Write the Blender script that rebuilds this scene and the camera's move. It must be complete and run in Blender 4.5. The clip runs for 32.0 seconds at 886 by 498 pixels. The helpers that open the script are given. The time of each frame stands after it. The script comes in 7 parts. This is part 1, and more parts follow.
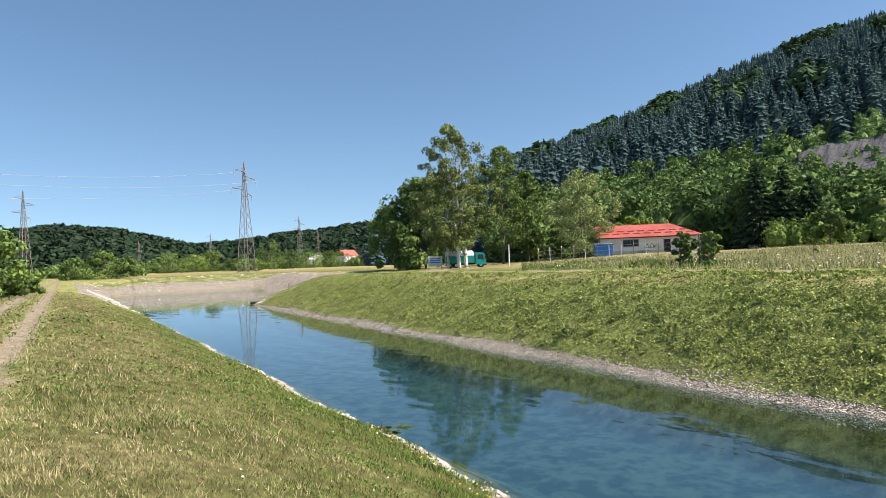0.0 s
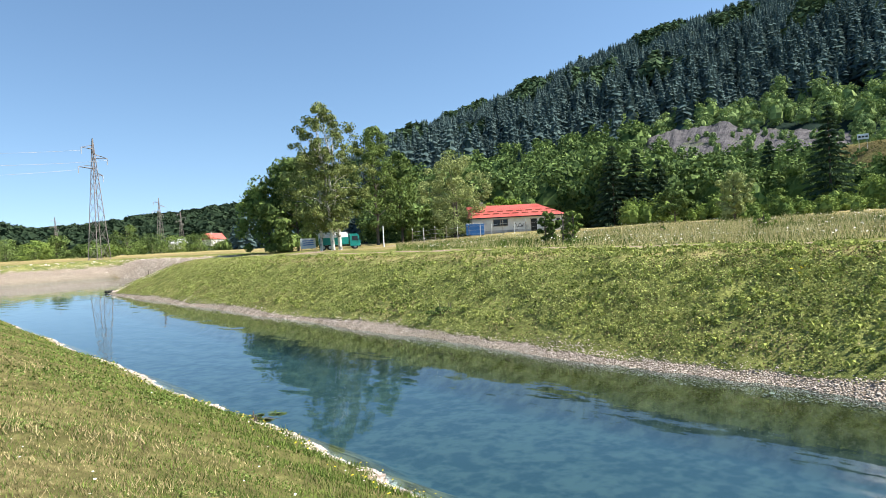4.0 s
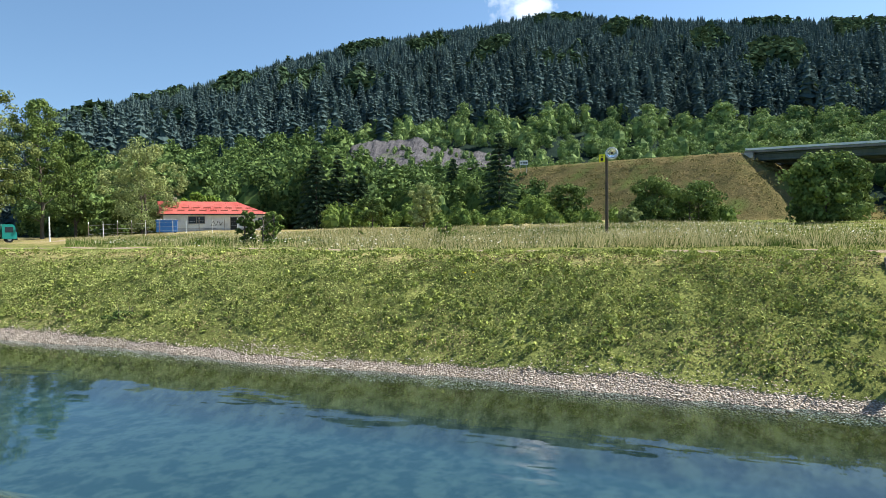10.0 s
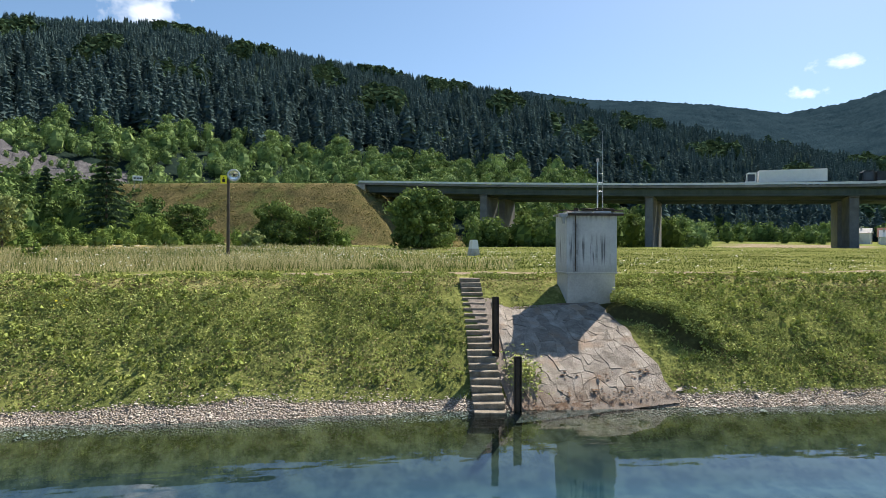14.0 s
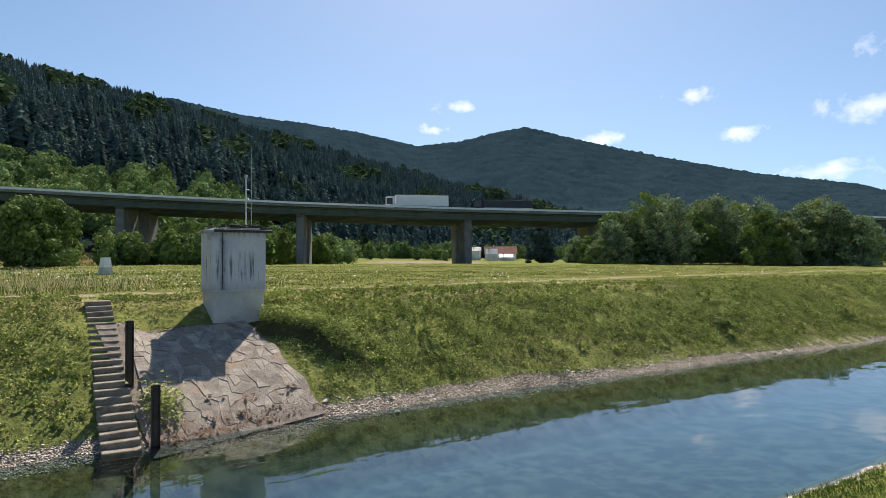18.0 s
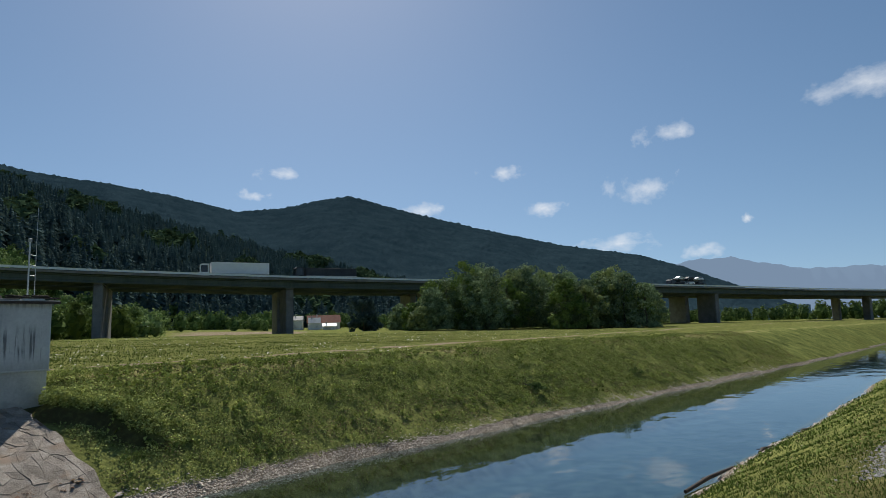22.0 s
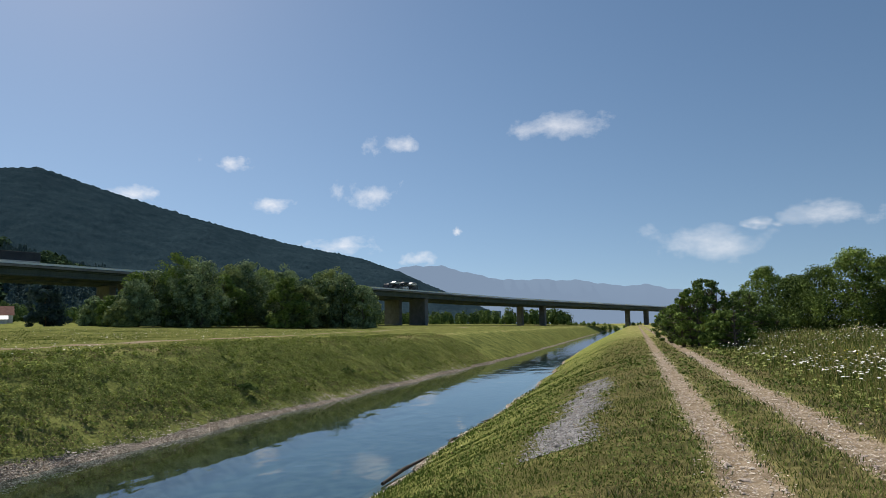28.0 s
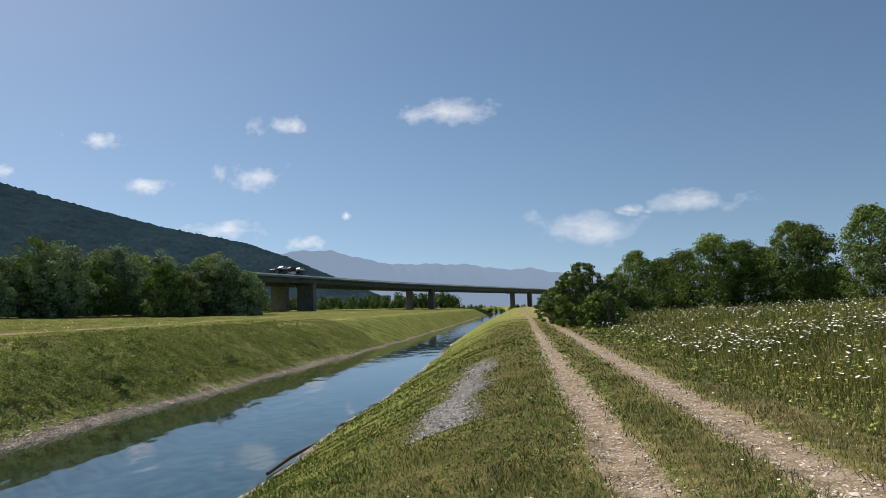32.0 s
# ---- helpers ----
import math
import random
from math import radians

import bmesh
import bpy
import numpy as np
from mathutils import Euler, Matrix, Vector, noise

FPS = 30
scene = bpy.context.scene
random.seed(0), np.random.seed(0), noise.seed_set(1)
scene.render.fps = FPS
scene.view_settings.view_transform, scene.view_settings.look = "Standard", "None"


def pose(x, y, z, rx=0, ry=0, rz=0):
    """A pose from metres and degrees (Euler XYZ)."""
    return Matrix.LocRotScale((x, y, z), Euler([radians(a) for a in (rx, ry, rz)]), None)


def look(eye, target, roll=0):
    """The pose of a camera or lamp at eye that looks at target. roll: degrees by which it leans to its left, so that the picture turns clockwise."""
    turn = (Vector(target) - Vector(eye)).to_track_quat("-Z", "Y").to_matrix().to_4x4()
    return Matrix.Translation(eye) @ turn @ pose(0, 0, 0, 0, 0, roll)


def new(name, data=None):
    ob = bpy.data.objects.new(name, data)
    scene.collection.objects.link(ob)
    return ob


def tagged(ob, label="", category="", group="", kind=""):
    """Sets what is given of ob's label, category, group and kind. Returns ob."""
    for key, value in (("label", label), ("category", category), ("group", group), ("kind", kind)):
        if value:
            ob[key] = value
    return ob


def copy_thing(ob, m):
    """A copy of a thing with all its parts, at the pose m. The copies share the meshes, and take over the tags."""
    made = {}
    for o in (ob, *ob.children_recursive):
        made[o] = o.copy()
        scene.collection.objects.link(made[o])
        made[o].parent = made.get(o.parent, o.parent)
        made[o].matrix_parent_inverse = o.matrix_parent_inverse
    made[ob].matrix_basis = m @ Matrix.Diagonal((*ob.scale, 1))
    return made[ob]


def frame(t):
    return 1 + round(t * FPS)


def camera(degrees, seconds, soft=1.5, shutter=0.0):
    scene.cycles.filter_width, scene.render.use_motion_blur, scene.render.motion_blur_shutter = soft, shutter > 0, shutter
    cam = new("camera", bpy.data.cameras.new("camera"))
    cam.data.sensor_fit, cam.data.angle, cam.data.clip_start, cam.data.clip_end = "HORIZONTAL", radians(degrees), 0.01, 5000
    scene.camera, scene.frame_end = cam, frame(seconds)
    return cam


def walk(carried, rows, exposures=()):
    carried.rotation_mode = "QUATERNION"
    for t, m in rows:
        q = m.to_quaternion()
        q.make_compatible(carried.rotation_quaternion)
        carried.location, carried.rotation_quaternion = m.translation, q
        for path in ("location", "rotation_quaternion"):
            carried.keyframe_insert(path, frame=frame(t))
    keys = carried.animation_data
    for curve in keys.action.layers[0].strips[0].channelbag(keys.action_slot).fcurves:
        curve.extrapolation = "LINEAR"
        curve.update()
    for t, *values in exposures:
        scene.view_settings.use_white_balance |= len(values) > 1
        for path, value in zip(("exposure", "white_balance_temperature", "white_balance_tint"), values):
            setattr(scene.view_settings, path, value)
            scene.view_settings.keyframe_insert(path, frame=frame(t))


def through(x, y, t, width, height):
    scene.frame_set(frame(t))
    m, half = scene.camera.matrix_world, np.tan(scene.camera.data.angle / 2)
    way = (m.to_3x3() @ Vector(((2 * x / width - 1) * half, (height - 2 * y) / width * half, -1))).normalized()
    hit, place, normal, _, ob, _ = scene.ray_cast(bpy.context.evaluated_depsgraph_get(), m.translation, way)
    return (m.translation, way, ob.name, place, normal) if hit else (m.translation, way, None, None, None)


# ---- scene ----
# camera: a person turns on the spot, the camera held about 0.3 m ahead
EYE = 5.0
ARM = 0.3
cam = camera(69.86, 32.0, 0.75)
# seconds, yaw, pitch, lean
PATH = [
    (0.0, -31.00, 1.18, -2.08), (0.5, -32.76, 1.11, -1.67),
    (1.0, -34.42, 1.44, -1.79), (1.5, -35.28, 1.42, -2.08),
    (2.0, -37.71, 1.36, -2.05), (2.5, -39.43, 1.00, -2.15),
    (4.5, -43.37, -1.57, -2.76), (5.0, -45.64, -1.50, -1.82),
    (5.5, -48.39, -1.24, -1.70), (6.0, -50.87, -1.09, -1.75),
    (6.5, -52.69, -1.61, -1.61), (7.0, -55.50, -1.69, -1.62),
    (7.5, -57.76, -1.39, -1.47), (8.0, -61.34, -1.59, -1.15),
    (8.5, -63.46, -1.51, -0.78), (9.0, -65.49, -1.56, -0.77),
    (9.5, -67.69, -1.84, -0.66), (10.0, -68.59, -1.74, -0.65),
    (10.5, -71.25, -1.63, -0.33), (11.0, -75.09, -1.38, -0.33),
    (11.5, -78.12, -0.77, -0.35), (12.0, -82.49, -0.25, -0.01),
    (12.5, -87.34, -0.32, -0.05), (13.0, -92.58, -0.25, 0.24),
    (13.5, -96.96, 0.37, 0.19), (14.0, -101.60, 0.21, 0.16),
    (14.5, -105.00, -0.34, -0.24), (16.5, -116.99, 1.72, -0.42),
    (17.0, -119.65, 0.95, -0.62), (17.5, -124.08, 1.51, -1.02),
    (18.0, -132.23, 1.67, -0.51), (18.5, -138.67, 2.33, -0.60),
    (19.0, -143.39, 2.39, -0.54), (19.5, -144.90, 2.08, -0.73),
    (20.0, -147.49, 2.35, -0.97), (20.5, -149.43, 2.45, -0.89),
    (21.0, -149.73, 2.93, -0.57), (21.5, -148.76, 5.40, -1.33),
    (22.0, -148.19, 7.48, -1.90), (22.5, -148.30, 8.73, -1.79),
    (23.0, -148.99, 9.74, -1.85), (23.5, -149.53, 10.44, -2.07),
    (24.0, -150.40, 9.52, -2.34), (24.5, -153.89, 8.62, -1.92),
    (25.0, -158.02, 7.23, -2.07), (25.5, -160.97, 6.51, -1.78),
    (26.0, -163.53, 6.39, -1.84), (26.5, -165.74, 6.55, -1.94),
    (28.5, -174.60, 6.89, -1.14), (29.0, -175.76, 6.71, -2.03),
    (29.5, -177.08, 6.61, -1.63), (30.0, -178.39, 6.18, -1.89),
    (30.5, -179.15, 5.93, -2.19), (31.0, -180.89, 5.70, -1.53),
    (31.5, -181.78, 5.68, -1.86), (32.0, -182.81, 5.28, -1.74),
]


def held(yaw, pitch, lean):
    a = radians(yaw)
    ahead = Vector((-math.sin(a) * math.cos(radians(pitch)), math.cos(a) * math.cos(radians(pitch)), math.sin(radians(pitch))))
    eye = Vector((-ARM * math.sin(a), ARM * math.cos(a), EYE))
    return look(eye, eye + ahead, lean)


EXPOSURES = [(0.0, 0.92, 6600, 11), (2.5, 1.02, 6600, 11), (6.0, 1.33, 6600, 11), (8.0, 1.27, 6550, 10), (10.0, 1.08, 6500, 9), (12.0, 0.95, 6600, 10), (14.0, 0.9, 6750, 11), (17.0, 0.85, 6900, 13), (18.0, 0.72, 6900, 13), (19.0, 0.42, 6800, 11), (20.0, 0.47, 6850, 12), (21.0, 0.32, 6650, 11), (22.0, -0.04, 6550, 9), (26.0, 0.12, 6750, 11), (29.0, 0.12, 6800, 12), (32.0, 0.2, 6950, 13)]
walk(cam, [(t, held(*a)) for t, *a in PATH], EXPOSURES)

# ---- daylight ----
SUN_AZ, SUN_EL = 136.5, 48.0
world = bpy.data.worlds.new("world")
scene.world = world
world.use_nodes = True
wn = world.node_tree.nodes
sky = wn.new("ShaderNodeTexSky")
sky.sky_type = "NISHITA"
sky.sun_disc = False
sky.sun_elevation, sky.sun_rotation = radians(SUN_EL), radians(SUN_AZ)
sky.altitude, sky.air_density, sky.dust_density, sky.ozone_density = 500, 1.0, 0.4, 1.0
wn["Background"].inputs["Strength"].default_value = 0.089
clear_air = wn.new("ShaderNodeHueSaturation")
clear_air.inputs["Hue"].default_value, clear_air.inputs["Saturation"].default_value = 0.495, 1.10
upward = wn.new("ShaderNodeTexCoord")
lifted = wn.new("ShaderNodeVectorMath")
lifted.operation = "ADD"
lifted.inputs[1].default_value = (0, 0, 0.10)
unit = wn.new("ShaderNodeVectorMath")
unit.operation = "NORMALIZE"
world.node_tree.links.new(upward.outputs["Generated"], lifted.inputs[0])
world.node_tree.links.new(lifted.outputs[0], unit.inputs[0])
world.node_tree.links.new(unit.outputs[0], sky.inputs["Vector"])
world.node_tree.links.new(sky.outputs["Color"], clear_air.inputs["Color"])
world.node_tree.links.new(clear_air.outputs["Color"], wn["Background"].inputs["Color"])
sun_data = bpy.data.lights.new("sun", "SUN")
sun_data.energy, sun_data.angle, sun_data.color = 5.0, radians(0.53), (1.0, 0.95, 0.87)
sun = new("sun", sun_data)
sun_dir = Vector((math.sin(radians(SUN_AZ)) * math.cos(radians(SUN_EL)), math.cos(radians(SUN_AZ)) * math.cos(radians(SUN_EL)), math.sin(radians(SUN_EL))))
sun.matrix_world = look(sun_dir * 200, (0, 0, 0))

# ---- materials ----
def material(name, colour, rough=0.8, metal=0.0, spec=0.3):
    m = bpy.data.materials.new(name)
    m.use_nodes = True
    b = m.node_tree.nodes["Principled BSDF"]
    b.inputs["Base Color"].default_value = (*colour, 1)
    b.inputs["Roughness"].default_value, b.inputs["Metallic"].default_value = rough, metal
    b.inputs["Specular IOR Level"].default_value = spec
    return m


class Nodes:
    """Short hand for wiring a material's nodes."""

    def __init__(self, m):
        self.t = m.node_tree
        self.bsdf = self.t.nodes["Principled BSDF"]

    def add(self, kind, **inputs):
        n = self.t.nodes.new(kind)
        for k, v in inputs.items():
            self.put(n.inputs[k.replace("_", " ")], v)
        return n

    def put(self, socket, v):
        if isinstance(v, bpy.types.NodeSocket):
            self.t.links.new(v, socket)
        else:
            socket.default_value = v

    def pos(self):
        return self.add("ShaderNodeNewGeometry").outputs["Position"]

    def scaled(self, v, s):
        n = self.add("ShaderNodeVectorMath", Vector=v)
        n.operation = "MULTIPLY"
        n.inputs[1].default_value = s
        return n.outputs[0]

    def noise(self, v, scale, detail=4.0, rough=0.6):
        return self.add("ShaderNodeTexNoise", Vector=v, Scale=scale, Detail=detail, Roughness=rough).outputs["Fac"]

    def ramp(self, fac, lo, hi, a=0.0, b=1.0):
        n = self.add("ShaderNodeMapRange", Value=fac)
        for k, v in zip(range(1, 5), (lo, hi, a, b)):
            n.inputs[k].default_value = v
        return n.outputs[0]

    def math(self, op, a, b=0.0):
        n = self.t.nodes.new("ShaderNodeMath")
        n.operation = op
        self.put(n.inputs[0], a)
        self.put(n.inputs[1], b)
        return n.outputs[0]

    def mix(self, fac, a, b):
        n = self.t.nodes.new("ShaderNodeMix")
        n.data_type = "RGBA"
        self.put(n.inputs[0], fac)
        for s, v in ((n.inputs[6], a), (n.inputs[7], b)):
            self.put(s, (*v, 1) if isinstance(v, tuple) else v)
        return n.outputs[2]

    def attr(self, name):
        n = self.t.nodes.new("ShaderNodeAttribute")
        n.attribute_name = name
        return n.outputs["Fac"]

    def bump(self, height, strength, distance):
        n = self.add("ShaderNodeBump", Height=height, Strength=strength, Distance=distance)
        self.t.links.new(n.outputs[0], self.bsdf.inputs["Normal"])


def varied(name, a, b, scale, rough=0.8, bump=0.2, depth=0.02, metal=0.0, spec=0.3, third=None, stretch=(1, 1, 1), island=0.0):
    """Two colours mixed by noise at two scales, with relief."""
    m = material(name, a, rough, metal, spec)
    n = Nodes(m)
    p = n.scaled(n.pos(), stretch)
    big, fine = n.noise(p, scale), n.noise(p, scale * 9, 6.0)
    f = n.ramp(n.math("ADD", n.math("MULTIPLY", big, 0.6), n.math("MULTIPLY", fine, 0.4)), 0.36, 0.64)
    col = n.mix(f, a, b)
    if third:
        col = n.mix(n.ramp(n.noise(p, scale * 0.37, 3.0), 0.55, 0.68), col, third)
    if island:
        r = n.add("ShaderNodeNewGeometry").outputs["Random Per Island"]
        h = n.add("ShaderNodeHueSaturation", Color=col, Value=n.ramp(r, 0, 1, 1 - island, 1 + island), Hue=n.ramp(r, 0, 1, 0.5 - island * 0.05, 0.5 + island * 0.05))
        col = h.outputs[0]
    n.put(n.bsdf.inputs["Base Color"], col)
    if bump:
        n.bump(fine, bump, depth)
    return m


def foliage(name, dark, light, gloss=0.35, through=0.15, patch=0.11):
    """Leaves: colour by clump, some light let through."""
    m = material(name, dark, 0.75, 0.0, gloss * 0.1)
    n = Nodes(m)
    r = n.add("ShaderNodeNewGeometry").outputs["Random Per Island"]
    o = n.add("ShaderNodeObjectInfo").outputs["Random"]
    f = n.ramp(n.math("ADD", n.math("MULTIPLY", n.noise(n.pos(), patch, 3.0), 0.9), n.math("ADD", n.math("MULTIPLY", r, 0.42), n.math("MULTIPLY", o, 0.12))), 0.45, 1.0)
    col = n.mix(f, dark, light)
    n.put(n.bsdf.inputs["Base Color"], col)
    tr = n.add("ShaderNodeBsdfTranslucent", Color=col)
    mix = n.add("ShaderNodeMixShader")
    mix.inputs[0].default_value = through
    n.t.links.new(n.bsdf.outputs[0], mix.inputs[1])
    n.t.links.new(tr.outputs[0], mix.inputs[2])
    n.t.links.new(mix.outputs[0], n.t.nodes["Material Output"].inputs["Surface"])
    return m


def ground_material():
    m = material("ground_cover", (0.1, 0.12, 0.04), 1.0, 0.0, 0.0)
    n = Nodes(m)
    p = n.pos()
    big, mid, fine, grit = n.noise(p, 0.05, 4.0), n.noise(p, 0.6, 5.0), n.noise(p, 5.0, 6.0), n.noise(p, 28.0, 4.0)
    tuft = n.math("ADD", n.math("MULTIPLY", mid, 0.5), n.math("MULTIPLY", fine, 0.5))
    green = n.mix(n.ramp(tuft, 0.40, 0.60), (0.078, 0.106, 0.032), (0.29, 0.318, 0.098))
    green = n.mix(n.ramp(big, 0.4, 0.6, 0.0, 0.4), green, (0.16, 0.165, 0.048))
    straw = n.mix(n.ramp(tuft, 0.36, 0.64), (0.26, 0.21, 0.09), (0.46, 0.38, 0.19))
    dry = n.ramp(n.math("ADD", n.attr("dry"), n.math("MULTIPLY", n.math("SUBTRACT", tuft, 0.5), 1.6)), 0.35, 0.75)
    col = n.mix(dry, green, straw)
    col = n.mix(n.math("MULTIPLY", n.attr("thatch"), n.ramp(fine, 0.3, 0.7, 0.95, 0.6)), col, (0.072, 0.064, 0.028))
    clay = n.mix(n.ramp(fine, 0.35, 0.65), (0.16, 0.122, 0.080), (0.31, 0.25, 0.178))
    clay = n.mix(n.ramp(grit, 0.56, 0.66), clay, (0.46, 0.41, 0.335))
    dirt = n.ramp(n.math("ADD", n.attr("dirt"), n.math("MULTIPLY", n.math("SUBTRACT", tuft, 0.5), 1.3)), 0.42, 0.62)
    col = n.mix(dirt, col, clay)
    v = n.add("ShaderNodeTexVoronoi", Vector=p, Scale=15.0)
    stone = n.mix(n.ramp(v.outputs["Color"], 0.1, 0.9), (0.28, 0.235, 0.185), (0.64, 0.565, 0.48))
    stone = n.mix(n.ramp(v.outputs["Distance"], 0.28, 0.6), stone, (0.22, 0.18, 0.14))
    pebbles = n.ramp(n.math("ADD", n.attr("gravel"), n.math("MULTIPLY", n.math("SUBTRACT", tuft, 0.5), 1.2)), 0.40, 0.60)
    col = n.mix(pebbles, col, stone)
    algae = n.ramp(n.noise(p, 1.7, 6.0), 0.42, 0.6)
    shallow = n.mix(algae, (0.075, 0.064, 0.022), (0.21, 0.175, 0.080))
    shallow = n.mix(n.ramp(v.outputs["Color"], 0.55, 0.95, 0.0, 0.5), shallow, (0.26, 0.22, 0.15))
    bed = n.mix(n.attr("deep"), shallow, n.mix(algae, (0.042, 0.085, 0.104), (0.092, 0.138, 0.142)))
    col = n.mix(n.attr("bed"), col, bed)
    n.put(n.bsdf.inputs["Base Color"], col)
    height = n.math("ADD", tuft, n.math("MULTIPLY", v.outputs["Distance"], n.math("MULTIPLY", pebbles, -0.6)))
    n.bump(n.math("MULTIPLY", height, n.math("SUBTRACT", 1.0, n.attr("bed"))), 1.0, 0.16)
    return m


def water_material():
    m = material("river_water", (0.1, 0.2, 0.25), 0.05)
    n = Nodes(m)
    p = n.scaled(n.pos(), (1.7, 0.8, 1.0))
    h = n.math("ADD", n.noise(p, 0.5, 1.0, 0.4), n.math("MULTIPLY", n.noise(n.scaled(n.pos(), (4.2, 1.6, 1.0)), 0.9, 1.0, 0.5), 0.13))
    calm = n.ramp(n.noise(n.pos(), 0.12, 4.0), 0.38, 0.62, 0.25, 1.0)
    b = n.add("ShaderNodeBump", Height=h, Strength=n.math("MULTIPLY", calm, 0.28), Distance=0.10)
    gloss = n.add("ShaderNodeBsdfGlossy", Roughness=0.03, Normal=b.outputs[0])
    gloss.inputs["Color"].default_value = (0.95, 0.97, 1, 1)
    clear = n.add("ShaderNodeBsdfTransparent")
    clear.inputs["Color"].default_value = (0.60, 0.76, 0.80, 1)
    fr = n.add("ShaderNodeFresnel", IOR=1.42, Normal=b.outputs[0])
    mix = n.add("ShaderNodeMixShader", Fac=fr.outputs[0])
    n.t.links.new(clear.outputs[0], mix.inputs[1])
    n.t.links.new(gloss.outputs[0], mix.inputs[2])
    n.t.links.new(mix.outputs[0], n.t.nodes["Material Output"].inputs["Surface"])
    return m


GROUND = ground_material()
WATER = water_material()
CONCRETE = varied("weathered_concrete", (0.33, 0.32, 0.30), (0.47, 0.45, 0.42), 0.5, 0.85, 0.2, 0.02, third=(0.24, 0.23, 0.22))
# Deck concrete, its colour darkened for the shade on the near side
DECK_GREY = varied("shaded_bridge_concrete", (0.055, 0.076, 0.072), (0.095, 0.118, 0.112), 0.3, 0.8, 0.1, 0.02, stretch=(1, 1, 0.25))
RAIL_PALE = varied("weathered_rail", (0.64, 0.68, 0.68), (0.76, 0.79, 0.78), 1.0, 0.6, 0.03, 0.003)
STEEL = varied("galvanised_steel", (0.42, 0.45, 0.46), (0.58, 0.60, 0.60), 2.0, 0.45, 0.05, 0.005, metal=0.6)
# Needles lightened and turned blue to stand in for haze over the hillside
CONIFER = foliage("hazed_needles", (0.040, 0.070, 0.072), (0.108, 0.158, 0.150), 0.0, 0.15, 0.05)
BROADLEAF = foliage("broadleaf_leaves", (0.032, 0.064, 0.024), (0.19, 0.275, 0.085), patch=0.09)
# Pier and kerb concrete, grey lowered to paint in their shaded side
PIER_GREY = varied("shaded_pier_concrete", (0.14, 0.14, 0.137), (0.23, 0.226, 0.218), 0.5, 0.85, 0.2, 0.02, third=(0.13, 0.125, 0.12))
# Blue distance haze and canopy self-shadow are mixed into this leaf colour
HAZED_CANOPY = varied("hazed_canopy", (0.015, 0.032, 0.043), (0.031, 0.055, 0.068), 0.022, 1.0, 0.5, 3.0, spec=0.0)
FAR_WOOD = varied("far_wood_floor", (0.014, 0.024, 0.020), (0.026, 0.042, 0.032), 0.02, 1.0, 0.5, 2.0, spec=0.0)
BARK = varied("tree_bark", (0.06, 0.05, 0.04), (0.16, 0.14, 0.11), 3.0, 0.9, 0.5, 0.03, stretch=(3, 3, 0.6))
BIRCH_BARK = varied("birch_bark", (0.50, 0.48, 0.43), (0.66, 0.64, 0.58), 2.0, 0.8, 0.3, 0.02, third=(0.06, 0.055, 0.05), stretch=(1, 1, 4))


# ---- mesh helpers ----
def mesh_of(name, verts, faces, mat):
    me = bpy.data.meshes.new(name)
    me.from_pydata(verts if isinstance(verts, list) else verts.tolist(), [], faces if isinstance(faces, list) else faces.tolist())
    me.materials.append(mat)
    return me


def quick_mesh(name, verts, faces, mat, smooth=False):
    """A mesh from numpy arrays whose faces all have the same number of corners."""
    verts, faces = np.asarray(verts, np.float32), np.asarray(faces, np.int32)
    me = bpy.data.meshes.new(name)
    k = faces.shape[1]
    me.vertices.add(len(verts))
    me.vertices.foreach_set("co", verts.ravel())
    me.loops.add(faces.size)
    me.loops.foreach_set("vertex_index", faces.ravel())
    me.polygons.add(len(faces))
    me.polygons.foreach_set("loop_start", np.arange(0, faces.size, k, dtype=np.int32))
    if smooth:
        me.polygons.foreach_set("use_smooth", np.ones(len(faces), bool))
    me.update(calc_edges=True)
    me.materials.append(mat)
    return me


def part(name, bm, mat, parent=None, label=""):
    me = bpy.data.meshes.new(name)
    bm.to_mesh(me)
    bm.free()
    me.materials.append(mat)
    ob = new(name, me)
    ob.parent = parent
    return tagged(ob, label)


def thing(name, m, label, category, group="", kind=""):
    ob = new(name)
    ob.empty_display_size = 0.3
    ob.matrix_world = m
    return tagged(ob, label, category, group, kind)


def box(bm, lo, hi, bevel=0.0, m=None):
    lo, hi = Vector(lo), Vector(hi)
    made = bmesh.ops.create_cube(bm, size=1, matrix=Matrix.LocRotScale((lo + hi) / 2, None, hi - lo))
    if bevel:
        edges = {e for v in made["verts"] for e in v.link_edges}
        out = bmesh.ops.bevel(bm, geom=list(edges), offset=bevel, segments=1, affect="EDGES", profile=0.5)
        vs = {v for f in out["faces"] for v in f.verts} | {v for v in made["verts"] if v.is_valid}
        made["verts"] = list(vs)
    if m is not None:
        bmesh.ops.transform(bm, matrix=m, verts=[v for v in made["verts"] if v.is_valid])
    return bm


def boxed(lo, hi, bevel=0.0, m=None):
    return box(bmesh.new(), lo, hi, bevel, m)


def tube(bm, a, b, r0, r1=None, sides=8):
    a, b = Vector(a), Vector(b)
    r1 = r0 if r1 is None else r1
    turn = (b - a).to_track_quat("Z", "Y").to_matrix().to_4x4()
    bmesh.ops.create_cone(bm, cap_ends=True, segments=sides, radius1=r0, radius2=r1, depth=(b - a).length, matrix=Matrix.Translation((a + b) / 2) @ turn)
    return bm


def polar(az, rho):
    """Plan position at an azimuth (degrees to the left of +y) and a distance from the eye."""
    return -rho * math.sin(radians(az)), rho * math.cos(radians(az))

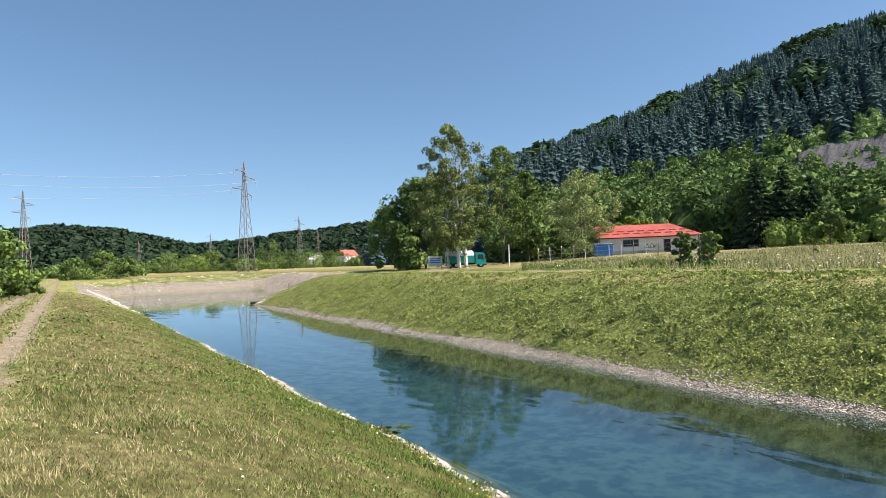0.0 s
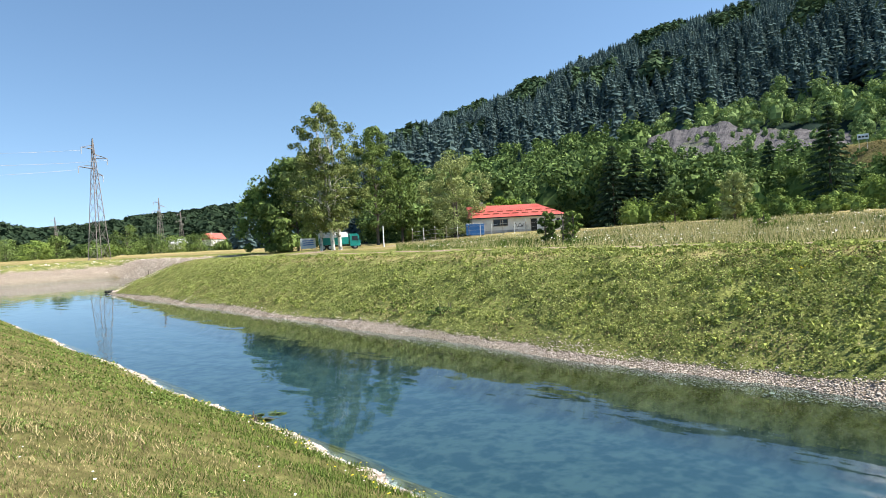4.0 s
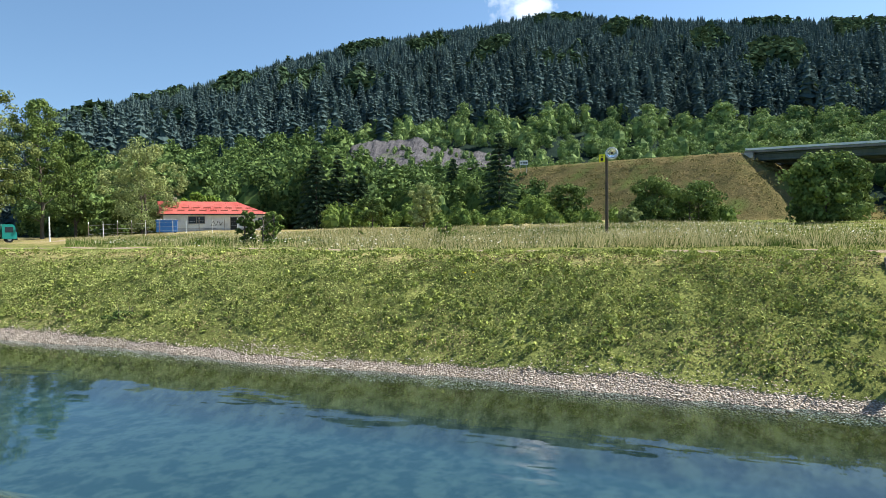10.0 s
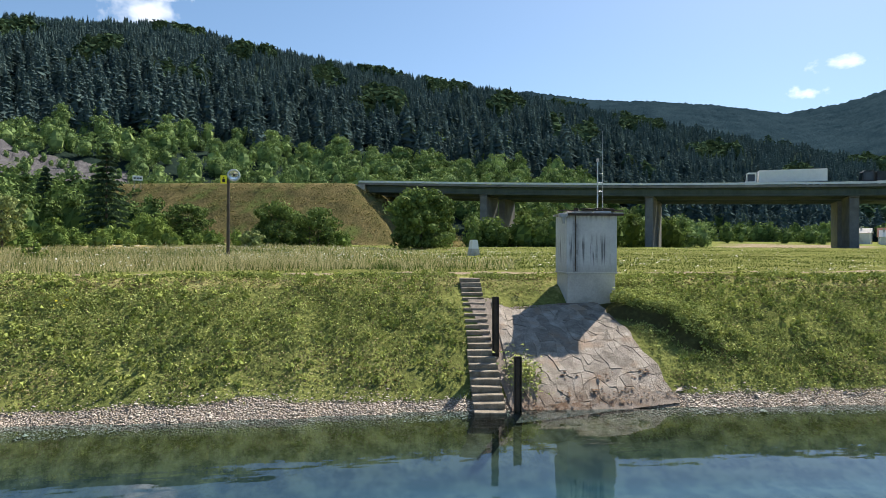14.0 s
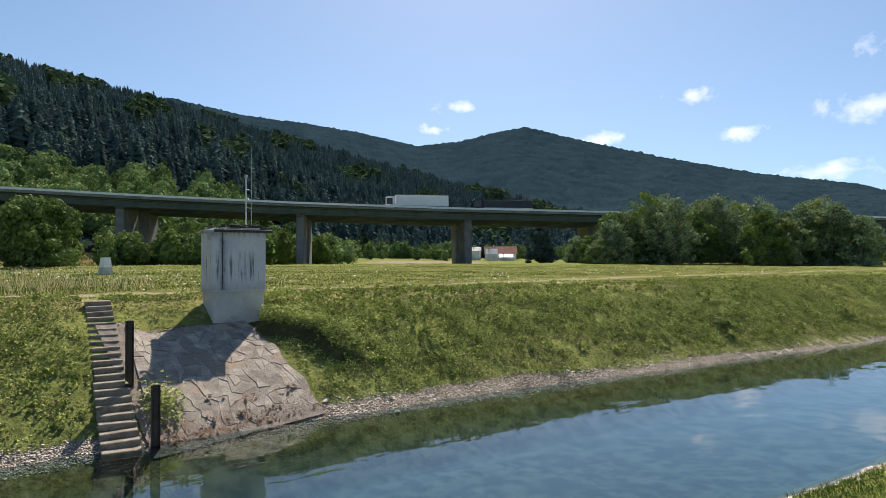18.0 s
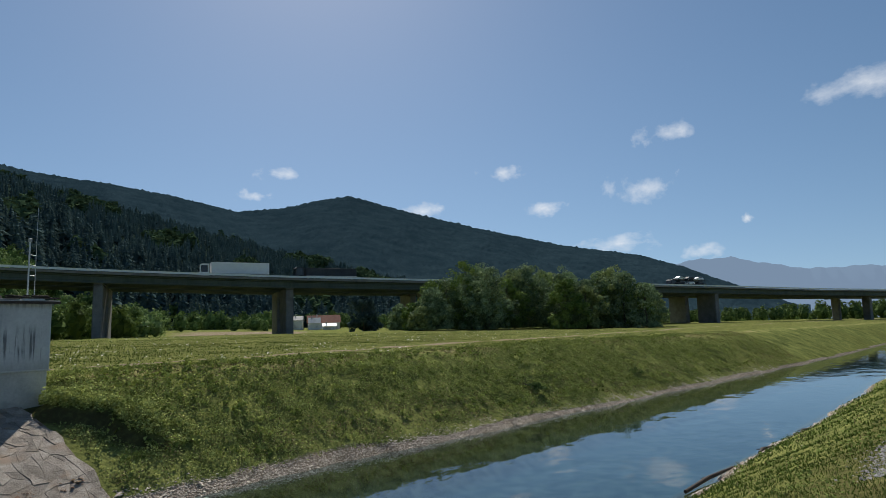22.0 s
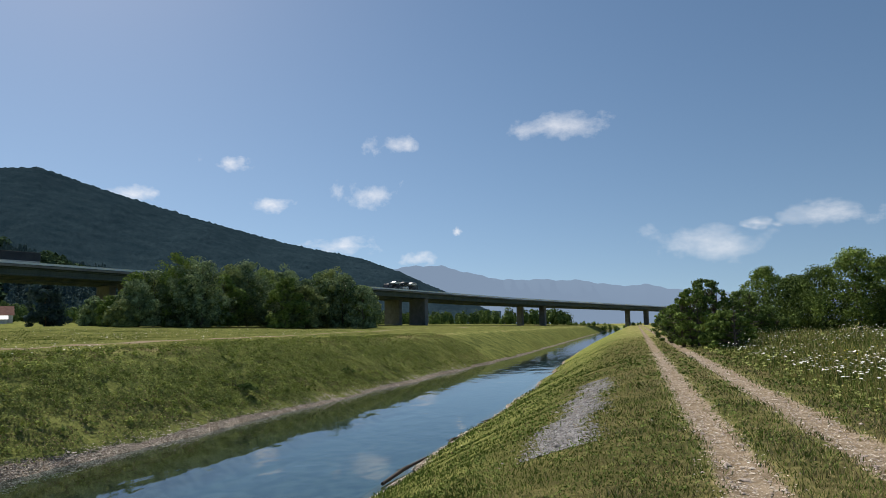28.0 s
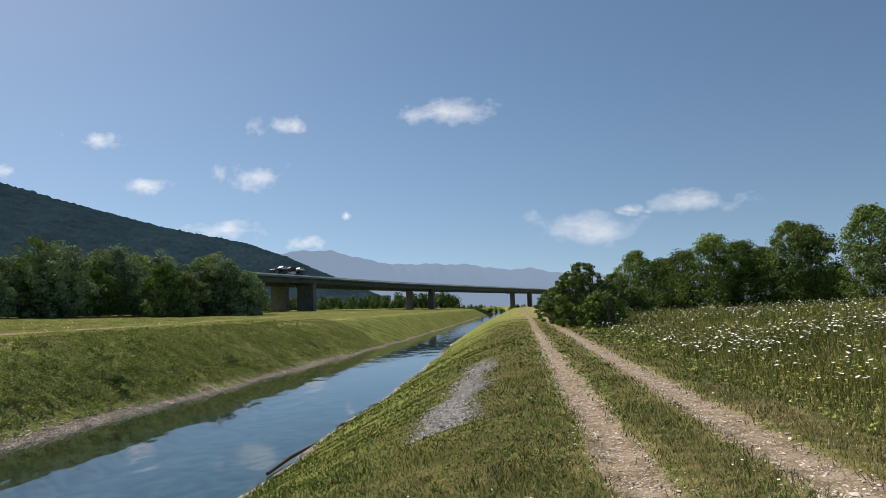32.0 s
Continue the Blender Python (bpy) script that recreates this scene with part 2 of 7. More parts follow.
# ---- ground, river and hills ----
def bend(y):
    """How far the canal's line lies west of straight at y."""
    y = np.maximum(y, -900.0)
    return -0.0825 * (np.sqrt((y + 4) ** 2 + 60) - (y + 4))


WEST_EDGE, BASIN_Y0, BASIN_Y1, BASIN_X1 = 8.2, 92.0, 150.0, 40.0


def west_edge(y):
    return np.interp(y, [-140, -85, -60, -42, -15, 0, 10], [9.6, 8.6, 7.6, 7.2, 7.4, 8.1, 8.2])


def east_edge(y):
    return 20.3 - 2.0 * np.clip((-y - 18) / 60, 0, 1.4) + 0.03 * np.clip(y - 12, 0, 80)


def outside(x, y):
    """Distance outward from the water's edge (negative in the water), and the side: west < 0 < east."""
    s = x - bend(y)
    e = east_edge(y)
    w = west_edge(y)
    jag = 0.10 * np.sin(y * 1.7 + 2 * np.sin(y * 0.6)) + 0.16 * np.sin(y * 0.43 + 1) + 0.05 * np.sin(y * 5.1)
    jag = jag * np.clip((np.abs(y + 8.8) - 4) / 2, 0, 1)
    strip = np.maximum(np.abs(s - (w + e) / 2) - (e - w) / 2, y - (BASIN_Y0 + 6)) + jag
    dx = np.maximum(WEST_EDGE - x, x - BASIN_X1)
    dy = np.maximum(BASIN_Y0 - y, y - BASIN_Y1)
    basin = np.where((dx > 0) & (dy > 0), np.hypot(dx, dy), np.maximum(dx, dy))
    k = 5.0
    h = np.clip(0.5 + 0.5 * (basin - strip) / k, 0, 1)
    d = basin * (1 - h) + strip * h - k * h * (1 - h) * (y > 60)
    return np.where(y > 60, d, strip), s


def relief(x, y, f=1.0):
    return (np.sin(x * 0.9 * f + 1.3 * np.sin(y * 0.53 * f)) * np.sin(y * 0.71 * f + 1.7 * np.sin(x * 0.37 * f)) +
            0.5 * np.sin(x * 2.3 * f + 2.1 * np.sin(y * 1.9 * f)) * np.sin(y * 2.9 * f + x * 0.7 * f))


def rut(y):
    """The line of the track's rut nearer the water."""
    y = np.asarray(y, float)
    return -0.9 - 0.085 * (np.sqrt(y ** 2 + 16) - y)


def path_line(y):
    """How far the footpath on the far bank lies from the water."""
    return 11.0 + np.interp(y, [-400, -130, -72, -45, -20, 0, 25, 45, 70], [30, 17, 9, 5.5, 1.6, 0, 0.6, 2.0, 2.5])


def lip(x):
    """The worn edge of the turf beside the apron."""
    return -11.8 - 0.68 * np.clip(24.2 - x, 0, 4) + 0.22 * np.sin(x * 2.7)


def ground(x, y):
    x, y = np.asarray(x, float), np.asarray(y, float)
    d, s = outside(x, y)
    east = s > 13.4
    slope = np.where(east, 0.534, 0.50)
    top = np.where(east, 3.9, 3.4)
    rise = d * slope
    soft = 0.45
    z = -soft * np.log(np.exp(-np.clip(rise, -30, 30) / soft) + np.exp(-top / soft))  # rounded shoulder
    z = np.where(d < 0, np.maximum(d * 0.55, -1.5), z)
    far = np.clip((d - 11) / 100, 0, 1.4)
    north_rise = far * 2.4 * np.clip(1.25 - np.maximum(y, 0) / 150, 0.15, 1)
    south_rise = np.interp(d, [11, 85, 185, 290, 420, 800], [0, 1.78, 2.1, 6.3, 7.2, 8.0])
    share = np.clip((5 - y) / 40, 0, 1)
    z = z + np.where(east, north_rise * (1 - share) + south_rise * share, 0)
    z = z - 0.42 * np.exp(-(((x - 25.0) / 1.7) ** 2)) * np.clip((y + 14.0) / 1.2, 0, 1) * np.clip((-7.2 - y) / 0.6, 0, 1)
    z = z + np.where(~east, np.clip((d - 12.5) / 9, 0, 1) * 0.35, 0)
    z = z + relief(x, y) * np.where(east, 0.07 * (1 - np.clip((6.2 - np.hypot(x - 22, y + 9.2)) / 1.5, 0, 1)), 0.018) * np.clip(d / 1.5, 0, 1) + relief(x, y, 0.13) * 0.12 * np.clip((d - 8) / 30, 0, 1)
    # the low rise under the house
    z = z + 0.85 * np.exp(-(((x - 87.2) / 15) ** 2 + ((y - 76.5) / 13) ** 2))
    # the turf south of the apron stands higher than the paving, with a worn edge
    edge = lip(x)
    z = z + 0.42 * np.clip((edge - y) / 0.3, 0, 1) * np.exp(-np.clip((edge - 0.6 - y) / 2.2, 0, None)) * np.clip((x - 20.3) / 1.5, 0, 1) * np.clip((25.0 - x) / 0.8, 0, 1)
    # wheel ruts, pressed in
    r = rut(y)
    for off in (0.0, -1.65):
        z = z - 0.06 * np.exp(-(((x - r - off) / 0.28) ** 2)) * (~east)
    return z


def axis_lines(near, step, far, grow):
    out = [0.0]
    while out[-1] < near:
        out.append(out[-1] + step)
    while out[-1] < far:
        step *= grow
        out.append(out[-1] + step)
    return np.array(out)


def build_ground():
    ys = np.concatenate([-axis_lines(24, 0.36, 4600, 1.06)[:0:-1], axis_lines(28, 0.36, 4600, 1.055)])
    ss = np.concatenate([1.0 - axis_lines(9, 0.18, 4600, 1.12)[:0:-1], 1.0 + axis_lines(30, 0.3, 4600, 1.06)])
    S, Y = np.meshgrid(ss, ys)
    X = S + bend(Y)
    Z = ground(X, Y)
    d, s = outside(X, Y)
    nx, ny = len(ss), len(ys)
    verts = np.stack([X, Y, Z], -1).reshape(-1, 3)
    i = (np.arange(ny - 1)[:, None] * nx + np.arange(nx - 1)[None]).ravel()
    faces = np.stack([i, i + 1, i + 1 + nx, i + nx], -1)
    me = quick_mesh("ground", verts, faces, GROUND, True)
    east = s > 13.4
    wob = relief(X, Y, 0.4)
    gravel = np.clip(1.2 - (d - 0.1) / (np.where(east, 0.62 * np.interp(Y, [-45, -14], [0.5, 1.0]), 0.35) * (1 + 0.55 * wob)), 0, 1)
    rubble = np.clip((Y - 84) / 8, 0, 1) * np.clip((9 - d) / 2.5, 0, 1) * (X > 2)
    gravel = np.maximum(gravel, rubble * 0.9)
    heap = np.exp(-(((X - rut(Y) - 2.45) / 0.28) ** 2)) * np.clip((Y + 25) / 5, 0, 1) * np.clip((-9.8 - Y) / 2, 0, 1)
    gravel = np.maximum(gravel, heap * 0.95)
    r = rut(Y)
    dirt = np.maximum(np.exp(-(((X - r) / np.interp(Y, [-2, 14], [0.36, 0.62])) ** 2)), np.exp(-(((X - r + 1.65) / np.interp(Y, [-2, 14], [0.42, 0.7])) ** 2))) * np.interp(Y, [-2, 8, 22], [1.0, 0.5, 0.75])
    path = np.exp(-(((d - path_line(Y) - 0.2 * wob) / 0.62) ** 2)) * east * np.clip((84 - Y) / 5, 0, 1)
    spur = np.exp(-(((d - 13.0 - np.clip((Y - 62) / 24, 0, 1.2) * 20) / 2.6) ** 2)) * east * np.clip((Y - 58) / 6, 0, 1) * np.clip((96 - Y) / 5, 0, 1)
    lane = np.exp(-(((d - 72 - 0.04 * Y) / 2.2) ** 2)) * east * (Y > -20)
    dirt = np.clip(np.maximum.reduce([dirt, path * 1.15, spur * 1.2, lane * 0.9, rubble]), 0, 1)
    dry = np.where(east, np.interp(Y, [-10, 15], [0.08, 0.22]) + 0.35 * np.exp(-(((d - 8.2) / 1.6) ** 2)) + 0.5 * np.clip((d - 14) / 10, 0, 1) * np.clip((Y - 6) / 14, 0, 1), 0.48 - np.interp(Y, [-6, 8], [0.44, 0.25]) * np.exp(-(((d - 2.0) / np.interp(Y, [-6, 8], [4.0, 2.2])) ** 2)))
    az = np.degrees(np.arctan2(-X, Y))
    rho = np.hypot(X, Y)
    plough = np.clip((az + 137) / 2, 0, 1) * np.clip((-125.5 - az) / 2, 0, 1) * np.clip((rho - 205) / 10, 0, 1) * np.clip((300 - rho) / 10, 0, 1)
    farm_road = np.exp(-(((az + 125.5 - (rho - 200) * 0.012) / 0.7) ** 2)) * np.clip((rho - 165) / 8, 0, 1) * np.clip((300 - rho) / 10, 0, 1)
    # bare earth of the worn edge, with the undercut's shade painted in dark
    shaded_scar = np.clip(1.6 - np.abs(lip(X) - 0.1 - Y) / 0.3, 0, 1) * ((X > 20.6) & (X < 25.4))
    dirt = np.maximum(dirt, 0.46 * np.exp(-(((d - 8.2) / 1.1) ** 2)) * np.clip(0.75 + 0.5 * wob, 0, 1) * east * (Y < 60))
    dirt = np.maximum(dirt, np.maximum(plough * 0.95, farm_road * 1.1))
    dry = dry + 0.12 * wob * 0.5
    for key, v in (("gravel", gravel), ("dirt", dirt), ("dry", dry), ("bed", np.clip(-d / 0.5, 0, 1)), ("deep", np.clip((-d - 0.9) / 1.8, 0, 1)), ("thatch", np.where(east, np.interp(d, [8.5, 12, 60, 110], [0.28, 0.5, 0.5, 0.2]), np.clip((95 - np.hypot(X, Y)) / 45, 0, 1) * (1 - np.interp(Y, [-6, 8], [0.6, 0.0]) * np.clip((6 - d) / 2, 0, 1))) * (d > 0.3) * (1 - dirt) * (1 - gravel) + shaded_scar)):
        me.attributes.new(key, "FLOAT", "POINT").data.foreach_set("value", v.ravel().astype(np.float32))
    tagged(new("ground", me), "grassy river banks and meadow with dirt track and pebble edges", "ground", kind="structure")


build_ground()


def build_water():
    ys = np.concatenate([-axis_lines(30, 2.0, 1200, 1.12)[:0:-1], axis_lines(30, 3.0, 160, 1.1)])
    xs = np.linspace(WEST_EDGE - 3, BASIN_X1 + 4, 30)
    S, Y = np.meshgrid(xs, ys)
    south = Y < 84
    X = np.where(south, np.minimum(S, 24.5 + (S - 20) * 0.001), S) + bend(Y)
    verts = np.stack([X, Y, 0 * X], -1).reshape(-1, 3)
    nx, ny = len(xs), len(ys)
    i = (np.arange(ny - 1)[:, None] * nx + np.arange(nx - 1)[None]).ravel()
    tagged(new("water", quick_mesh("water", verts, np.stack([i, i + 1, i + 1 + nx, i + nx], -1), WATER, True)), "clear blue-green river water with small ripples", "water", kind="structure")


build_water()


# skyline of the wooded hills: azimuth, elevation of the crest, without the trees
def skyline(az, table):
    a = np.array([r[0] for r in table], float)
    e = np.array([r[1] for r in table], float)
    o = np.argsort(a)
    return np.interp(az, a[o], e[o])


EAST_CREST = [(-20, -1.5), (-24, 0.2), (-27, 2.0), (-30, 3.6), (-34, 6.2), (-38.7, 8.2), (-47, 10.6), (-56, 13.6), (-61.5, 14.9), (-66.6, 15.7), (-76.5, 16.9), (-80, 16.8),
              (-86, 16.0), (-92, 15.2), (-107.5, 12.9), (-113, 11.6), (-120, 9.9), (-126, 8.4), (-135, 6.0), (-142, 4.2), (-150, 2.2), (-158, 0.6)]
SOUTH_CREST = [(-96, 9.0), (-104, 12.6), (-109, 13.4), (-115, 12.4), (-120, 12.0), (-125, 11.3), (-130, 10.2), (-134, 10.6), (-137, 11.3), (-139.8, 11.7), (-143, 10.8),
               (-150, 8.9), (-159, 6.6), (-165.4, 5.4), (-169, 4.1), (-172.1, 2.7), (-177, 0.5)]
RHO0, RHO1, SOUTH0, SOUTH1 = 185.0, 1100.0, 900.0, 2100.0


def east_hill(az, rho):
    crest = EYE + RHO1 * np.tan(np.radians(skyline(az, EAST_CREST) + 0.8))
    foot = np.interp(az, [-160, -140, -125, -112, -38, -30, -20], [440, 420, 350, 200, RHO0, 600, 900])
    base = np.interp(az, [-118, -112, -38, -30], [2.0, 7.0, 7.0, 1.0])
    u = np.clip((rho - foot) / (RHO1 - foot), 0, None)
    z = base + (crest - base) * np.where(u < 1, u ** 1.02, 1 - 0.5 * (u - 1))
    return z + (7 * np.sin(az * 0.9) * np.sin(rho * 0.013) + 4 * np.sin(az * 2.3 + rho * 0.02)) * np.clip(u * 3, 0, 1) * np.clip((1 - u) * 6, 0, 1)


def south_hill(az, rho):
    crest = EYE + SOUTH1 * np.tan(np.radians(skyline(az, SOUTH_CREST) + 0.7))
    u = np.clip((rho - SOUTH0) / (SOUTH1 - SOUTH0), 0, None)
    z = 8 + (crest - 8) * np.where(u < 1, u ** 1.05, 1 - 0.5 * (u - 1))
    return z + (6 * np.sin(az * 0.8 + 1) * np.sin(rho * 0.006) + 1.2 * np.sin(az * 1.9 + rho * 0.011)) * np.clip(u * 3, 0, 1) * np.clip((1 - u) * 6, 0, 1)


def south_ridge(az, rho):
    """The ridge with the lumpy surface of its woods."""
    x, y = -rho * np.sin(np.radians(az)), rho * np.cos(np.radians(az))
    return south_hill(az, rho) + 0.4 * relief(x, y, 0.075) + np.random.default_rng(4).normal(0, 1.5, np.shape(x))


def hill(name, label, height, a0, a1, r0, r1, na, nr, mat, sink=6.0):
    A, R = np.meshgrid(np.linspace(a0, a1, na), np.linspace(r0, r1, nr))
    Z = height(A, R) - sink * np.clip((r0 + 60 - R) / 60, 0, 1)
    X, Y = -R * np.sin(np.radians(A)), R * np.cos(np.radians(A))
    i = (np.arange(nr - 1)[:, None] * na + np.arange(na - 1)[None]).ravel()
    me = quick_mesh(name, np.stack([X, Y, Z], -1).reshape(-1, 3), np.stack([i, i + na, i + na + 1, i + 1], -1), mat, True)
    return tagged(new(name, me), label, "hill", kind="structure")


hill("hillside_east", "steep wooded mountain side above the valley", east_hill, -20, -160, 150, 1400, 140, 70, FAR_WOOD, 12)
hill("hillside_south", "distant wooded mountain ridge with a rounded peak", south_ridge, -94, -178, 800, 2600, 520, 170, HAZED_CANOPY, 20)


def conifers(name, label, height, spots, lo, hi, fronds, mat):
    """Many spruces as one mesh: a slim core and drooping fronds round it."""
    n = len(spots)
    rng = np.random.default_rng(5)
    az, rho = spots[:, 0], spots[:, 1]
    tall = rng.uniform(lo, hi, n) * (0.85 + 0.25 * np.sin(az * 3.1 + rho * 0.031) * np.sin(rho * 0.047 - az * 1.7))
    foot = np.stack([-rho * np.sin(np.radians(az)), rho * np.cos(np.radians(az)), height(az, rho) - 1.5], -1)
    slim = rng.uniform(0.25, 0.36, n)
    turn = rng.uniform(0, 6.28, n)
    core = [foot + np.stack([0.5 * slim * tall * np.cos(turn + q), 0.5 * slim * tall * np.sin(turn + q), 0.12 * tall], -1) for q in (0, 1.57, 3.14, 4.71)]
    tip = foot + np.stack([0 * tall, 0 * tall, tall], -1)
    tris = [np.stack([core[q], core[(q + 1) % 4], tip], 1) for q in range(4)]
    for k in range(fronds):
        f = np.clip(0.12 + 0.82 * (k + rng.uniform(0, 1, n)) / fronds, 0, 0.97)
        a = turn + 2.4 * k + rng.normal(0, 0.3, n)
        reach = tall * slim * (1.06 - f) ** 0.75 * rng.uniform(0.7, 1.3, n)
        out, side = np.stack([np.cos(a), np.sin(a)], -1), np.stack([-np.sin(a), np.cos(a)], -1)
        half = reach * rng.uniform(0.4, 0.65, n)
        z = f * tall
        mid = foot[:, :2] + out * (0.35 * reach)[:, None]
        pts = [np.concatenate([mid + side * half[:, None], (foot[:, 2] + z - 0.12 * reach)[:, None]], 1),
               np.concatenate([mid - side * half[:, None], (foot[:, 2] + z - 0.12 * reach)[:, None]], 1),
               np.concatenate([foot[:, :2] + out * reach[:, None], (foot[:, 2] + z - reach * rng.uniform(0.25, 0.6, n))[:, None]], 1),
               np.concatenate([foot[:, :2] + 0 * out, (foot[:, 2] + z + 0.25 * reach)[:, None]], 1)]
        tris += [np.stack([pts[3], pts[0], pts[2]], 1), np.stack([pts[3], pts[2], pts[1]], 1)]
    V = np.concatenate(tris).reshape(-1, 3)
    me = quick_mesh(name, V, np.arange(len(V)).reshape(-1, 3), mat)
    return tagged(new(name, me), label, "forest", kind="stuff")


def scatter(seed, n, a0, a1, r0, r1):
    rng = np.random.default_rng(seed)
    az = rng.uniform(a0, a1, n)
    rho = np.sqrt(rng.uniform(r0 ** 2, r1 ** 2, n))
    return np.stack([az, rho], -1)


spots = scatter(1, 30000, -155, -24, 250, 1130)
edge = np.interp(spots[:, 0], [-160, -140, -125, -114, -104, -90, -76, -64, -58, -40, -20], [440, 430, 400, 345, 330, 335, 320, 325, 275, 260, 320])
edge = edge + 14 * np.sin(spots[:, 0] * 0.9) + 10 * np.sin(spots[:, 0] * 2.3)
spots = spots[spots[:, 1] > edge]
mixed = np.sin(spots[:, 0] * 0.55 + 1.0) * np.sin(spots[:, 1] * 0.011 + spots[:, 0] * 0.21) + 0.25 * np.sin(spots[:, 0] * 4.7) * np.sin(spots[:, 1] * 0.05)
leafy = (mixed > 0.55) & (spots[:, 1] > 480)
close = (spots[:, 1] < 620) & ~leafy
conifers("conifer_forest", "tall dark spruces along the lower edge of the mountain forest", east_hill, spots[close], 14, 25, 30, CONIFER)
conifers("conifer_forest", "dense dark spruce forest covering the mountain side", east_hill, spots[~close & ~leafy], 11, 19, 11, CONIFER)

mixed_spots = spots[leafy]
def canopy(name, label, height, spots, lo, hi, mat, seed, wide=0.8, per=14, leaf=0.75, level=0.0):
    """Rounded broadleaf crowns packed over a far hill, one mesh of outward-facing sprays."""
    rng = np.random.default_rng(seed)
    az, rho = spots[:, 0], spots[:, 1]
    tall = rng.uniform(lo, hi, len(spots))
    n = len(spots) * per
    v = rng.normal(size=(n, 3))
    v[:, 2] = np.abs(v[:, 2]) * 0.9 + 0.15
    v /= np.linalg.norm(v, axis=1)[:, None]
    t = np.repeat(tall, per)[:, None]
    foot = np.stack([-rho * np.sin(np.radians(az)), rho * np.cos(np.radians(az)), height(az, rho) - 1.0], -1)
    c = np.repeat(foot, per, 0) + v * t * np.array([wide, wide, 1.0]) * rng.uniform(0.8, 1.08, (n, 1))
    nrm = v * (1 - level) + np.array([0, 0, level]) + 0.35 * (1 - 0.6 * level) * rng.normal(size=(n, 3))
    u = np.cross(nrm, rng.normal(size=(n, 3)))
    u /= np.linalg.norm(u, axis=1)[:, None]
    w = np.cross(nrm, u)
    w /= np.linalg.norm(w, axis=1)[:, None]
    q = t * leaf * rng.uniform(0.6, 1.3, (n, 1))
    verts = np.stack([c - u * q * 0.6 - w * q * 0.35, c + u * q * 0.6 - w * q * 0.35, c + w * q * 0.7], 1).reshape(-1, 3)
    return tagged(new(name, quick_mesh(name, verts, np.arange(len(verts)).reshape(-1, 3), mat)), label, "forest", kind="stuff")


NORTH_LEAVES = foliage("north_leaves", (0.020, 0.036, 0.022), (0.044, 0.068, 0.036), 0.0, 0.1)
HILL_MIX = foliage("mixed_hill_leaves", (0.034, 0.064, 0.036), (0.085, 0.130, 0.066), 0.0, 0.1, 0.05)
canopy("broadleaf_forest", "patches of rounded broadleaf trees among the spruces", east_hill, mixed_spots, 12, 18, HILL_MIX, 6, 0.36, 30, 0.3)
NORTH_CREST = [(20, 2.0), (9, 2.9), (4, 3.3), (0, 3.7), (-4, 3.3), (-9.4, 2.0), (-13, 2.2), (-16.9, 2.8), (-20, 3.0), (-24, 3.6), (-28, 3.6), (-36, 3.4), (-42, 2)]


def north_hill(az, rho):
    crest = EYE + 1500 * np.tan(np.radians(skyline(az, NORTH_CREST)))
    u = np.clip((rho - 700) / 800, 0, None)
    return 4 + (crest - 4) * np.where(u < 1, u ** 0.9, 1 - 0.5 * (u - 1))


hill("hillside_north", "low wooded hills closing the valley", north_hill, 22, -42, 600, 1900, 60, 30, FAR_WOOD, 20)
canopy("north_forest", "woodland on the low far hills", north_hill, scatter(9, 5200, -42, 20, 720, 1540), 6, 12, NORTH_LEAVES, 8, 0.8, 14)


def far_mountains():
    """Ridges on the horizon, far beyond everything else, glowing blue in place of haze."""
    table = [(-150, 3.0), (-160, 4.2), (-164, 4.7), (-168.4, 5.15), (-170.5, 5.4), (-172.7, 5.35), (-175.5, 4.6), (-178.3, 4.0), (-181, 4.0), (-185.2, 3.8), (-188.2, 3.25), (-190.6, 3.3),
             (-193, 2.8), (-198, 2.3), (-206, 2.0), (-214, 2.6), (-222, 1.2)]
    az = np.linspace(-150, -222, 220)
    el = skyline(az, table) + 0.05 * np.sin(az * 2.1) + 0.04 * np.sin(az * 5.3)
    R = 4400.0
    V = []
    for r, f in ((R, 0.0), (R + 120, 0.5), (R + 200, 1.0), (R + 330, 0.2)):
        V.append(np.stack([-r * np.sin(np.radians(az)), r * np.cos(np.radians(az)), EYE - 60 + (60 + r * np.tan(np.radians(el))) * f], -1))
    n = len(az)
    verts = np.concatenate(V)
    i = np.concatenate([np.arange(n - 1) + n * k for k in range(3)])
    m = material("hazy_mountain_glow", (0.01, 0.015, 0.02), 1.0, 0, 0)
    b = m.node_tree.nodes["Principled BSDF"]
    # haze painted as a blue glow; the surface colour is almost black
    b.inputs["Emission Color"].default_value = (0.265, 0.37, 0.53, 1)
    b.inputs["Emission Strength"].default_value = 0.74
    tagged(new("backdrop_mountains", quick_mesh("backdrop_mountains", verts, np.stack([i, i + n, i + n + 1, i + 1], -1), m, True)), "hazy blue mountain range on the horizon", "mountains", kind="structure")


far_mountains()

# ---- viaduct: straight in the plan, sinking gently to the south ----
ALONG, ACROSS = np.array([-0.485, -0.8745]), np.array([0.8745, -0.485])
DECK_FROM = np.array([116.6, -109.8])


def deck_at(k):
    return DECK_FROM + ALONG * k


def deck_height(k):
    """Top of the guard rail at k metres along."""
    return EYE + float(np.interp(k, [-230, -150, -109, -75, -39, 0, 50, 110, 163, 229, 300, 462, 700], [21.9, 20.2, 18.8, 17.3, 16.05, 15.2, 14.7, 14.4, 13.9, 13.1, 12.95, 12.9, 13.0]))


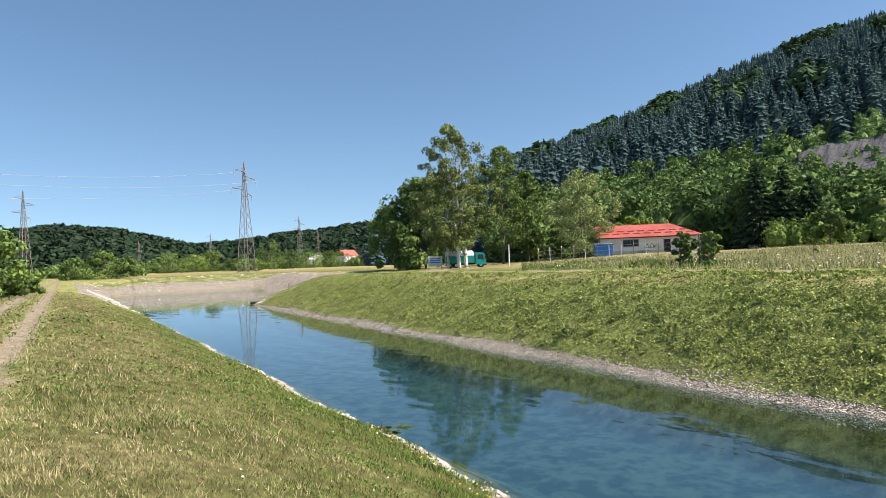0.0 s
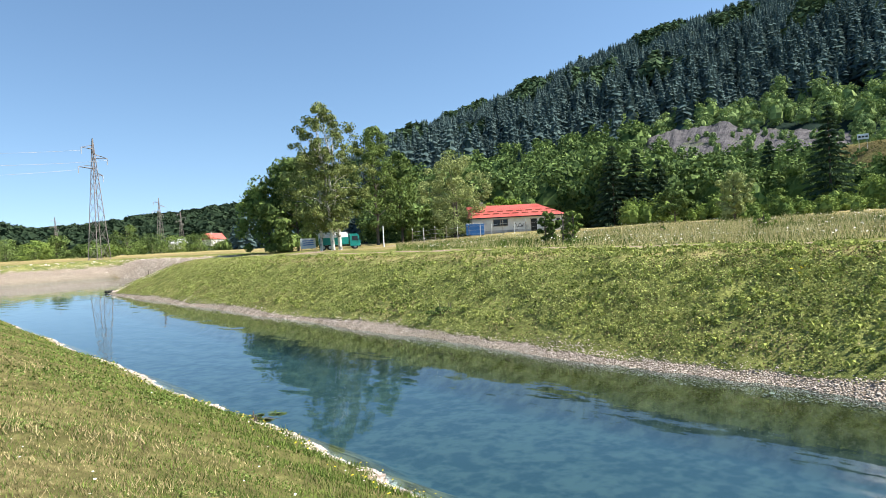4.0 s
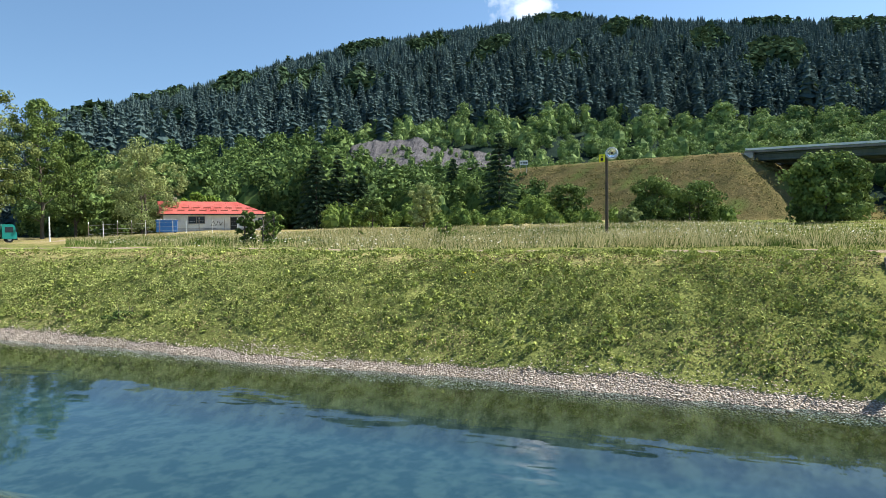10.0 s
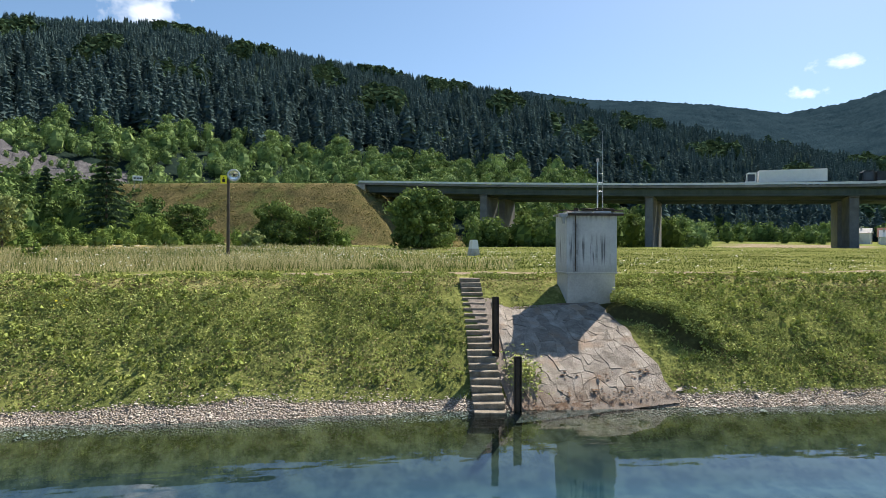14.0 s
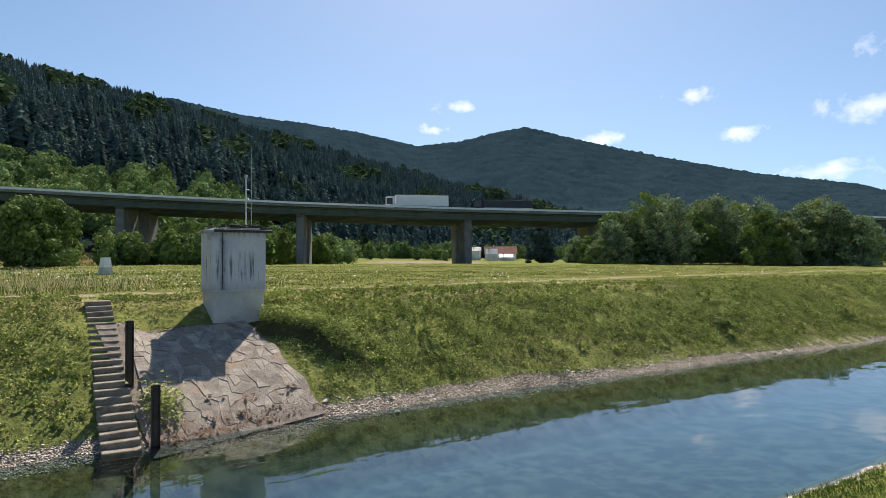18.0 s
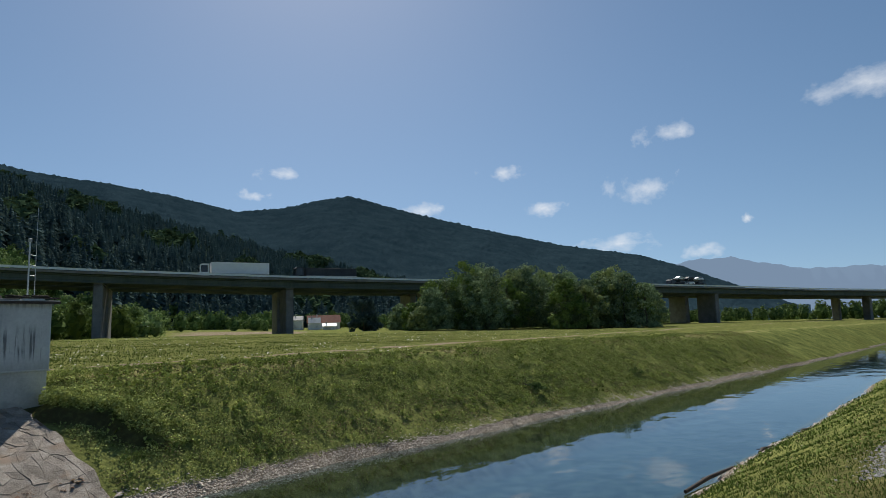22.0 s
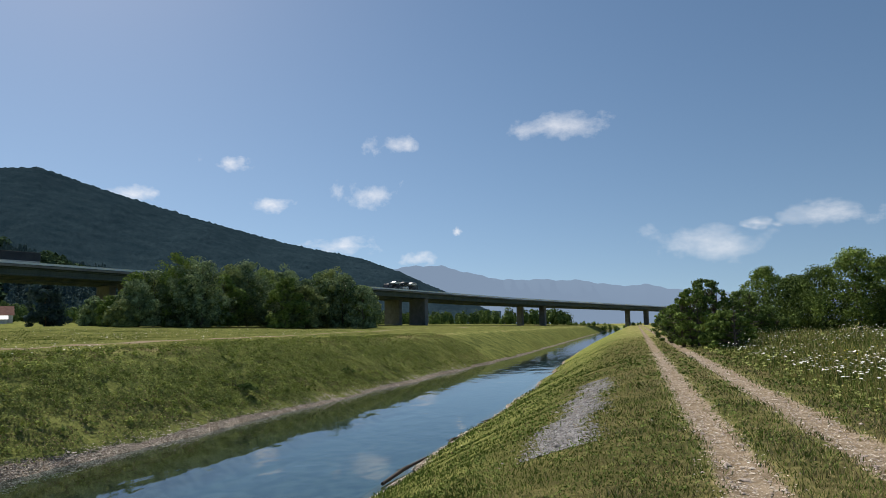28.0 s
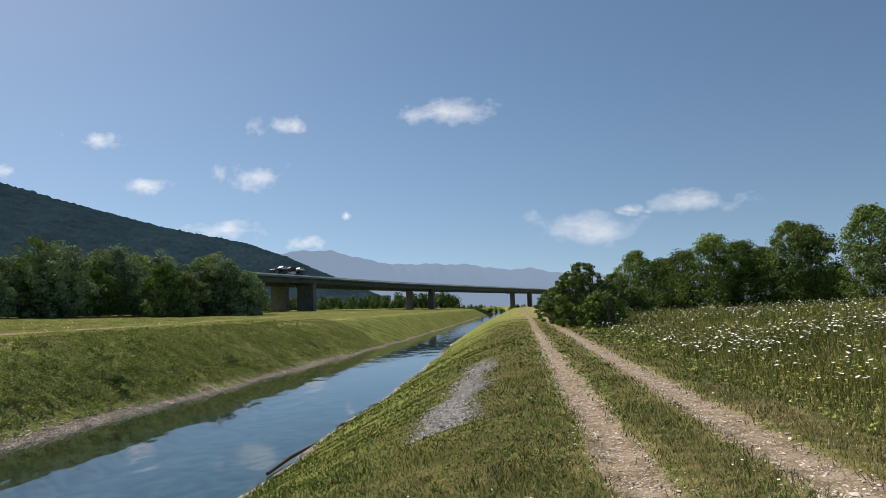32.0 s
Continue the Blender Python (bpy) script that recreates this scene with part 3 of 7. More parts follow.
def swept(k0, k1, step, profile):
    """A closed profile (across to the far side, up from the rail top) carried along the deck."""
    ks = np.linspace(k0, k1, max(2, int(round((k1 - k0) / step)) + 1))
    bm = bmesh.new()
    rings = []
    for k in ks:
        p, z = deck_at(k), deck_height(k)
        rings.append([bm.verts.new((p[0] + ACROSS[0] * a, p[1] + ACROSS[1] * a, z + u)) for a, u in profile])
    n = len(profile)
    for r0, r1 in zip(rings, rings[1:]):
        for j in range(n):
            bm.faces.new((r0[j], r0[(j + 1) % n], r1[(j + 1) % n], r1[j]))
    bm.faces.new(rings[0][::-1])
    bm.faces.new(rings[-1])
    bmesh.ops.recalc_face_normals(bm, faces=bm.faces)
    return bm


def rect(a0, u0, a1, u1):
    return [(a0, u0), (a1, u0), (a1, u1), (a0, u1)]


DECK_TURN = math.degrees(math.atan2(ALONG[1], ALONG[0]))
PIER_KS = [-78, -38.0, 4, 44, 84, 124, 163.5, 272, 440]


def on_deck(k, a, u=-0.95):
    """A pose on the carriageway, its x axis along the deck to the south."""
    p = deck_at(k) + ACROSS * a
    return pose(p[0], p[1], deck_height(k) + u, 0, 0, DECK_TURN)


def viaduct():
    v = thing("viaduct", pose(0, 0, 0), "long grey concrete motorway viaduct on wall piers crossing the valley", "bridge")
    for off in (0.0, 14.5):
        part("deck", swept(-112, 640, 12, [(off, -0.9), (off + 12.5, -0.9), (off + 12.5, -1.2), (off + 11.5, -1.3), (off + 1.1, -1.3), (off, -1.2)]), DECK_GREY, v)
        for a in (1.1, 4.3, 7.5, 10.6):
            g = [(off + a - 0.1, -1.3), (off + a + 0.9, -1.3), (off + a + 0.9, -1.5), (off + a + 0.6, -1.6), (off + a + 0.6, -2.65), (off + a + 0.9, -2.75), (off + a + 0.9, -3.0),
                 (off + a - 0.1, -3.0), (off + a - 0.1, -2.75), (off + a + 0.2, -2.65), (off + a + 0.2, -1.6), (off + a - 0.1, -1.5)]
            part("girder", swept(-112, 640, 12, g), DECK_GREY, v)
        part("kerb", swept(-112, 640, 12, rect(off - 0.08, -1.15, off + 0.4, -0.66)), PIER_GREY, v)
        part("guard_rail", swept(-112, 640, 12, rect(off + 0.30, -0.5, off + 0.40, -0.02)), RAIL_PALE, v, "galvanised steel guard rail")
    for k in np.arange(-110, 330, 4.0):
        m = on_deck(k, 0.42, -0.7)
        part("rail_post", boxed((-0.06, -0.05, 0), (0.06, 0.05, 0.62), 0, m), STEEL, v)
    for k in np.arange(-104, 250, 10.7):
        part("reflector_plate", boxed((-0.35, -0.05, 0.42), (0.35, 0.0, 0.64), 0.01, on_deck(k, 0.24, -0.7)), WHITE_PAINT, v)
    for k in PIER_KS:
        z = deck_height(k)
        skew = 125.0
        away = np.array([math.sin(radians(skew)), math.cos(radians(skew))])
        for off in (6.2, 21.2):
            p = deck_at(k) + ACROSS * 1.6 + away * (off - 1.6)
            base = float(ground(p[0], p[1])) - 0.6
            m = pose(p[0], p[1], 0, 0, 0, -skew)
            half = 4.6 if k < 200 else 1.8
            part("pier", boxed((-0.95, -half, base), (0.95, half, z - 3.3), 0.2, m), PIER_GREY, v, "flat concrete wall pier")
            part("pier_cap", boxed((-1.0, -4.9, z - 3.32), (1.0, 4.9, z - 2.98), 0.05, m), PIER_GREY, v)
    z = deck_height(-110)
    q = deck_at(-111.5) + ACROSS * 13.5
    part("abutment", boxed((-1.5, -13.6, z - 9), (1.5, 13.6, z - 1.0), 0.1, pose(q[0], q[1], 0, 0, 0, DECK_TURN)), CONCRETE, v, "concrete abutment wall")
    return v


WHITE_PAINT = varied("white_paint", (0.72, 0.72, 0.70), (0.82, 0.82, 0.80), 3.0, 0.5, 0.03, 0.003)
viaduct()


def embankment():
    """The dam that carries the road up to the viaduct, with its sloping end."""
    ks, offs = np.linspace(-250, -84, 84), np.linspace(-36, 60, 49)
    K, A = np.meshgrid(ks, offs)
    dk = np.maximum(K + 113, 0)
    da = np.maximum(np.maximum(-0.6 - A, A - 29), 0)
    d = np.hypot(dk, da)
    top = np.array([deck_height(k) for k in ks])[None] - 0.8
    X, Y = DECK_FROM[0] + ALONG[0] * K + ACROSS[0] * A, DECK_FROM[1] + ALONG[1] * K + ACROSS[1] * A
    Z = top - d / 1.45 + relief(X, Y, 0.35) * 0.3 * np.clip(d / 3, 0, 1)
    Z = np.maximum(Z, ground(X, Y) - 0.8)
    n = len(ks)
    i = (np.arange(len(offs) - 1)[:, None] * n + np.arange(n - 1)[None]).ravel()
    me = quick_mesh("embankment", np.stack([X, Y, Z], -1).reshape(-1, 3), np.stack([i, i + 1, i + 1 + n, i + n], -1), DRY_SLOPE, True)
    rng = np.random.default_rng(77)
    pick = rng.integers(0, Z.size, 5200)
    px, py, pz = X.ravel()[pick] + rng.normal(0, 1.0, 5200), Y.ravel()[pick] + rng.normal(0, 1.0, 5200), Z.ravel()[pick]
    keep = (d.ravel()[pick] > 0.5) & (pz > ground(px, py) + 0.2)
    c = np.stack([px, py, pz], -1)[keep]
    v = rng.normal(size=(len(c), 14, 3)) * np.array([0.7, 0.7, 0.35])
    q = (c[:, None] + np.abs(v) * np.array([0, 0, 1]) + v * np.array([1, 1, 0])).reshape(-1, 1, 3)
    tri = q + rng.normal(0, 0.17, (len(q), 3, 3))
    tagged(new("slope_tufts", quick_mesh("slope_tufts", tri.reshape(-1, 3), np.arange(len(q) * 3).reshape(-1, 3), STRAW_TUFT)), "dry grass tufts and weeds on the road embankment", "grass", kind="stuff")
    tagged(new("embankment", me), "dry grass embankment carrying the road to the bridge", "embankment", kind="structure")


STRAW_TUFT = foliage("slope_tuft_grass", (0.07, 0.09, 0.03), (0.27, 0.22, 0.10), 0.1, patch=0.22)
DRY_SLOPE = varied("dry_grass_slope", (0.09, 0.088, 0.036), (0.21, 0.165, 0.078), 0.22, 0.95, 1.0, 0.4, third=(0.13, 0.155, 0.05), spec=0.0)
embankment()


def rock_height(az, rho, spread=58.0):
    """The blasted slope's height between its foot and its brow."""
    top = np.interp(az, [-80, -78, -76.5, -73, -71.5, -68, -66.5, -62.5, -60.5, -59.5], [5.5, 5.7, 6.2, 7.0, 7.1, 7.5, 8.2, 8.0, 7.4, 6.5])
    f = np.clip((rho - 228) / spread, 0, 1)
    el = 5.4 + (top - 5.4) * f + (0.06 * np.sin(az * 1.3) + 0.05 * np.sin(az * 3.4 + 1) + 0.03 * np.sin(az * 9)) * f
    return EYE + rho * np.tan(np.radians(el))


def rock_cut():
    """Blasted rock face above the road."""
    az, rows = np.linspace(-59.5, -80, 260), 22
    V = []
    for f in np.linspace(0, 1, rows):
        wob = 1.6 * np.sin(az * 0.9 + 3 * f) + 0.9 * np.sin(az * 2.3 + 2 * np.sin(f * 9)) + 0.5 * np.sin(az * 6.1 + f * 5) + 0.35 * np.sin(az * 17 + f * 23)
        rho = 228 + 58 * f
        z = rock_height(az, rho)
        rho = rho + 1.2 * np.sin(f * 14 + 0.8 * np.sin(az * 2.1)) + 0.8 * wob
        V.append(np.stack([-rho * np.sin(np.radians(az)), rho * np.cos(np.radians(az)), z], -1))
    n = len(az)
    i = (np.arange(rows - 1)[:, None] * n + np.arange(n - 1)[None]).ravel()
    me = quick_mesh("rock_face", np.concatenate(V), np.stack([i, i + n, i + n + 1, i + 1], -1), ROCK, True)
    tagged(new("rock_face", me), "pale grey blasted limestone cutting above the road", "rock face", kind="structure")


ROCK = varied("limestone", (0.038, 0.037, 0.042), (0.105, 0.099, 0.104), 0.3, 0.95, 0.8, 0.6, third=(0.07, 0.085, 0.045), stretch=(0.6, 0.6, 1.6))
rock_cut()

# ---- trees and shrubs ----
def leaf_shell(centres, radii, per, size, rng, flat=0.8, droop=0.0, corners=3):
    """Leaf sprays lying on the skin of each clump, facing outward, so that a clump has a lit and a shaded side."""
    n = len(centres) * per
    v = rng.normal(size=(n, 3)) + np.array([0, 0, 0.2])
    v /= np.linalg.norm(v, axis=1)[:, None]
    r = np.repeat(radii, per)[:, None] * (1.12 - 0.55 * rng.uniform(0, 1, (n, 1)) ** 1.6)
    c = np.repeat(centres, per, 0) + v * r * np.array([1, 1, flat])
    nrm = v + 0.42 * rng.normal(size=(n, 3))
    u = np.cross(nrm, rng.normal(size=(n, 3)))
    u /= np.linalg.norm(u, axis=1)[:, None] + 1e-9
    u[:, 2] -= 0.5 * droop
    u /= np.linalg.norm(u, axis=1)[:, None]
    w = np.cross(nrm, u)
    w /= np.linalg.norm(w, axis=1)[:, None] + 1e-9
    s = size * rng.uniform(0.6, 1.35, (n, 1))
    if corners == 3:
        return np.stack([c - u * s * 0.55 - w * s * 0.28, c + w * s * 0.55, c + u * s * 0.6 - w * s * 0.2], 1).reshape(-1, 3)
    return np.stack([c - u * s * 0.6, c + w * s * 0.38, c + u * s * 0.6, c - w * s * 0.38], 1).reshape(-1, 3)


def quad_faces(nverts, corners=4):
    return np.arange(nverts, dtype=np.int32).reshape(-1, corners)


def crown_points(rng, n, height, low, width, shape):
    """Clump centres filling a crown; shape: exponent of its taper towards the top."""
    f = rng.uniform(0, 1, n)
    prof = np.sin(np.pi * np.clip(f * 0.86 + 0.12, 0, 1)) ** shape
    a = rng.uniform(0, 2 * np.pi, n)
    r = width * prof * np.sqrt(rng.uniform(0.15, 1, n)) * (1 + 0.28 * np.sin(2 * a + 5 * f) + 0.16 * np.sin(5 * a + 9 * f))
    return np.stack([r * np.cos(a), r * np.sin(a), low + (height - low) * f], -1)


def tree(name, x, y, height, width, low, label, leaf_mat, bark, seed, clumps=70, per=60, leaf=0.42, shape=0.7, stems=1, lean=(0, 0), droop=0.0, category="tree", group="", clump=1.0, base=None, limb=0.22):
    rng = np.random.default_rng(seed)
    z = float(ground(x, y)) - 0.05 if base is None else base
    t = thing(name, pose(x, y, z), label, category, group)
    pts = crown_points(rng, clumps, height - 0.4, low, width, shape)
    pts[:, :2] += np.array(lean) * (pts[:, 2:] / height)
    bm = bmesh.new()
    for s in range(stems):
        foot = Vector((rng.normal(0, 0.5 * (stems > 1)), rng.normal(0, 0.5 * (stems > 1)), -0.1))
        prev, r = foot, 0.012 * height + 0.05
        steps = 7
        spine = [prev]
        for k in range(1, steps + 1):
            f = k / steps
            q = Vector((lean[0] * f + foot.x + rng.normal(0, 0.02 * height * f), lean[1] * f + foot.y + rng.normal(0, 0.02 * height * f), height * 0.86 * f))
            tube(bm, prev, q, r * (1 - 0.85 * (f - 1 / steps)), r * (1 - 0.85 * f), 7)
            spine.append(q)
            prev = q
        for p in pts[s::stems][:: max(1, len(pts) // (26 * stems))]:
            e = Vector(p)
            start = min(spine[1:], key=lambda q: abs(q.z - e.z * 0.72))
            mid = (start + e) / 2 + Vector((0, 0, 0.12 * (e - start).length))
            tube(bm, start, mid, r * limb, r * limb * 0.6, 5)
            tube(bm, mid, e, r * limb * 0.6, r * 0.04, 5)
    part("trunk", bm, bark, t)
    radii = rng.uniform(0.55, 1.1, len(pts)) * width * 0.24 * clump
    corners = 3 if math.hypot(x, y) > 88 else 4
    v = leaf_shell(pts, radii, per, leaf, rng, 0.8, droop, corners)
    v[:, 2] = np.maximum(v[:, 2], 0.15)
    crown = new("crown", quick_mesh("crown", v, quad_faces(len(v), corners), leaf_mat))
    crown.parent = t
    return t


def at(az, rho):
    return polar(az, rho)


BIRCH_LEAF = foliage("birch_leaves", (0.072, 0.100, 0.034), (0.26, 0.305, 0.105))
DARK_LEAF = foliage("dark_leaves", (0.040, 0.073, 0.024), (0.18, 0.25, 0.072))
WILLOW_LEAF = foliage("willow_leaves", (0.14, 0.185, 0.07), (0.38, 0.43, 0.175))
GROVE_LEAF = foliage("grove_leaves", (0.066, 0.108, 0.054), (0.34, 0.43, 0.22))
FRESH_LEAF = foliage("fresh_leaves", (0.07, 0.13, 0.02), (0.24, 0.33, 0.06))
SHRUB_LEAF = foliage("shrub_leaves", (0.070, 0.12, 0.030), (0.26, 0.35, 0.09))
SLOPE_LEAF = foliage("slope_leaves", (0.056, 0.105, 0.040), (0.28, 0.38, 0.135), patch=0.09)

# the group beside the tanker
tree("birch_tree", *at(-32.6, 93), 21.2, 4.9, 3.0, "tall silver birch with a thin airy crown", BIRCH_LEAF, BIRCH_BARK, 11, 190, 95, 0.25, 0.75, 2, (-0.9, 0.9), 1.3, group="trees by the tanker", clump=0.72, limb=0.12)
tree("birch_tree", *at(-31.4, 94), 15.2, 4.8, 2.9, "silver birch with pale trunk and hanging twigs", BIRCH_LEAF, BIRCH_BARK, 12, 150, 95, 0.25, 0.7, 1, (0.4, 0.2), 1.3, group="trees by the tanker", clump=0.8, limb=0.14)
tree("alder_tree", *at(-29.4, 112), 15.5, 6.4, 0.6, "dense dark alder with foliage down to the grass", DARK_LEAF, BARK, 13, 120, 80, 0.55, 0.45, group="trees by the tanker", clump=1.1)
tree("alder_tree", *at(-27.0, 116), 11.5, 5.2, 0.4, "rounded dark alder at the edge of the group", SHRUB_LEAF, BARK, 14, 90, 80, 0.5, 0.45, group="trees by the tanker", clump=1.1)
tree("poplar_tree", *at(-36.4, 112), 20.5, 5.0, 3.0, "dark green poplar with an uneven open crown", DARK_LEAF, BARK, 15, 170, 95, 0.28, 0.7, 1, (-0.5, -0.8), 0.2, group="trees by the tanker", clump=0.8)
tree("poplar_tree", *at(-38.6, 122), 17.5, 4.4, 3.0, "slender dark poplar behind the path", DARK_LEAF, BARK, 16, 80, 70, 0.5, 0.7, group="trees by the tanker")
tree("willow_tree", *at(-43.4, 112), 15.0, 5.2, 1.2, "grey-green willow with drooping twigs", WILLOW_LEAF, BARK, 17, 160, 95, 0.25, 0.6, 2, (0, 0), 1.2, clump=0.85)
tree("dark_shrub", *at(-41.3, 120), 6.0, 3.6, 0.5, "dark bushy tree below the willow", DARK_LEAF, BARK, 18, 50, 70, 0.45, 0.5, category="shrub")
for az, rho, h, w, sd in ((-51.6, 47.5, 2.8, 0.62, 21), (-53.6, 46.5, 2.7, 0.66, 22)):
    tree("hawthorn_bush", *at(az, rho), h, w, 0.15, "leafy green bush standing at the meadow's edge", DARK_LEAF if sd == 21 else SHRUB_LEAF, BARK, sd, 60, 70, 0.14, 0.45, 3, category="bush", group="bushes before the house", clump=1.3)
tree("walnut_tree", *at(-47.6, 138), 8.5, 4.2, 1.0, "yellow-green walnut tree behind the red roof", FRESH_LEAF, BARK, 23, 60, 70, 0.5, 0.5)
tree("apple_tree", *at(-62.3, 92), 5.0, 2.3, 1.2, "small dark fruit tree in the dry meadow", DARK_LEAF, BARK, 24, 50, 70, 0.28, 0.55)
tree("pear_tree", *at(-66.9, 84), 6.4, 2.2, 1.0, "pale green young tree in the meadow", WILLOW_LEAF, BARK, 25, 60, 70, 0.28, 0.6)
tree("bramble_bush", *at(-68.9, 54), 1.5, 0.75, 0.05, "low bramble bush in tall grass", SHRUB_LEAF, BARK, 26, 25, 60, 0.13, 0.5, 3, category="bush")
tree("bramble_bush", *at(-61.2, 56), 1.2, 0.3, 0.05, "thin dark shrub in tall grass", SHRUB_LEAF, BARK, 27, 16, 50, 0.11, 0.5, 2, category="bush")
tree("field_maple", *at(-99.6, 92), 8.4, 4.3, 0.3, "round dense maple before the viaduct", DARK_LEAF, BARK, 28, 130, 90, 0.42, 0.42, clump=1.1)
for az, rho, h, w, sd in ((-90.1, 104, 6.0, 4.2, 31), (-87.0, 102, 6.6, 4.2, 32), (-84.9, 92, 2.4, 1.5, 33), (-79.7, 118, 7.0, 3.4, 34)):
    tree("thicket_bush", *at(az, rho), h, w, 0.2, "dense dark green thicket below the embankment", WILLOW_LEAF if sd == 33 else DARK_LEAF, BARK, sd, 70, 70, 0.4, 0.4, 2, category="bush", group="thickets below the road", clump=1.2)

# grove before the viaduct
rng = np.random.default_rng(40)
for i in range(40):
    f = i / 39
    az = -143.9 - 22.0 * f + rng.normal(0, 0.4)
    rho = 138 + rng.uniform(-10, 14) + 12 * f
    h = np.interp(f, [0, 0.1, 0.2, 0.35, 0.5, 0.62, 0.75, 0.88, 1], [5, 7.2, 13.4, 15.6, 14.6, 14.2, 13.2, 12.8, 11.0]) * rng.uniform(0.68, 1.1)
    tree("willow_tree", *at(az, rho), h, 0.30 * h + 1.0, 0.1, "grove tree with grey-green leaves down to the ground", (GROVE_LEAF, GROVE_LEAF, SHRUB_LEAF, GROVE_LEAF, WILLOW_LEAF)[i % 5], BARK, 400 + i, 80, 64, 0.38, 0.6, group="grove before the viaduct", clump=1.1)
tree("cypress_tree", *at(-140.9, 235), 14, 5.2, 0.2, "very dark dense round evergreen", CONIFER, BARK, 44, 90, 70, 0.8, 0.4, clump=1.2)

# hedge and trees beyond the track
for i, (az, rho, h, w) in enumerate(((167.2, 56, 3.4, 1.5), (166.0, 47, 4.2, 1.7), (164.9, 48, 4.9, 1.9), (163.6, 42, 2.6, 1.4), (162.2, 56, 4.3, 2.0), (167.6, 84, 4.0, 2.0), (160.6, 58, 3.0, 1.8))):
    tree("hedge_bush", *at(az, rho), h, w, 0.1, "leafy hazel bush growing beside the dirt track", SHRUB_LEAF if i % 2 else DARK_LEAF, BARK, 50 + i, 150, 46, 0.15, 0.5, 4, category="bush", group="bushes beside the track", clump=0.62)
for i, (az, rho, h, w) in enumerate(((160.4, 78, 8.4, 2.4), (158.3, 76, 7.0, 2.6), (156.6, 74, 7.8, 2.7), (154.2, 72, 9.3, 2.9), (152.2, 74, 8.6, 2.7), (150.6, 78, 8.0, 2.4), (148.6, 72, 10.4, 2.3), (147.3, 70, 9.6, 2.3), (145.9, 80, 5.2, 2.4), (143.3, 66, 10.6, 2.4), (141.0, 62, 9.5, 2.6), (138, 64, 9.0, 2.8))):
    tree("ash_tree", *at(az, rho), h * 0.87, w * 1.08, 0.4, "dark leafy tree with an uneven crown beyond the meadow", DARK_LEAF if i % 3 else SHRUB_LEAF, BARK, 70 + i, 260, 56, 0.165, 0.62, group="trees beyond the meadow", clump=0.95)
# small shrubs on the banks
for x, y, h, sd in ((22.4, 25.2, 0.8, 90), (16.7, -36.9, 0.85, 91), (14.2, -50.5, 0.85, 92), (7.9, 16.6, 0.4, 93)):
    tree("bank_shrub", x, y, h, 0.62, 0.02, "small dark scrub plant on the pebble bank", DARK_LEAF, BARK, sd, 22, 60, 0.085, 0.45, 3, category="shrub", group="scrub on the banks", clump=1.2)
# basin shore and far meadow in the north
for i, (az, rho, h, w) in enumerate(((4.6, 62, 6.0, 2.6), (2.6, 66, 2.2, 1.6), (-1.0, 190, 5.5, 4.5), (-3.0, 195, 7.0, 5.0), (-4.6, 192, 5.0, 4.0), (-7.6, 300, 9, 6), (-9.5, 290, 7, 6), (-10.9, 295, 9, 6), (-12.6, 260, 5, 5), (-14.2, 230, 4, 4.5), (-15.8, 300, 13, 6), (-17.6, 320, 9, 7), (-19.4, 330, 8, 7), (-21.3, 340, 9, 8))):
    tree("willow_shrub", *at(az, rho), h, w, 0.2, "bushy willow scrub at the meadow's edge", DARK_LEAF if i % 3 else SHRUB_LEAF, BARK, 110 + i, 45, 60, 0.5 if rho > 100 else 0.3, 0.42, category="shrub", group="scrub in the north meadow", clump=1.25)


SPRUCE_LEAF = foliage("spruce_needles", (0.030, 0.056, 0.034), (0.085, 0.13, 0.07), 0.0)


def spruce(x, y, height, width, seed, label, base=None):
    rng = np.random.default_rng(seed)
    z = float(ground(x, y)) - 0.1 if base is None else base
    t = thing("spruce_tree", pose(x, y, z), label, "tree", "single spruces")
    part("trunk", tube(bmesh.new(), (0, 0, 0), (0, 0, height * 0.97), 0.016 * height, 0.02, 7), BARK, t)
    n = 9000
    f = rng.uniform(0, 1, n) ** 1.35
    tier = np.floor(f * 17) / 17
    a = rng.uniform(0, 6.28, n)
    r = width * (1 - tier) ** 0.85 * np.sqrt(rng.uniform(0.1, 1, n)) * (0.85 + 0.25 * np.sin(7 * a + tier * 40))
    c = np.stack([r * np.cos(a), r * np.sin(a), height * (0.05 + 0.95 * tier) - 0.25 * r + rng.normal(0, 0.12, n)], -1)
    u = np.stack([np.cos(a), np.sin(a), -0.45 + rng.normal(0, 0.2, n)], -1)
    w = np.cross(u, rng.normal(size=(n, 3)))
    w /= np.linalg.norm(w, axis=1)[:, None]
    s = 0.5 * rng.uniform(0.6, 1.3, (n, 1))
    v = np.stack([c - u * s * 0.7, c + w * s * 0.3, c + u * s * 0.7, c - w * s * 0.3], 1).reshape(-1, 3)
    crown = new("crown", quick_mesh("crown", v, quad_faces(len(v)), SPRUCE_LEAF))
    crown.parent = t


for az, rho, h, w, sd in ((-73.7, 128, 19.0, 5.2, 1), (-57.4, 132, 17.0, 5.0, 2), (-59.3, 133, 16.0, 4.6, 3), (-61.1, 134, 13.5, 4.6, 4), (-69.6, 150, 16.0, 4.4, 5), (-71.5, 152, 11.5, 4.0, 6)):
    spruce(*at(az, rho), h, w, sd, "dark pointed spruce before the broadleaf wood")


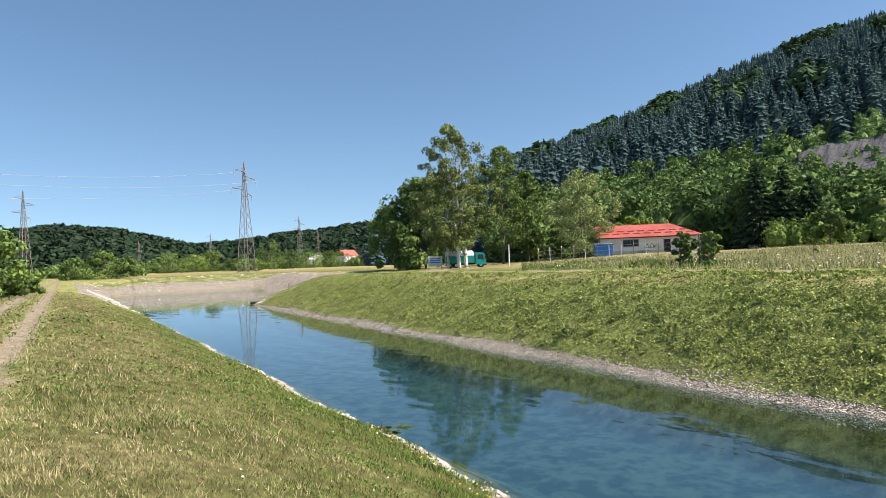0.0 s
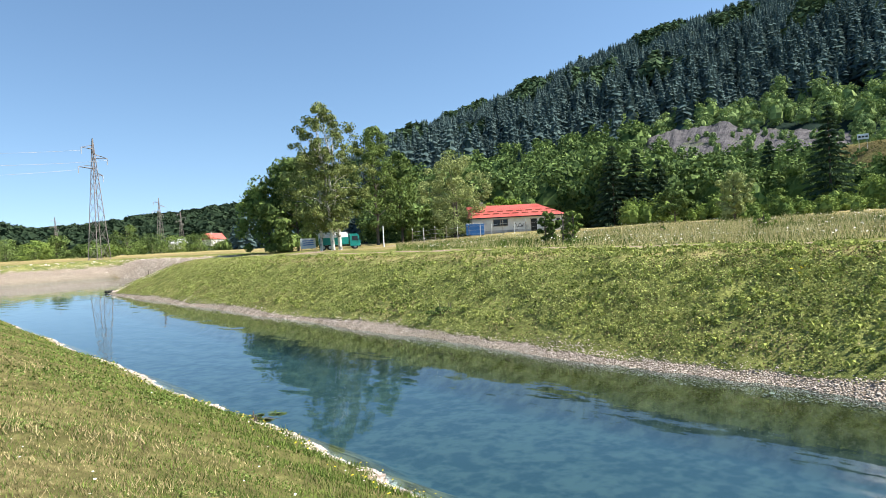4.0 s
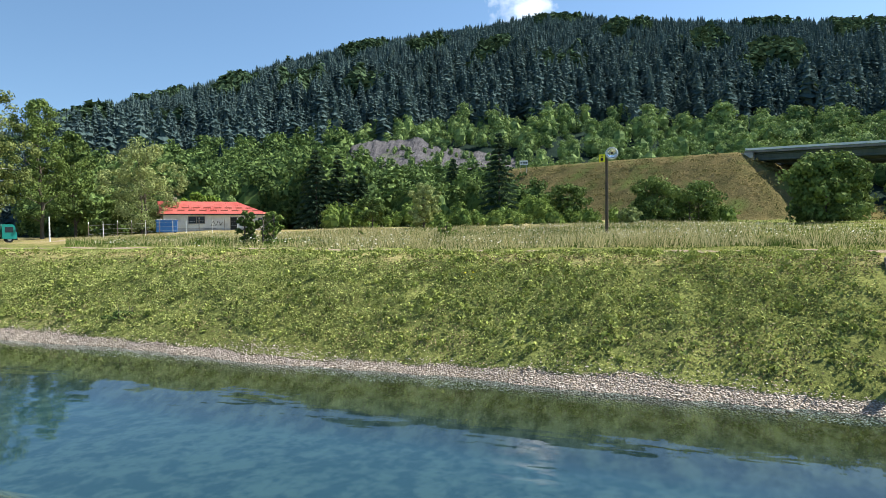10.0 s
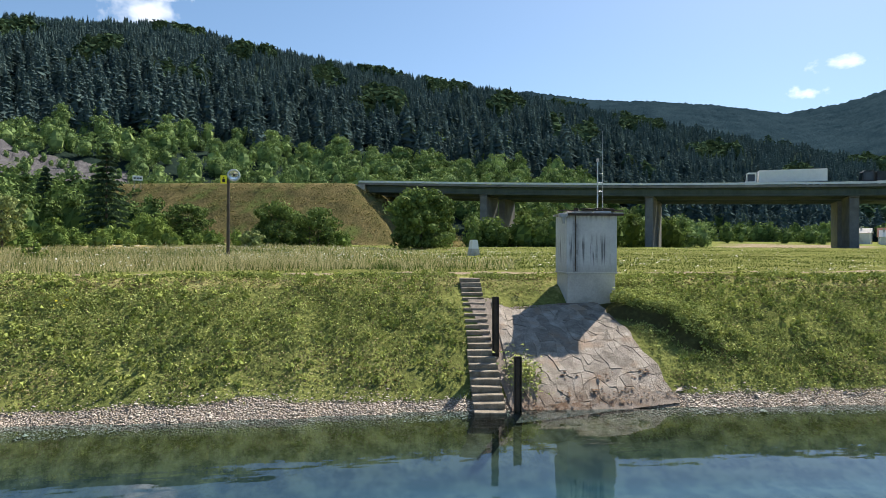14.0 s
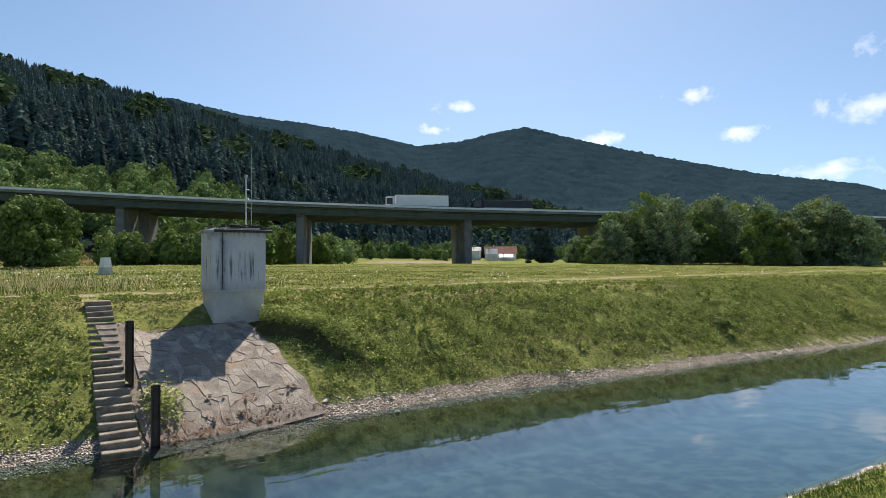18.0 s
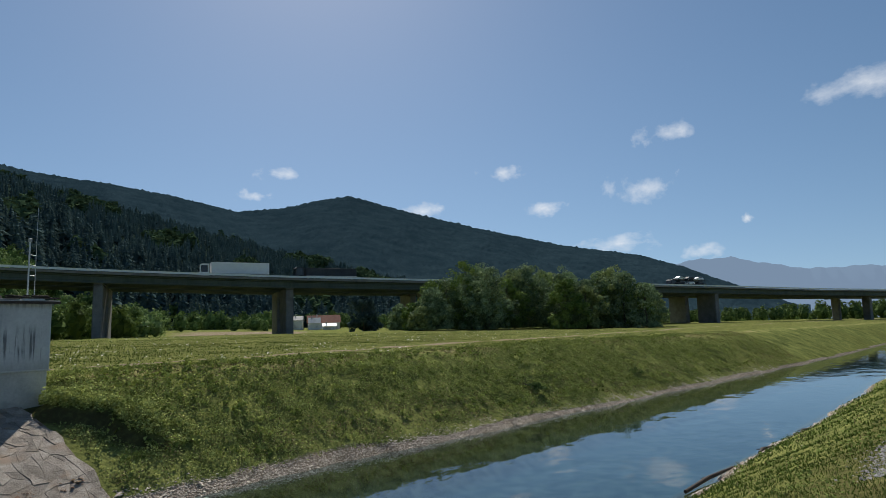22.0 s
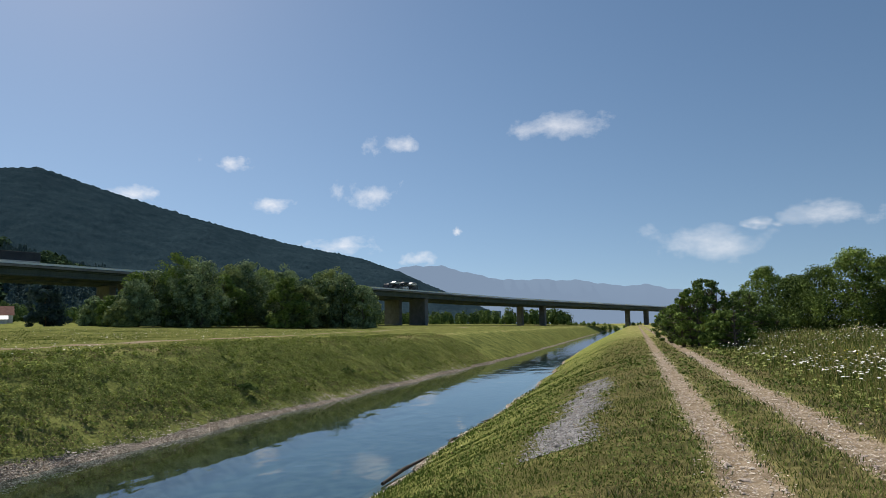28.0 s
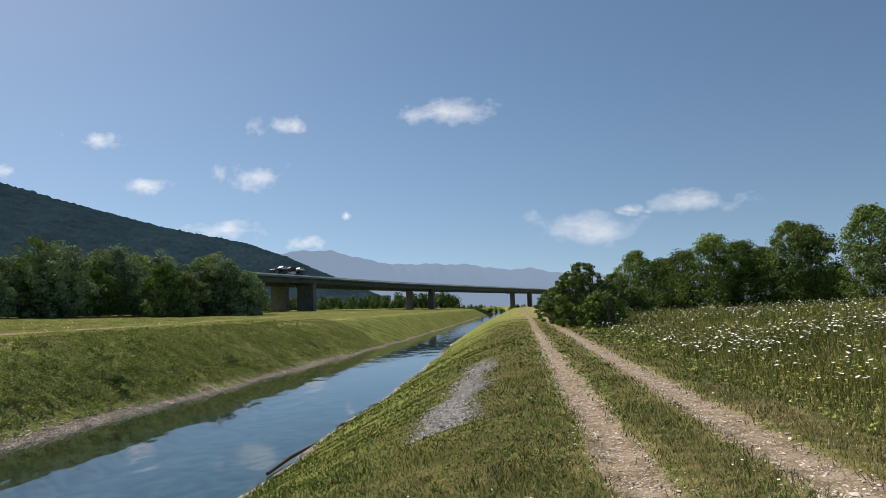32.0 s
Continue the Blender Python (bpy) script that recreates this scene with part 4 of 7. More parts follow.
def crown_core(rng):
    """The shaded inside of a crown of height 1: a lumpy closed form that the leaf sprays cover."""
    rows, k = 5, 7
    ring = lambda f: [np.array([0.27 * math.sin(math.pi * f) ** 0.7 * rng.uniform(0.8, 1.15) * math.cos(2 * math.pi * j / k), 0.27 * math.sin(math.pi * f) ** 0.7 * rng.uniform(0.8, 1.15) * math.sin(2 * math.pi * j / k), 0.06 + 0.8 * f]) for j in range(k)]
    rings = [ring(f) for f in np.linspace(0.03, 0.97, rows)]
    tris = []
    for a, b in zip(rings, rings[1:]):
        for j in range(k):
            tris += [(a[j], a[(j + 1) % k], b[(j + 1) % k]), (a[j], b[(j + 1) % k], b[j])]
    return np.array(tris)


def woods(name, label, spots, sizes, height, leaf, per, mat, seed):
    """Broadleaf trees packed into a wood, one mesh of leaf sprays."""
    rng = np.random.default_rng(seed)
    protos = []
    for k in range(5):
        pts = crown_points(rng, 24, 0.93, 0.08, 0.33, 0.5)
        leaves = leaf_shell(pts, rng.uniform(0.09, 0.17, 24), per, leaf, rng, 0.85, 0.0, 3).reshape(-1, 3, 3)
        protos.append(np.concatenate([leaves, crown_core(rng)]))
    V = []
    for i, ((az, rho), s) in enumerate(zip(spots, sizes)):
        x, y = polar(az, rho)
        a = rng.uniform(0, 6.28)
        p = protos[i % 5]
        q = np.empty_like(p)
        wide = rng.uniform(0.85, 1.25)
        q[..., 0] = (p[..., 0] * math.cos(a) - p[..., 1] * math.sin(a)) * s * wide + x
        q[..., 1] = (p[..., 0] * math.sin(a) + p[..., 1] * math.cos(a)) * s * wide + y
        q[..., 2] = p[..., 2] * s + height(az, rho)
        V.append(q.reshape(-1, 3))
    V = np.concatenate(V)
    return tagged(new(name, quick_mesh(name, V, quad_faces(len(V), 3), mat)), label, "wood", kind="stuff")


def foot_height(az, rho):
    x, y = polar(az, rho)
    return max(float(ground(x, y)), float(east_hill(az, rho)) if rho > 175 and az > -158 else 0) - 0.6


rng = np.random.default_rng(60)
sp = scatter(61, 330, -77, -36, 132, 225)
sz = np.interp(-sp[:, 0], [36, 45, 60, 64, 77], [11, 16, 15, 12, 9]) * rng.uniform(0.7, 1.15, len(sp))
keep = sp[:, 1] > np.interp(-sp[:, 0], [36, 44, 56, 62, 70, 77], [140, 146, 138, 132, 122, 128])
woods("broadleaf_wood", "dense green broadleaf wood at the foot of the mountain", sp[keep], sz[keep], foot_height, 0.060, 46, BROADLEAF, 62)
sp = scatter(63, 620, -124, -57, 232, 335)
bare = (sp[:, 0] > -75.5) & (sp[:, 1] < 286)
woods("slope_wood", "light green broadleaf belt along the lower slope", sp[~bare], rng.uniform(5, 12, len(sp))[~bare], foot_height, 0.062, 32, SLOPE_LEAF, 64)
sp = scatter(83, 260, -60, -36, 205, 300)
woods("foot_wood", "dark broadleaf trees climbing towards the spruces", sp, rng.uniform(9, 15, len(sp)), foot_height, 0.075, 22, BROADLEAF, 84)
sp = scatter(65, 560, -150, -98, 195, 430)
bare = ((sp[:, 0] < -122) & (sp[:, 1] < 305)) | ((sp[:, 0] < -133) & (sp[:, 0] > -140) & (sp[:, 1] < 345))
woods("valley_wood", "bushes and trees behind the viaduct", sp[~bare], rng.uniform(5, 11, len(sp))[~bare], foot_height, 0.09, 16, BROADLEAF, 66)
sp = scatter(67, 120, -80, -58, 120, 150)
woods("wood_edge", "low shrubs along the edge of the wood", sp, rng.uniform(2.5, 6.5, len(sp)), foot_height, 0.075, 24, SHRUB_LEAF, 68)
sp = scatter(69, 150, -80, -57, 204, 226)
woods("road_shrubs", "shrubs and young trees below the rock cutting", sp, rng.uniform(7, 12.5, len(sp)), foot_height, 0.08, 18, BROADLEAF, 70)
sp = scatter(71, 150, -30, 14, 330, 520)
woods("north_scrub", "scrub and trees along the far meadow", sp, rng.uniform(4, 9, len(sp)), foot_height, 0.10, 14, DARK_LEAF, 72)
sp = scatter(73, 120, 170 - 360, -172, 420, 640)
woods("south_scrub", "dark scrub along the far river bank", sp, rng.uniform(2, 3.6, len(sp)), foot_height, 0.12, 10, SHRUB_LEAF, 74)
sp = scatter(75, 110, -93, -66, 100, 121)
woods("embankment_brush", "low brush along the foot of the embankment", sp, rng.uniform(1.2, 3.4, len(sp)), foot_height, 0.10, 14, SHRUB_LEAF, 76)
sp = scatter(77, 60, -172, -146, 330, 420)
woods("river_scrub", "dark trees along the valley floor beyond the viaduct", sp, rng.uniform(5, 9, len(sp)), foot_height, 0.11, 12, DARK_LEAF, 78)
sp = scatter(79, 190, -122, -95, 186, 290)
woods("under_deck_wood", "dark trees on the slope behind the viaduct piers", sp, rng.uniform(6, 11, len(sp)), foot_height, 0.085, 16, DARK_LEAF, 80)
sp = scatter(81, 150, -184, -158, 470, 640)
woods("valley_trees", "dark trees along the valley floor under the far deck", sp, rng.uniform(7, 13, len(sp)), foot_height, 0.10, 10, DARK_LEAF, 82)
sp = scatter(85, 26, -113, -104, 138, 150)
woods("pier_thicket", "dark shrubs hiding the foot of the first piers", sp, rng.uniform(5, 8, len(sp)), foot_height, 0.085, 24, DARK_LEAF, 86)

sp = scatter(87, 80, -79, -60, 229, 275)
woods("rock_shrubs", "bushes growing on the ledges of the rock cutting", sp, rng.uniform(1.5, 4.5, len(sp)), lambda az, rho: rock_height(az, rho) - 0.6, 0.09, 18, SLOPE_LEAF, 88)

# ---- the bank with hut, stair and apron ----
PLASTER = varied("stained_plaster", (0.46, 0.46, 0.47), (0.60, 0.60, 0.60), 1.3, 0.88, 0.15, 0.01)
_n = Nodes(PLASTER)
_p = _n.add("ShaderNodeTexCoord").outputs["Object"]
_col = _n.bsdf.inputs["Base Color"].links[0].from_socket
_axes = _n.add("ShaderNodeSeparateXYZ", Vector=_p)
_run = _n.noise(_n.scaled(_p, (9.0, 9.0, 0.5)), 1.0, 4.0)
_wide = _n.math("ADD", _n.math("ABSOLUTE", _n.math("ADD", _axes.outputs["Y"], 0.40)), _n.math("MULTIPLY", _run, 0.30))
_broad = _n.math("MULTIPLY", _n.ramp(_wide, 0.34, 0.16), _n.ramp(_n.noise(_p, 2.6, 5.0), 0.34, 0.66, 0.15, 0.9))
_mid = _n.ramp(_n.math("ABSOLUTE", _n.math("SUBTRACT", _axes.outputs["Z"], 3.05)), 0.75, 0.25)
_drip = _n.math("MULTIPLY", _n.math("MULTIPLY", _n.ramp(_run, 0.53, 0.62), _mid), 0.8)
_top = _n.math("MULTIPLY", _n.ramp(_axes.outputs["Z"], 4.25, 4.55), _n.ramp(_run, 0.45, 0.6))
_streak = _n.math("MAXIMUM", _n.math("MAXIMUM", _broad, _drip), _n.math("MULTIPLY", _top, 0.6))
_col = _n.mix(_streak, _col, (0.08, 0.08, 0.088))
_n.put(_n.bsdf.inputs["Base Color"], _col)
_foot = _n.math("MULTIPLY", _n.ramp(_n.math("ADD", _axes.outputs["Z"], _n.math("MULTIPLY", _run, 0.5)), 2.75, 2.45), 0.35)
_n.put(_n.bsdf.inputs["Base Color"], _n.mix(_foot, _col, (0.20, 0.185, 0.16)))
PLINTH = varied("plinth_concrete", (0.40, 0.38, 0.35), (0.55, 0.53, 0.49), 1.4, 0.9, 0.3, 0.02, third=(0.20, 0.19, 0.17))
SHEET = varied("roof_sheet", (0.50, 0.50, 0.50), (0.68, 0.68, 0.66), 1.5, 0.6, 0.1, 0.01, third=(0.25, 0.22, 0.2))
DARK_METAL = varied("dark_rusty_steel", (0.045, 0.038, 0.034), (0.10, 0.075, 0.058), 4.0, 0.75, 0.3, 0.01, metal=0.3)
GREY_PLASTIC = varied("grey_plastic", (0.30, 0.31, 0.32), (0.38, 0.39, 0.40), 5.0, 0.5, 0.02, 0.002)
STEP_CONCRETE = varied("step_concrete", (0.15, 0.12, 0.085), (0.33, 0.285, 0.225), 2.4, 0.95, 0.8, 0.03, third=(0.09, 0.075, 0.045))
APRON = varied("apron_concrete", (0.21, 0.178, 0.145), (0.43, 0.375, 0.315), 2.2, 0.95, 1.0, 0.05, third=(0.33, 0.25, 0.185))
_n = Nodes(APRON)
_col = _n.bsdf.inputs["Base Color"].links[0].from_socket
_tone = _n.add("ShaderNodeHueSaturation", Color=_col, Value=_n.ramp(_n.add("ShaderNodeObjectInfo").outputs["Random"], 0, 1, 0.72, 1.15))
_z = _n.add("ShaderNodeSeparateXYZ", Vector=_n.pos()).outputs["Z"]
_rust = _n.ramp(_n.math("ADD", _z, _n.math("MULTIPLY", _n.noise(_n.pos(), 1.6, 5.0), 1.6)), 1.35, 0.75, 0.0, 0.85)
_n.put(_n.bsdf.inputs["Base Color"], _n.mix(_rust, _tone.outputs[0], (0.17, 0.105, 0.066)))
GLASS = material("dark_window_glass", (0.02, 0.025, 0.03), 0.08, 0.0, 0.5)


def gauging_hut():
    h = thing("gauging_hut", pose(25.13, -10.4, 2.0, 0, 0, -7.5), "small weathered white concrete gauging hut with black streaks on the bank", "hut")
    w, d = 2.16, 1.8
    part("plinth", boxed((0.05, -w + 0.05, 0), (d - 0.05, -0.05, 2.12), 0.03), PLINTH, h, "bare grey concrete plinth")
    bm = boxed((0, -w, 2.12), (d, 0, 4.55), 0.025)
    part("wall", bm, PLASTER, h, "white plaster wall with dark water streaks")
    part("ledge", boxed((-0.02, -w - 0.02, 2.08), (d + 0.02, 0.02, 2.15), 0.01), PLINTH, h)
    roof = part("roof", boxed((-0.14, -w - 0.22, 4.55), (d + 0.1, 0.1, 4.63), 0.01), PLINTH, h, "flat roof with loose sheets")
    for x, y, a, l, ww in ((0.1, -0.7, 4, 0.75, 0.3), (0.15, -1.55, -3, 0.7, 0.34), (0.7, -0.6, 8, 0.9, 0.4), (0.8, -1.7, -7, 0.8, 0.4)):
        part("roof_sheet", boxed((-ww / 2, -l / 2, 0), (ww / 2, l / 2, 0.06), 0.005, pose(x, y, 4.632, 0, 3, a)), SHEET, roof, "loose pale roofing board")
    for x, y in ((0.0, -1.1), (0.3, -0.15), (0.05, -2.0)):
        part("roof_batten", boxed((-0.05, -0.45, 0), (0.05, 0.45, 0.05), 0.005, pose(x, y, 4.70, 0, 0, 5)), DARK_METAL, roof)
    for x, y, a, l in ((0.25, -0.5, 70, 0.7), (0.4, -1.3, 95, 0.9), (0.2, -1.9, 84, 0.6), (-0.02, -0.9, 3, 0.5), (0.0, -1.75, -4, 0.55), (1.2, -0.4, 30, 0.5)):
        part("roof_slab", boxed((-0.09, -l / 2, 0), (0.09, l / 2, 0.05), 0.008, pose(x, y, 4.755, 3, 2, a)), DARK_METAL, roof, "dark weathered roofing strip")
    part("drip_edge", boxed((-0.16, -w - 0.24, 4.50), (-0.141, 0.12, 4.60), 0.004), DARK_METAL, roof)
    cam_box = part("camera_box", boxed((-0.24, 0.0, 4.42), (0.0, 0.34, 4.60), 0.02), GREY_PLASTIC, h, "grey wall camera housing")
    part("camera_dome", tube(bmesh.new(), (-0.12, 0.16, 4.42), (-0.12, 0.16, 4.16), 0.10, 0.06, 12), GREY_PLASTIC, cam_box)
    part("camera_arm", tube(bmesh.new(), (-0.12, 0.2, 4.5), (0.25, -0.05, 4.35), 0.02, 0.02, 6), DARK_METAL, cam_box)
    part("conduit", tube(bmesh.new(), (-0.03, -0.38, 2.2), (-0.03, -0.38, 4.5), 0.018, 0.018, 6), DARK_METAL, h)


gauging_hut()


def antenna_mast():
    x, y = 25.13 + 1.5, -12.5
    a = thing("antenna_mast", pose(x, y, 3.2), "slim steel antenna mast with aerials behind the hut", "antenna")
    part("mast", tube(bmesh.new(), (0, 0, 0), (0, 0, 5.9), 0.04, 0.03, 8), STEEL, a)
    part("whip", tube(bmesh.new(), (-0.05, -0.22, 3.2), (-0.05, -0.22, 7.2), 0.015, 0.008, 6), STEEL, a)
    for z in (5.3, 4.9, 4.5, 3.6, 3.4):
        part("aerial_rod", tube(bmesh.new(), (-0.1, 0.0, z), (0.1, -0.28, z), 0.014, 0.014, 6), STEEL, a)
    part("aerial_head", boxed((-0.06, -0.06, 5.8), (0.06, 0.06, 5.95), 0.02), GREY_PLASTIC, a)


antenna_mast()


def bank_stair():
    st = thing("bank_stair", pose(0, 0, 0), "old concrete stair down the bank with worn uneven steps", "stairs")
    n = 22
    rng = np.random.default_rng(3)
    for i in range(n):
        f = i / (n - 1)
        x, y = 19.25 + (26.9 - 19.25) * f, -5.45 - 1.25 * f
        z = 0.02 + 3.78 * f
        wide = 0.50 if i < 9 else 0.44
        m = pose(x, y, z, rng.normal(0, 0.6), rng.normal(0, 0.8), -9 + rng.normal(0, 1.2))
        part("step", boxed((-0.22, -wide, -0.15), (0.19, wide, 0.05), 0.02, m), STEP_CONCRETE, st)


bank_stair()
for az, rho, h in ((-106.3, 22.75, 2.12), (-108.25, 20.3, 1.8)):
    x, y = polar(az, rho)
    z = float(ground(x, y))
    g = thing("gauge_post", pose(x, y, z - 0.3, 0, 0.6, -8), "dark rusty steel gauge post standing on the bank", "post", "gauge posts")
    part("web", boxed((-0.02, -0.09, 0), (0.02, 0.09, h + 0.3), 0.005), DARK_METAL, g)
    part("flange", boxed((-0.09, -0.115, 0), (0.09, -0.09, h + 0.3), 0.005), DARK_METAL, g)
    part("flange", boxed((-0.09, 0.09, 0), (0.09, 0.115, h + 0.3), 0.005), DARK_METAL, g)
    part("staff", boxed((-0.05, -0.07, 0.3), (-0.022, 0.07, h + 0.22), 0.004), DARK_METAL, g)


def apron():
    """Broken concrete paving on the slope below the hut."""
    ap = thing("concrete_apron", pose(0, 0, 0), "cracked pale concrete apron on the bank below the hut", "paving")
    rng = np.random.default_rng(8)
    nu, nv = 16, 18
    U = np.linspace(0, 1, nu + 1)
    V = np.linspace(0, 1, nv + 1)
    pu = np.tile(U, (nv + 1, 1)) + np.pad(rng.normal(0, 0.019, (nv + 1, nu - 1)), ((0, 0), (1, 1)))
    pv = np.tile(V[:, None], (1, nu + 1)) + np.pad(rng.normal(0, 0.019, (nv - 1, nu + 1)), ((1, 1), (0, 0)))
    south = -11.85 + 0.25 * pu + 0.12 * np.sin(pu * 19)
    X = 19.0 + 5.9 * pu + 0.10 * pv
    Y = -6.35 - 0.75 * pu + pv * (south + 6.35 + 0.75 * pu)
    lost = set()
    for j in range(nv):
        for i in range(nu):
            if (i, j) in lost:
                continue
            c = np.array([[X[j, i], Y[j, i]], [X[j, i + 1], Y[j, i + 1]], [X[j + 1, i + 1], Y[j + 1, i + 1]], [X[j + 1, i], Y[j + 1, i]]])
            mid = c.mean(0)
            c = mid + (c - mid) * (1 - rng.uniform(0.0, 0.045))
            z = ground(c[:, 0], c[:, 1]) + 0.03 + 0.08 * np.clip((c[:, 0] - 19.0) / 1.6, 0, 1) + rng.normal(0, 0.009) + rng.normal(0, 0.006, 4)
            bm = bmesh.new()
            top = [bm.verts.new((*p, q)) for p, q in zip(c, z)]
            low = [bm.verts.new((*(mid + (p - mid) * 1.02), q - 0.16)) for p, q in zip(c, z)]
            bm.faces.new(top)
            for k in range(4):
                bm.faces.new((top[k], low[k], low[(k + 1) % 4], top[(k + 1) % 4]))
            bmesh.ops.recalc_face_normals(bm, faces=bm.faces)
            part("concrete_plate", bm, APRON, ap)


apron()


def apron_bed():
    xs, ys = np.meshgrid(np.linspace(18.9, 25.2, 30), np.linspace(-11.75, -6.2, 30))
    zs = ground(xs, ys) + 0.05 + relief(xs, ys, 2.0) * 0.012
    i = (np.arange(29)[:, None] * 30 + np.arange(29)[None]).ravel()
    tagged(new("apron_bedding", quick_mesh("apron_bedding", np.stack([xs, ys, zs], -1).reshape(-1, 3), np.stack([i, i + 1, i + 31, i + 30], -1), BEDDING, True)), "gritty mortar bedding showing in the apron's cracks", "paving", kind="structure")


BEDDING = varied("mortar_bedding", (0.15, 0.12, 0.095), (0.30, 0.25, 0.205), 3.0, 0.95, 0.8, 0.04, third=(0.14, 0.085, 0.05))
apron_bed()

# ---- meadow furniture ----
WOOD_POLE = varied("weathered_pole", (0.06, 0.048, 0.036), (0.13, 0.105, 0.08), 3.0, 0.9, 0.4, 0.01, stretch=(4, 4, 0.4))
YELLOW = varied("yellow_sign", (0.80, 0.72, 0.02), (0.86, 0.78, 0.05), 4.0, 0.5, 0.02, 0.002)
BLACK = material("black_paint", (0.015, 0.015, 0.015), 0.5)
LAMP_GLASS = material("lamp_glass", (0.92, 0.95, 0.96), 0.06, 0.0, 0.5)
LAMP_GLASS.node_tree.nodes["Principled BSDF"].inputs["Transmission Weight"].default_value = 0.85


def floodlight():
    x, y = polar(-83.0, 50)
    z = float(ground(x, y))
    f = thing("pole_light", pose(x, y, z, 0, 0, 7), "weathered pole with a round lamp and a yellow sign", "lamp post")
    top = 5 + 50 * math.tan(radians(6.0)) - z
    part("pole", tube(bmesh.new(), (0, 0, -0.2), (0, 0, top), 0.13, 0.10, 10), WOOD_POLE, f)
    sign = part("sign_plate", boxed((-0.03, 0.12, top - 0.28), (0.0, 0.56, top + 0.32), 0.005), YELLOW, f, "bright yellow plate")
    part("sign_mark", boxed((-0.036, 0.24, top - 0.18), (-0.032, 0.44, top + 0.06), 0), BLACK, sign)
    part("sign_mark", boxed((-0.036, 0.29, top + 0.10), (-0.032, 0.39, top + 0.2), 0), BLACK, sign)
    head = part("lamp_ring", ring_mesh(0.42, 0.06, (0, -0.38, top + 0.36)), STEEL, f, "grey metal lamp ring")
    bm = bmesh.new()
    bmesh.ops.create_uvsphere(bm, u_segments=20, v_segments=10, radius=0.40, matrix=Matrix.LocRotScale((0.03, -0.38, top + 0.36), None, (0.45, 1, 1)))
    part("lamp_lens", bm, LAMP_GLASS, head)
    part("lamp_core", boxed((-0.24, -0.46, top + 0.26), (-0.17, -0.30, top + 0.42), 0.01), BLACK, head)
    part("bracket", tube(bmesh.new(), (0, 0, top - 0.1), (0, -0.3, top + 0.05), 0.04, 0.04, 6), STEEL, f)


def ring_mesh(R, r, c, n=28, k=8):
    bm = bmesh.new()
    vs = []
    for i in range(n):
        a = 2 * math.pi * i / n
        vs.append([bm.verts.new((c[0] + r * math.sin(2 * math.pi * j / k), c[1] + (R + r * math.cos(2 * math.pi * j / k)) * math.cos(a), c[2] + (R + r * math.cos(2 * math.pi * j / k)) * math.sin(a))) for j in range(k)])
    for i in range(n):
        for j in range(k):
            bm.faces.new((vs[i][j], vs[(i + 1) % n][j], vs[(i + 1) % n][(j + 1) % k], vs[i][(j + 1) % k]))
    bmesh.ops.recalc_face_normals(bm, faces=bm.faces)
    return bm


floodlight()


def tapered(lo, hi, z0, z1):
    bm = bmesh.new()
    a = [bm.verts.new((sx * lo, sy * lo, z0)) for sx, sy in ((-1, -1), (1, -1), (1, 1), (-1, 1))]
    b = [bm.verts.new((sx * hi, sy * hi, z1)) for sx, sy in ((-1, -1), (1, -1), (1, 1), (-1, 1))]
    bm.faces.new(a[::-1])
    bm.faces.new(b)
    for k in range(4):
        bm.faces.new((a[k], a[(k + 1) % 4], b[(k + 1) % 4], b[k]))
    return bm


def marker_stone():
    x, y = polar(-104.35, 58)
    z = float(ground(x, y))
    f = thing("marker_pillar", pose(x, y, z, 0, 0, 14), "tapered white pillar with a grey base in the grass", "pillar")
    part("base", tapered(0.42, 0.36, -0.1, 0.62), PLINTH, f)
    part("shaft", tapered(0.345, 0.26, 0.62, 1.42), WHITE_PAINT, f)


marker_stone()
for az, rho, z0, h, w in ((-75.9, 202, None, 3.2, 2.6),):
    x, y = polar(az, rho)
    z = 5 + rho * math.tan(radians(5.3))
    f = thing("road_sign", pose(x, y, z, 0, 0, az + 4), "white road sign board on two posts beside the road", "sign")
    board = part("board", boxed((-w / 2, -0.05, 1.3), (w / 2, 0.0, 2.7), 0.01), WHITE_PAINT, f)
    for bx in (-0.75, 0.05, 0.8):
        part("text_bar", boxed((bx - 0.28, -0.062, 1.75), (bx + 0.28, -0.054, 2.2), 0), BLACK, board)
    for px in (-0.9, 0.9):
        part("post", tube(bmesh.new(), (px, 0.04, -1.2), (px, 0.04, 2.6), 0.05, 0.05, 6), STEEL, f)

# ---- low house with a red roof ----
RED_ROOF = varied("red_roof_sheet", (0.42, 0.085, 0.065), (0.52, 0.14, 0.11), 0.6, 0.55, 0.05, 0.01, third=(0.40, 0.07, 0.055))
WALL_WHITE = varied("house_plaster", (0.60, 0.59, 0.56), (0.72, 0.71, 0.68), 0.8, 0.9, 0.1, 0.01, third=(0.48, 0.46, 0.43))
TIMBER = varied("grey_timber", (0.16, 0.13, 0.10), (0.30, 0.26, 0.21), 3.0, 0.85, 0.3, 0.01)
BLUE = varied("blue_plastic", (0.03, 0.14, 0.42), (0.06, 0.22, 0.55), 2.0, 0.5, 0.02, 0.003)
ROOF_TILE = varied("old_clay_tile", (0.28, 0.11, 0.075), (0.40, 0.19, 0.13), 1.0, 0.85, 0.3, 0.03)


